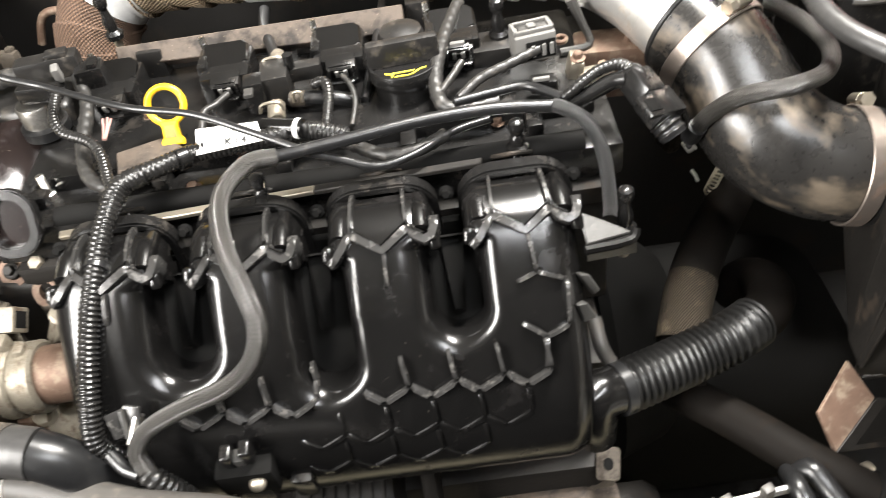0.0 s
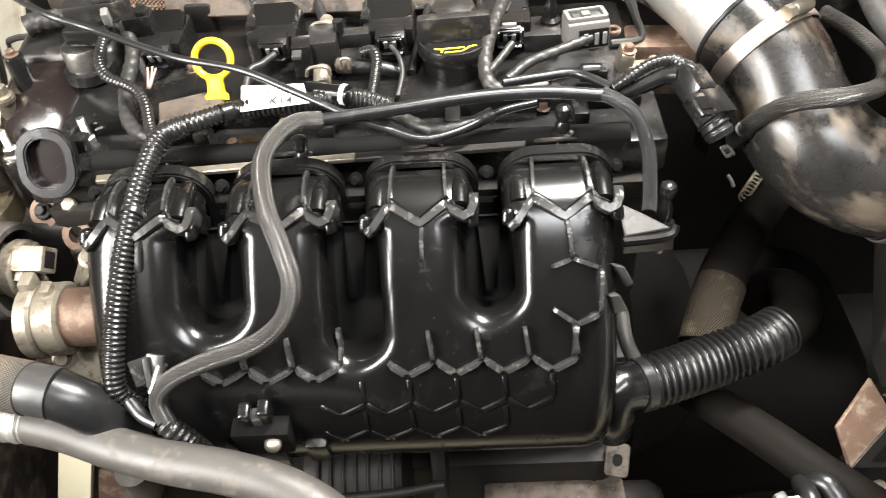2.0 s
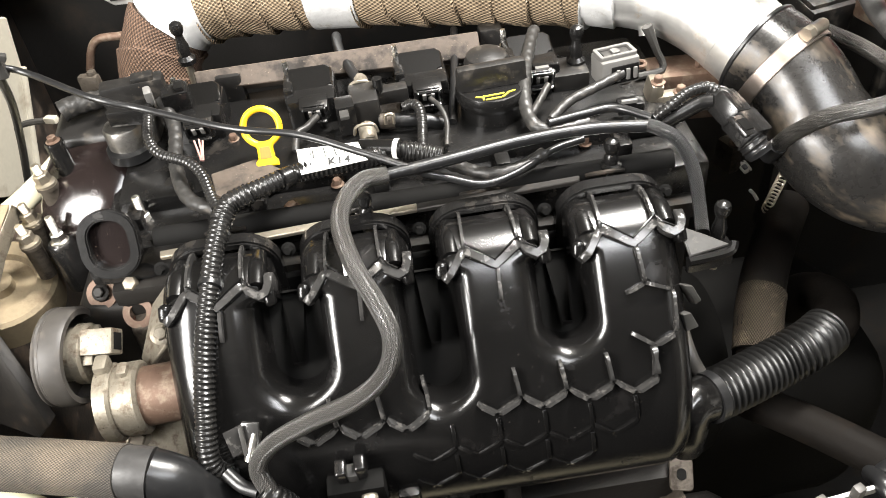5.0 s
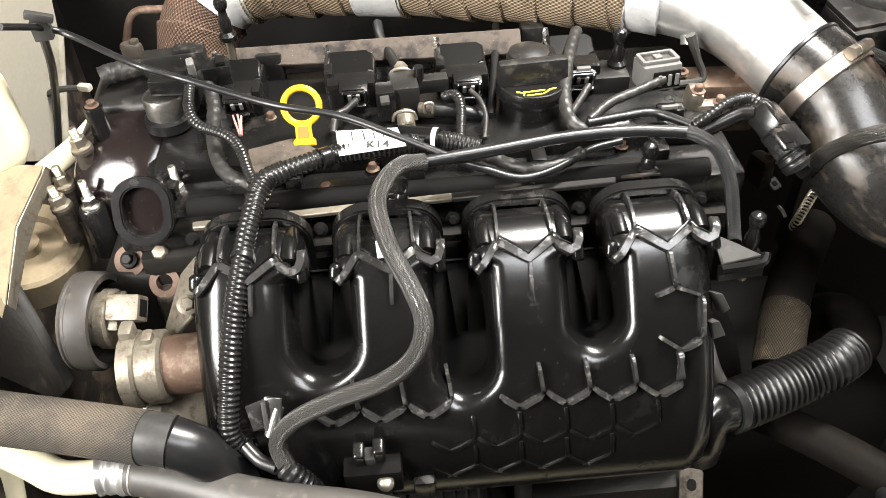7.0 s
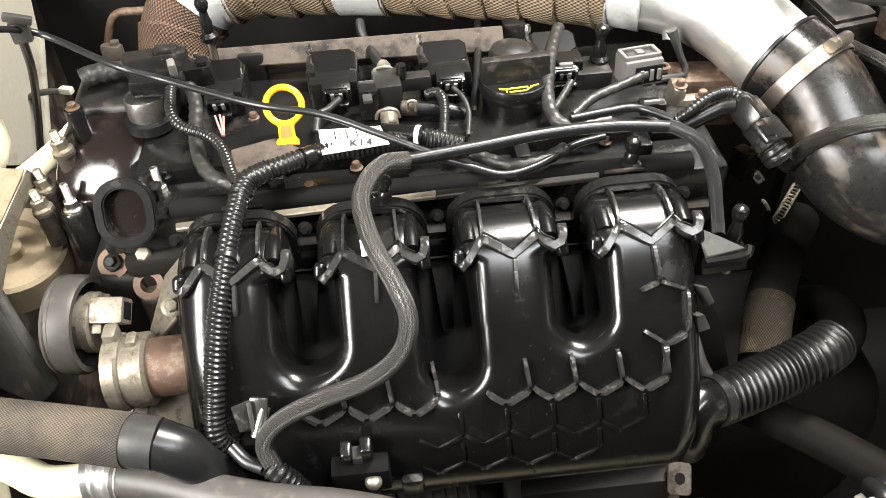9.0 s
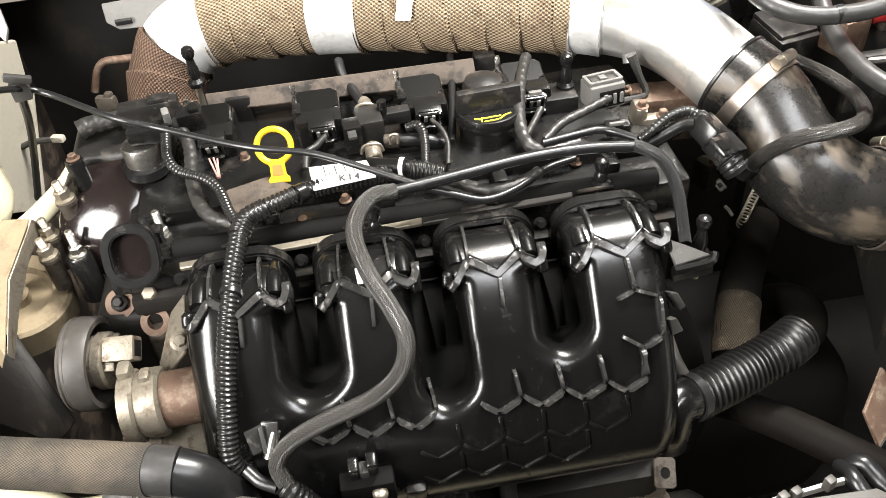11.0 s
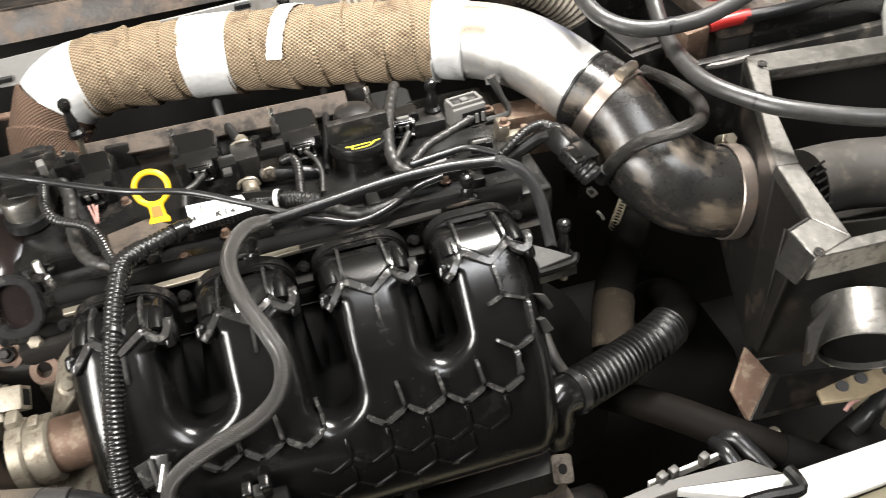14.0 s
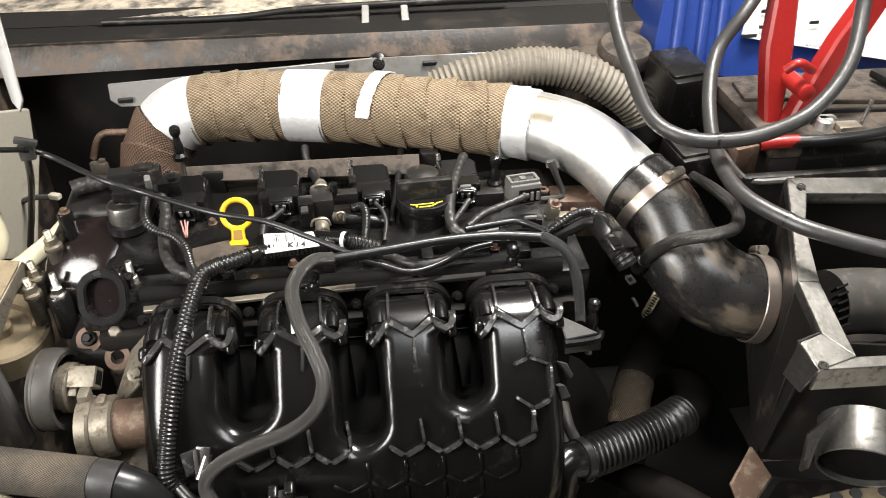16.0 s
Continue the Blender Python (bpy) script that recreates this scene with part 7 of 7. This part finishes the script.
for pts, m_, r in (([(0.1977, 0.2828, 0.7500), (0.2062, 0.2811, 0.7600), (0.2143, 0.2665, 0.7550), (0.2215, 0.2467, 0.7500)], rubber, 0.008),
                   ([(0.1948, 0.2871, 0.7500), (0.1931, 0.2705, 0.7600), (0.1968, 0.2549, 0.7550)], rubber, 0.007),
                   ([(0.2181, 0.2737, 0.7480), (0.2330, 0.2776, 0.7480), (0.2519, 0.2843, 0.7430)], zinc, 0.006),
                   ([(0.3276, 0.2914, 0.7330), (0.3339, 0.2937, 0.7380), (0.3445, 0.2960, 0.7380)], copper, 0.002),
                   ([(0.3154, 0.2681, 0.7380), (0.3335, 0.2728, 0.7480), (0.3633, 0.2891, 0.7480)], rubber, 0.008)):
    hose("loose_wire", "loose wire end in front of the metal box", "wire", [("wire", pts, r, m_, dict(sides=10, step=0.003))], group="loose wires")

# ---- alternator and brackets in the shade under the plenum ----
alt = thing("alternator", (-0.17, 0.32, 0.62), "dusty finned alternator low under the plenum", "alternator")
AC = Vector((-0.1353, 0.3323, 0.6900))
part("body", lathe([(0.030, 0), (0.042, 0.006), (0.045, 0.02), (0.045, 0.075), (0.040, 0.085), (0.020, 0.09)], AC + Vector((-0.045, 0.02, -0.02)), (1, 0, 0), 40), dark_metal, alt)
for k in range(7):
    part("fin", ring(0.0475, 0.044, 0.003, AC + Vector((-0.028 + 0.010 * k, 0.02, -0.02)), (1, 0, 0), 36), dark_metal, alt)
part("bracket", box(AC + Vector((0.07, 0.02, 0.0)), (0.012, 0.05, 0.07), 0.004, (-20, 0, 0)), dark_metal, alt)
lr = thing("cross_rod", (-0.1064, 0.3140, 0.7000), "dark steel rod crossing under the plenum", "rod")
part("rod", tube([(-0.1784, 0.3113, 0.7000), (-0.1065, 0.3159, 0.7000), (-0.0615, 0.3224, 0.7000)], 0.004, 10, 0.006), dark_metal, lr)
for c_, s_ in (((-0.1637, 0.3312, 0.8050), (0.022, 0.016, 0.016)), ((-0.2188, 0.3343, 0.8000), (0.03, 0.014, 0.014)), ((-0.2374, 0.3356, 0.8100), (0.02, 0.012, 0.018))):
    t = thing("sensor_plug", Vector(c_) - Vector((0, 0, s_[2] / 2)), "small black sensor plug under the plenum", "connector", "sensor plugs")
    part("body", box(c_, s_, 0.003, (20, 0, 10)), satin_black, t)
    part("latch", box(Vector(c_) + Vector((0, -s_[1] * 0.4, s_[2] * 0.5)), (s_[0] * 0.5, 0.004, 0.004), 0.001, (20, 0, 10)), dark_grey, t)
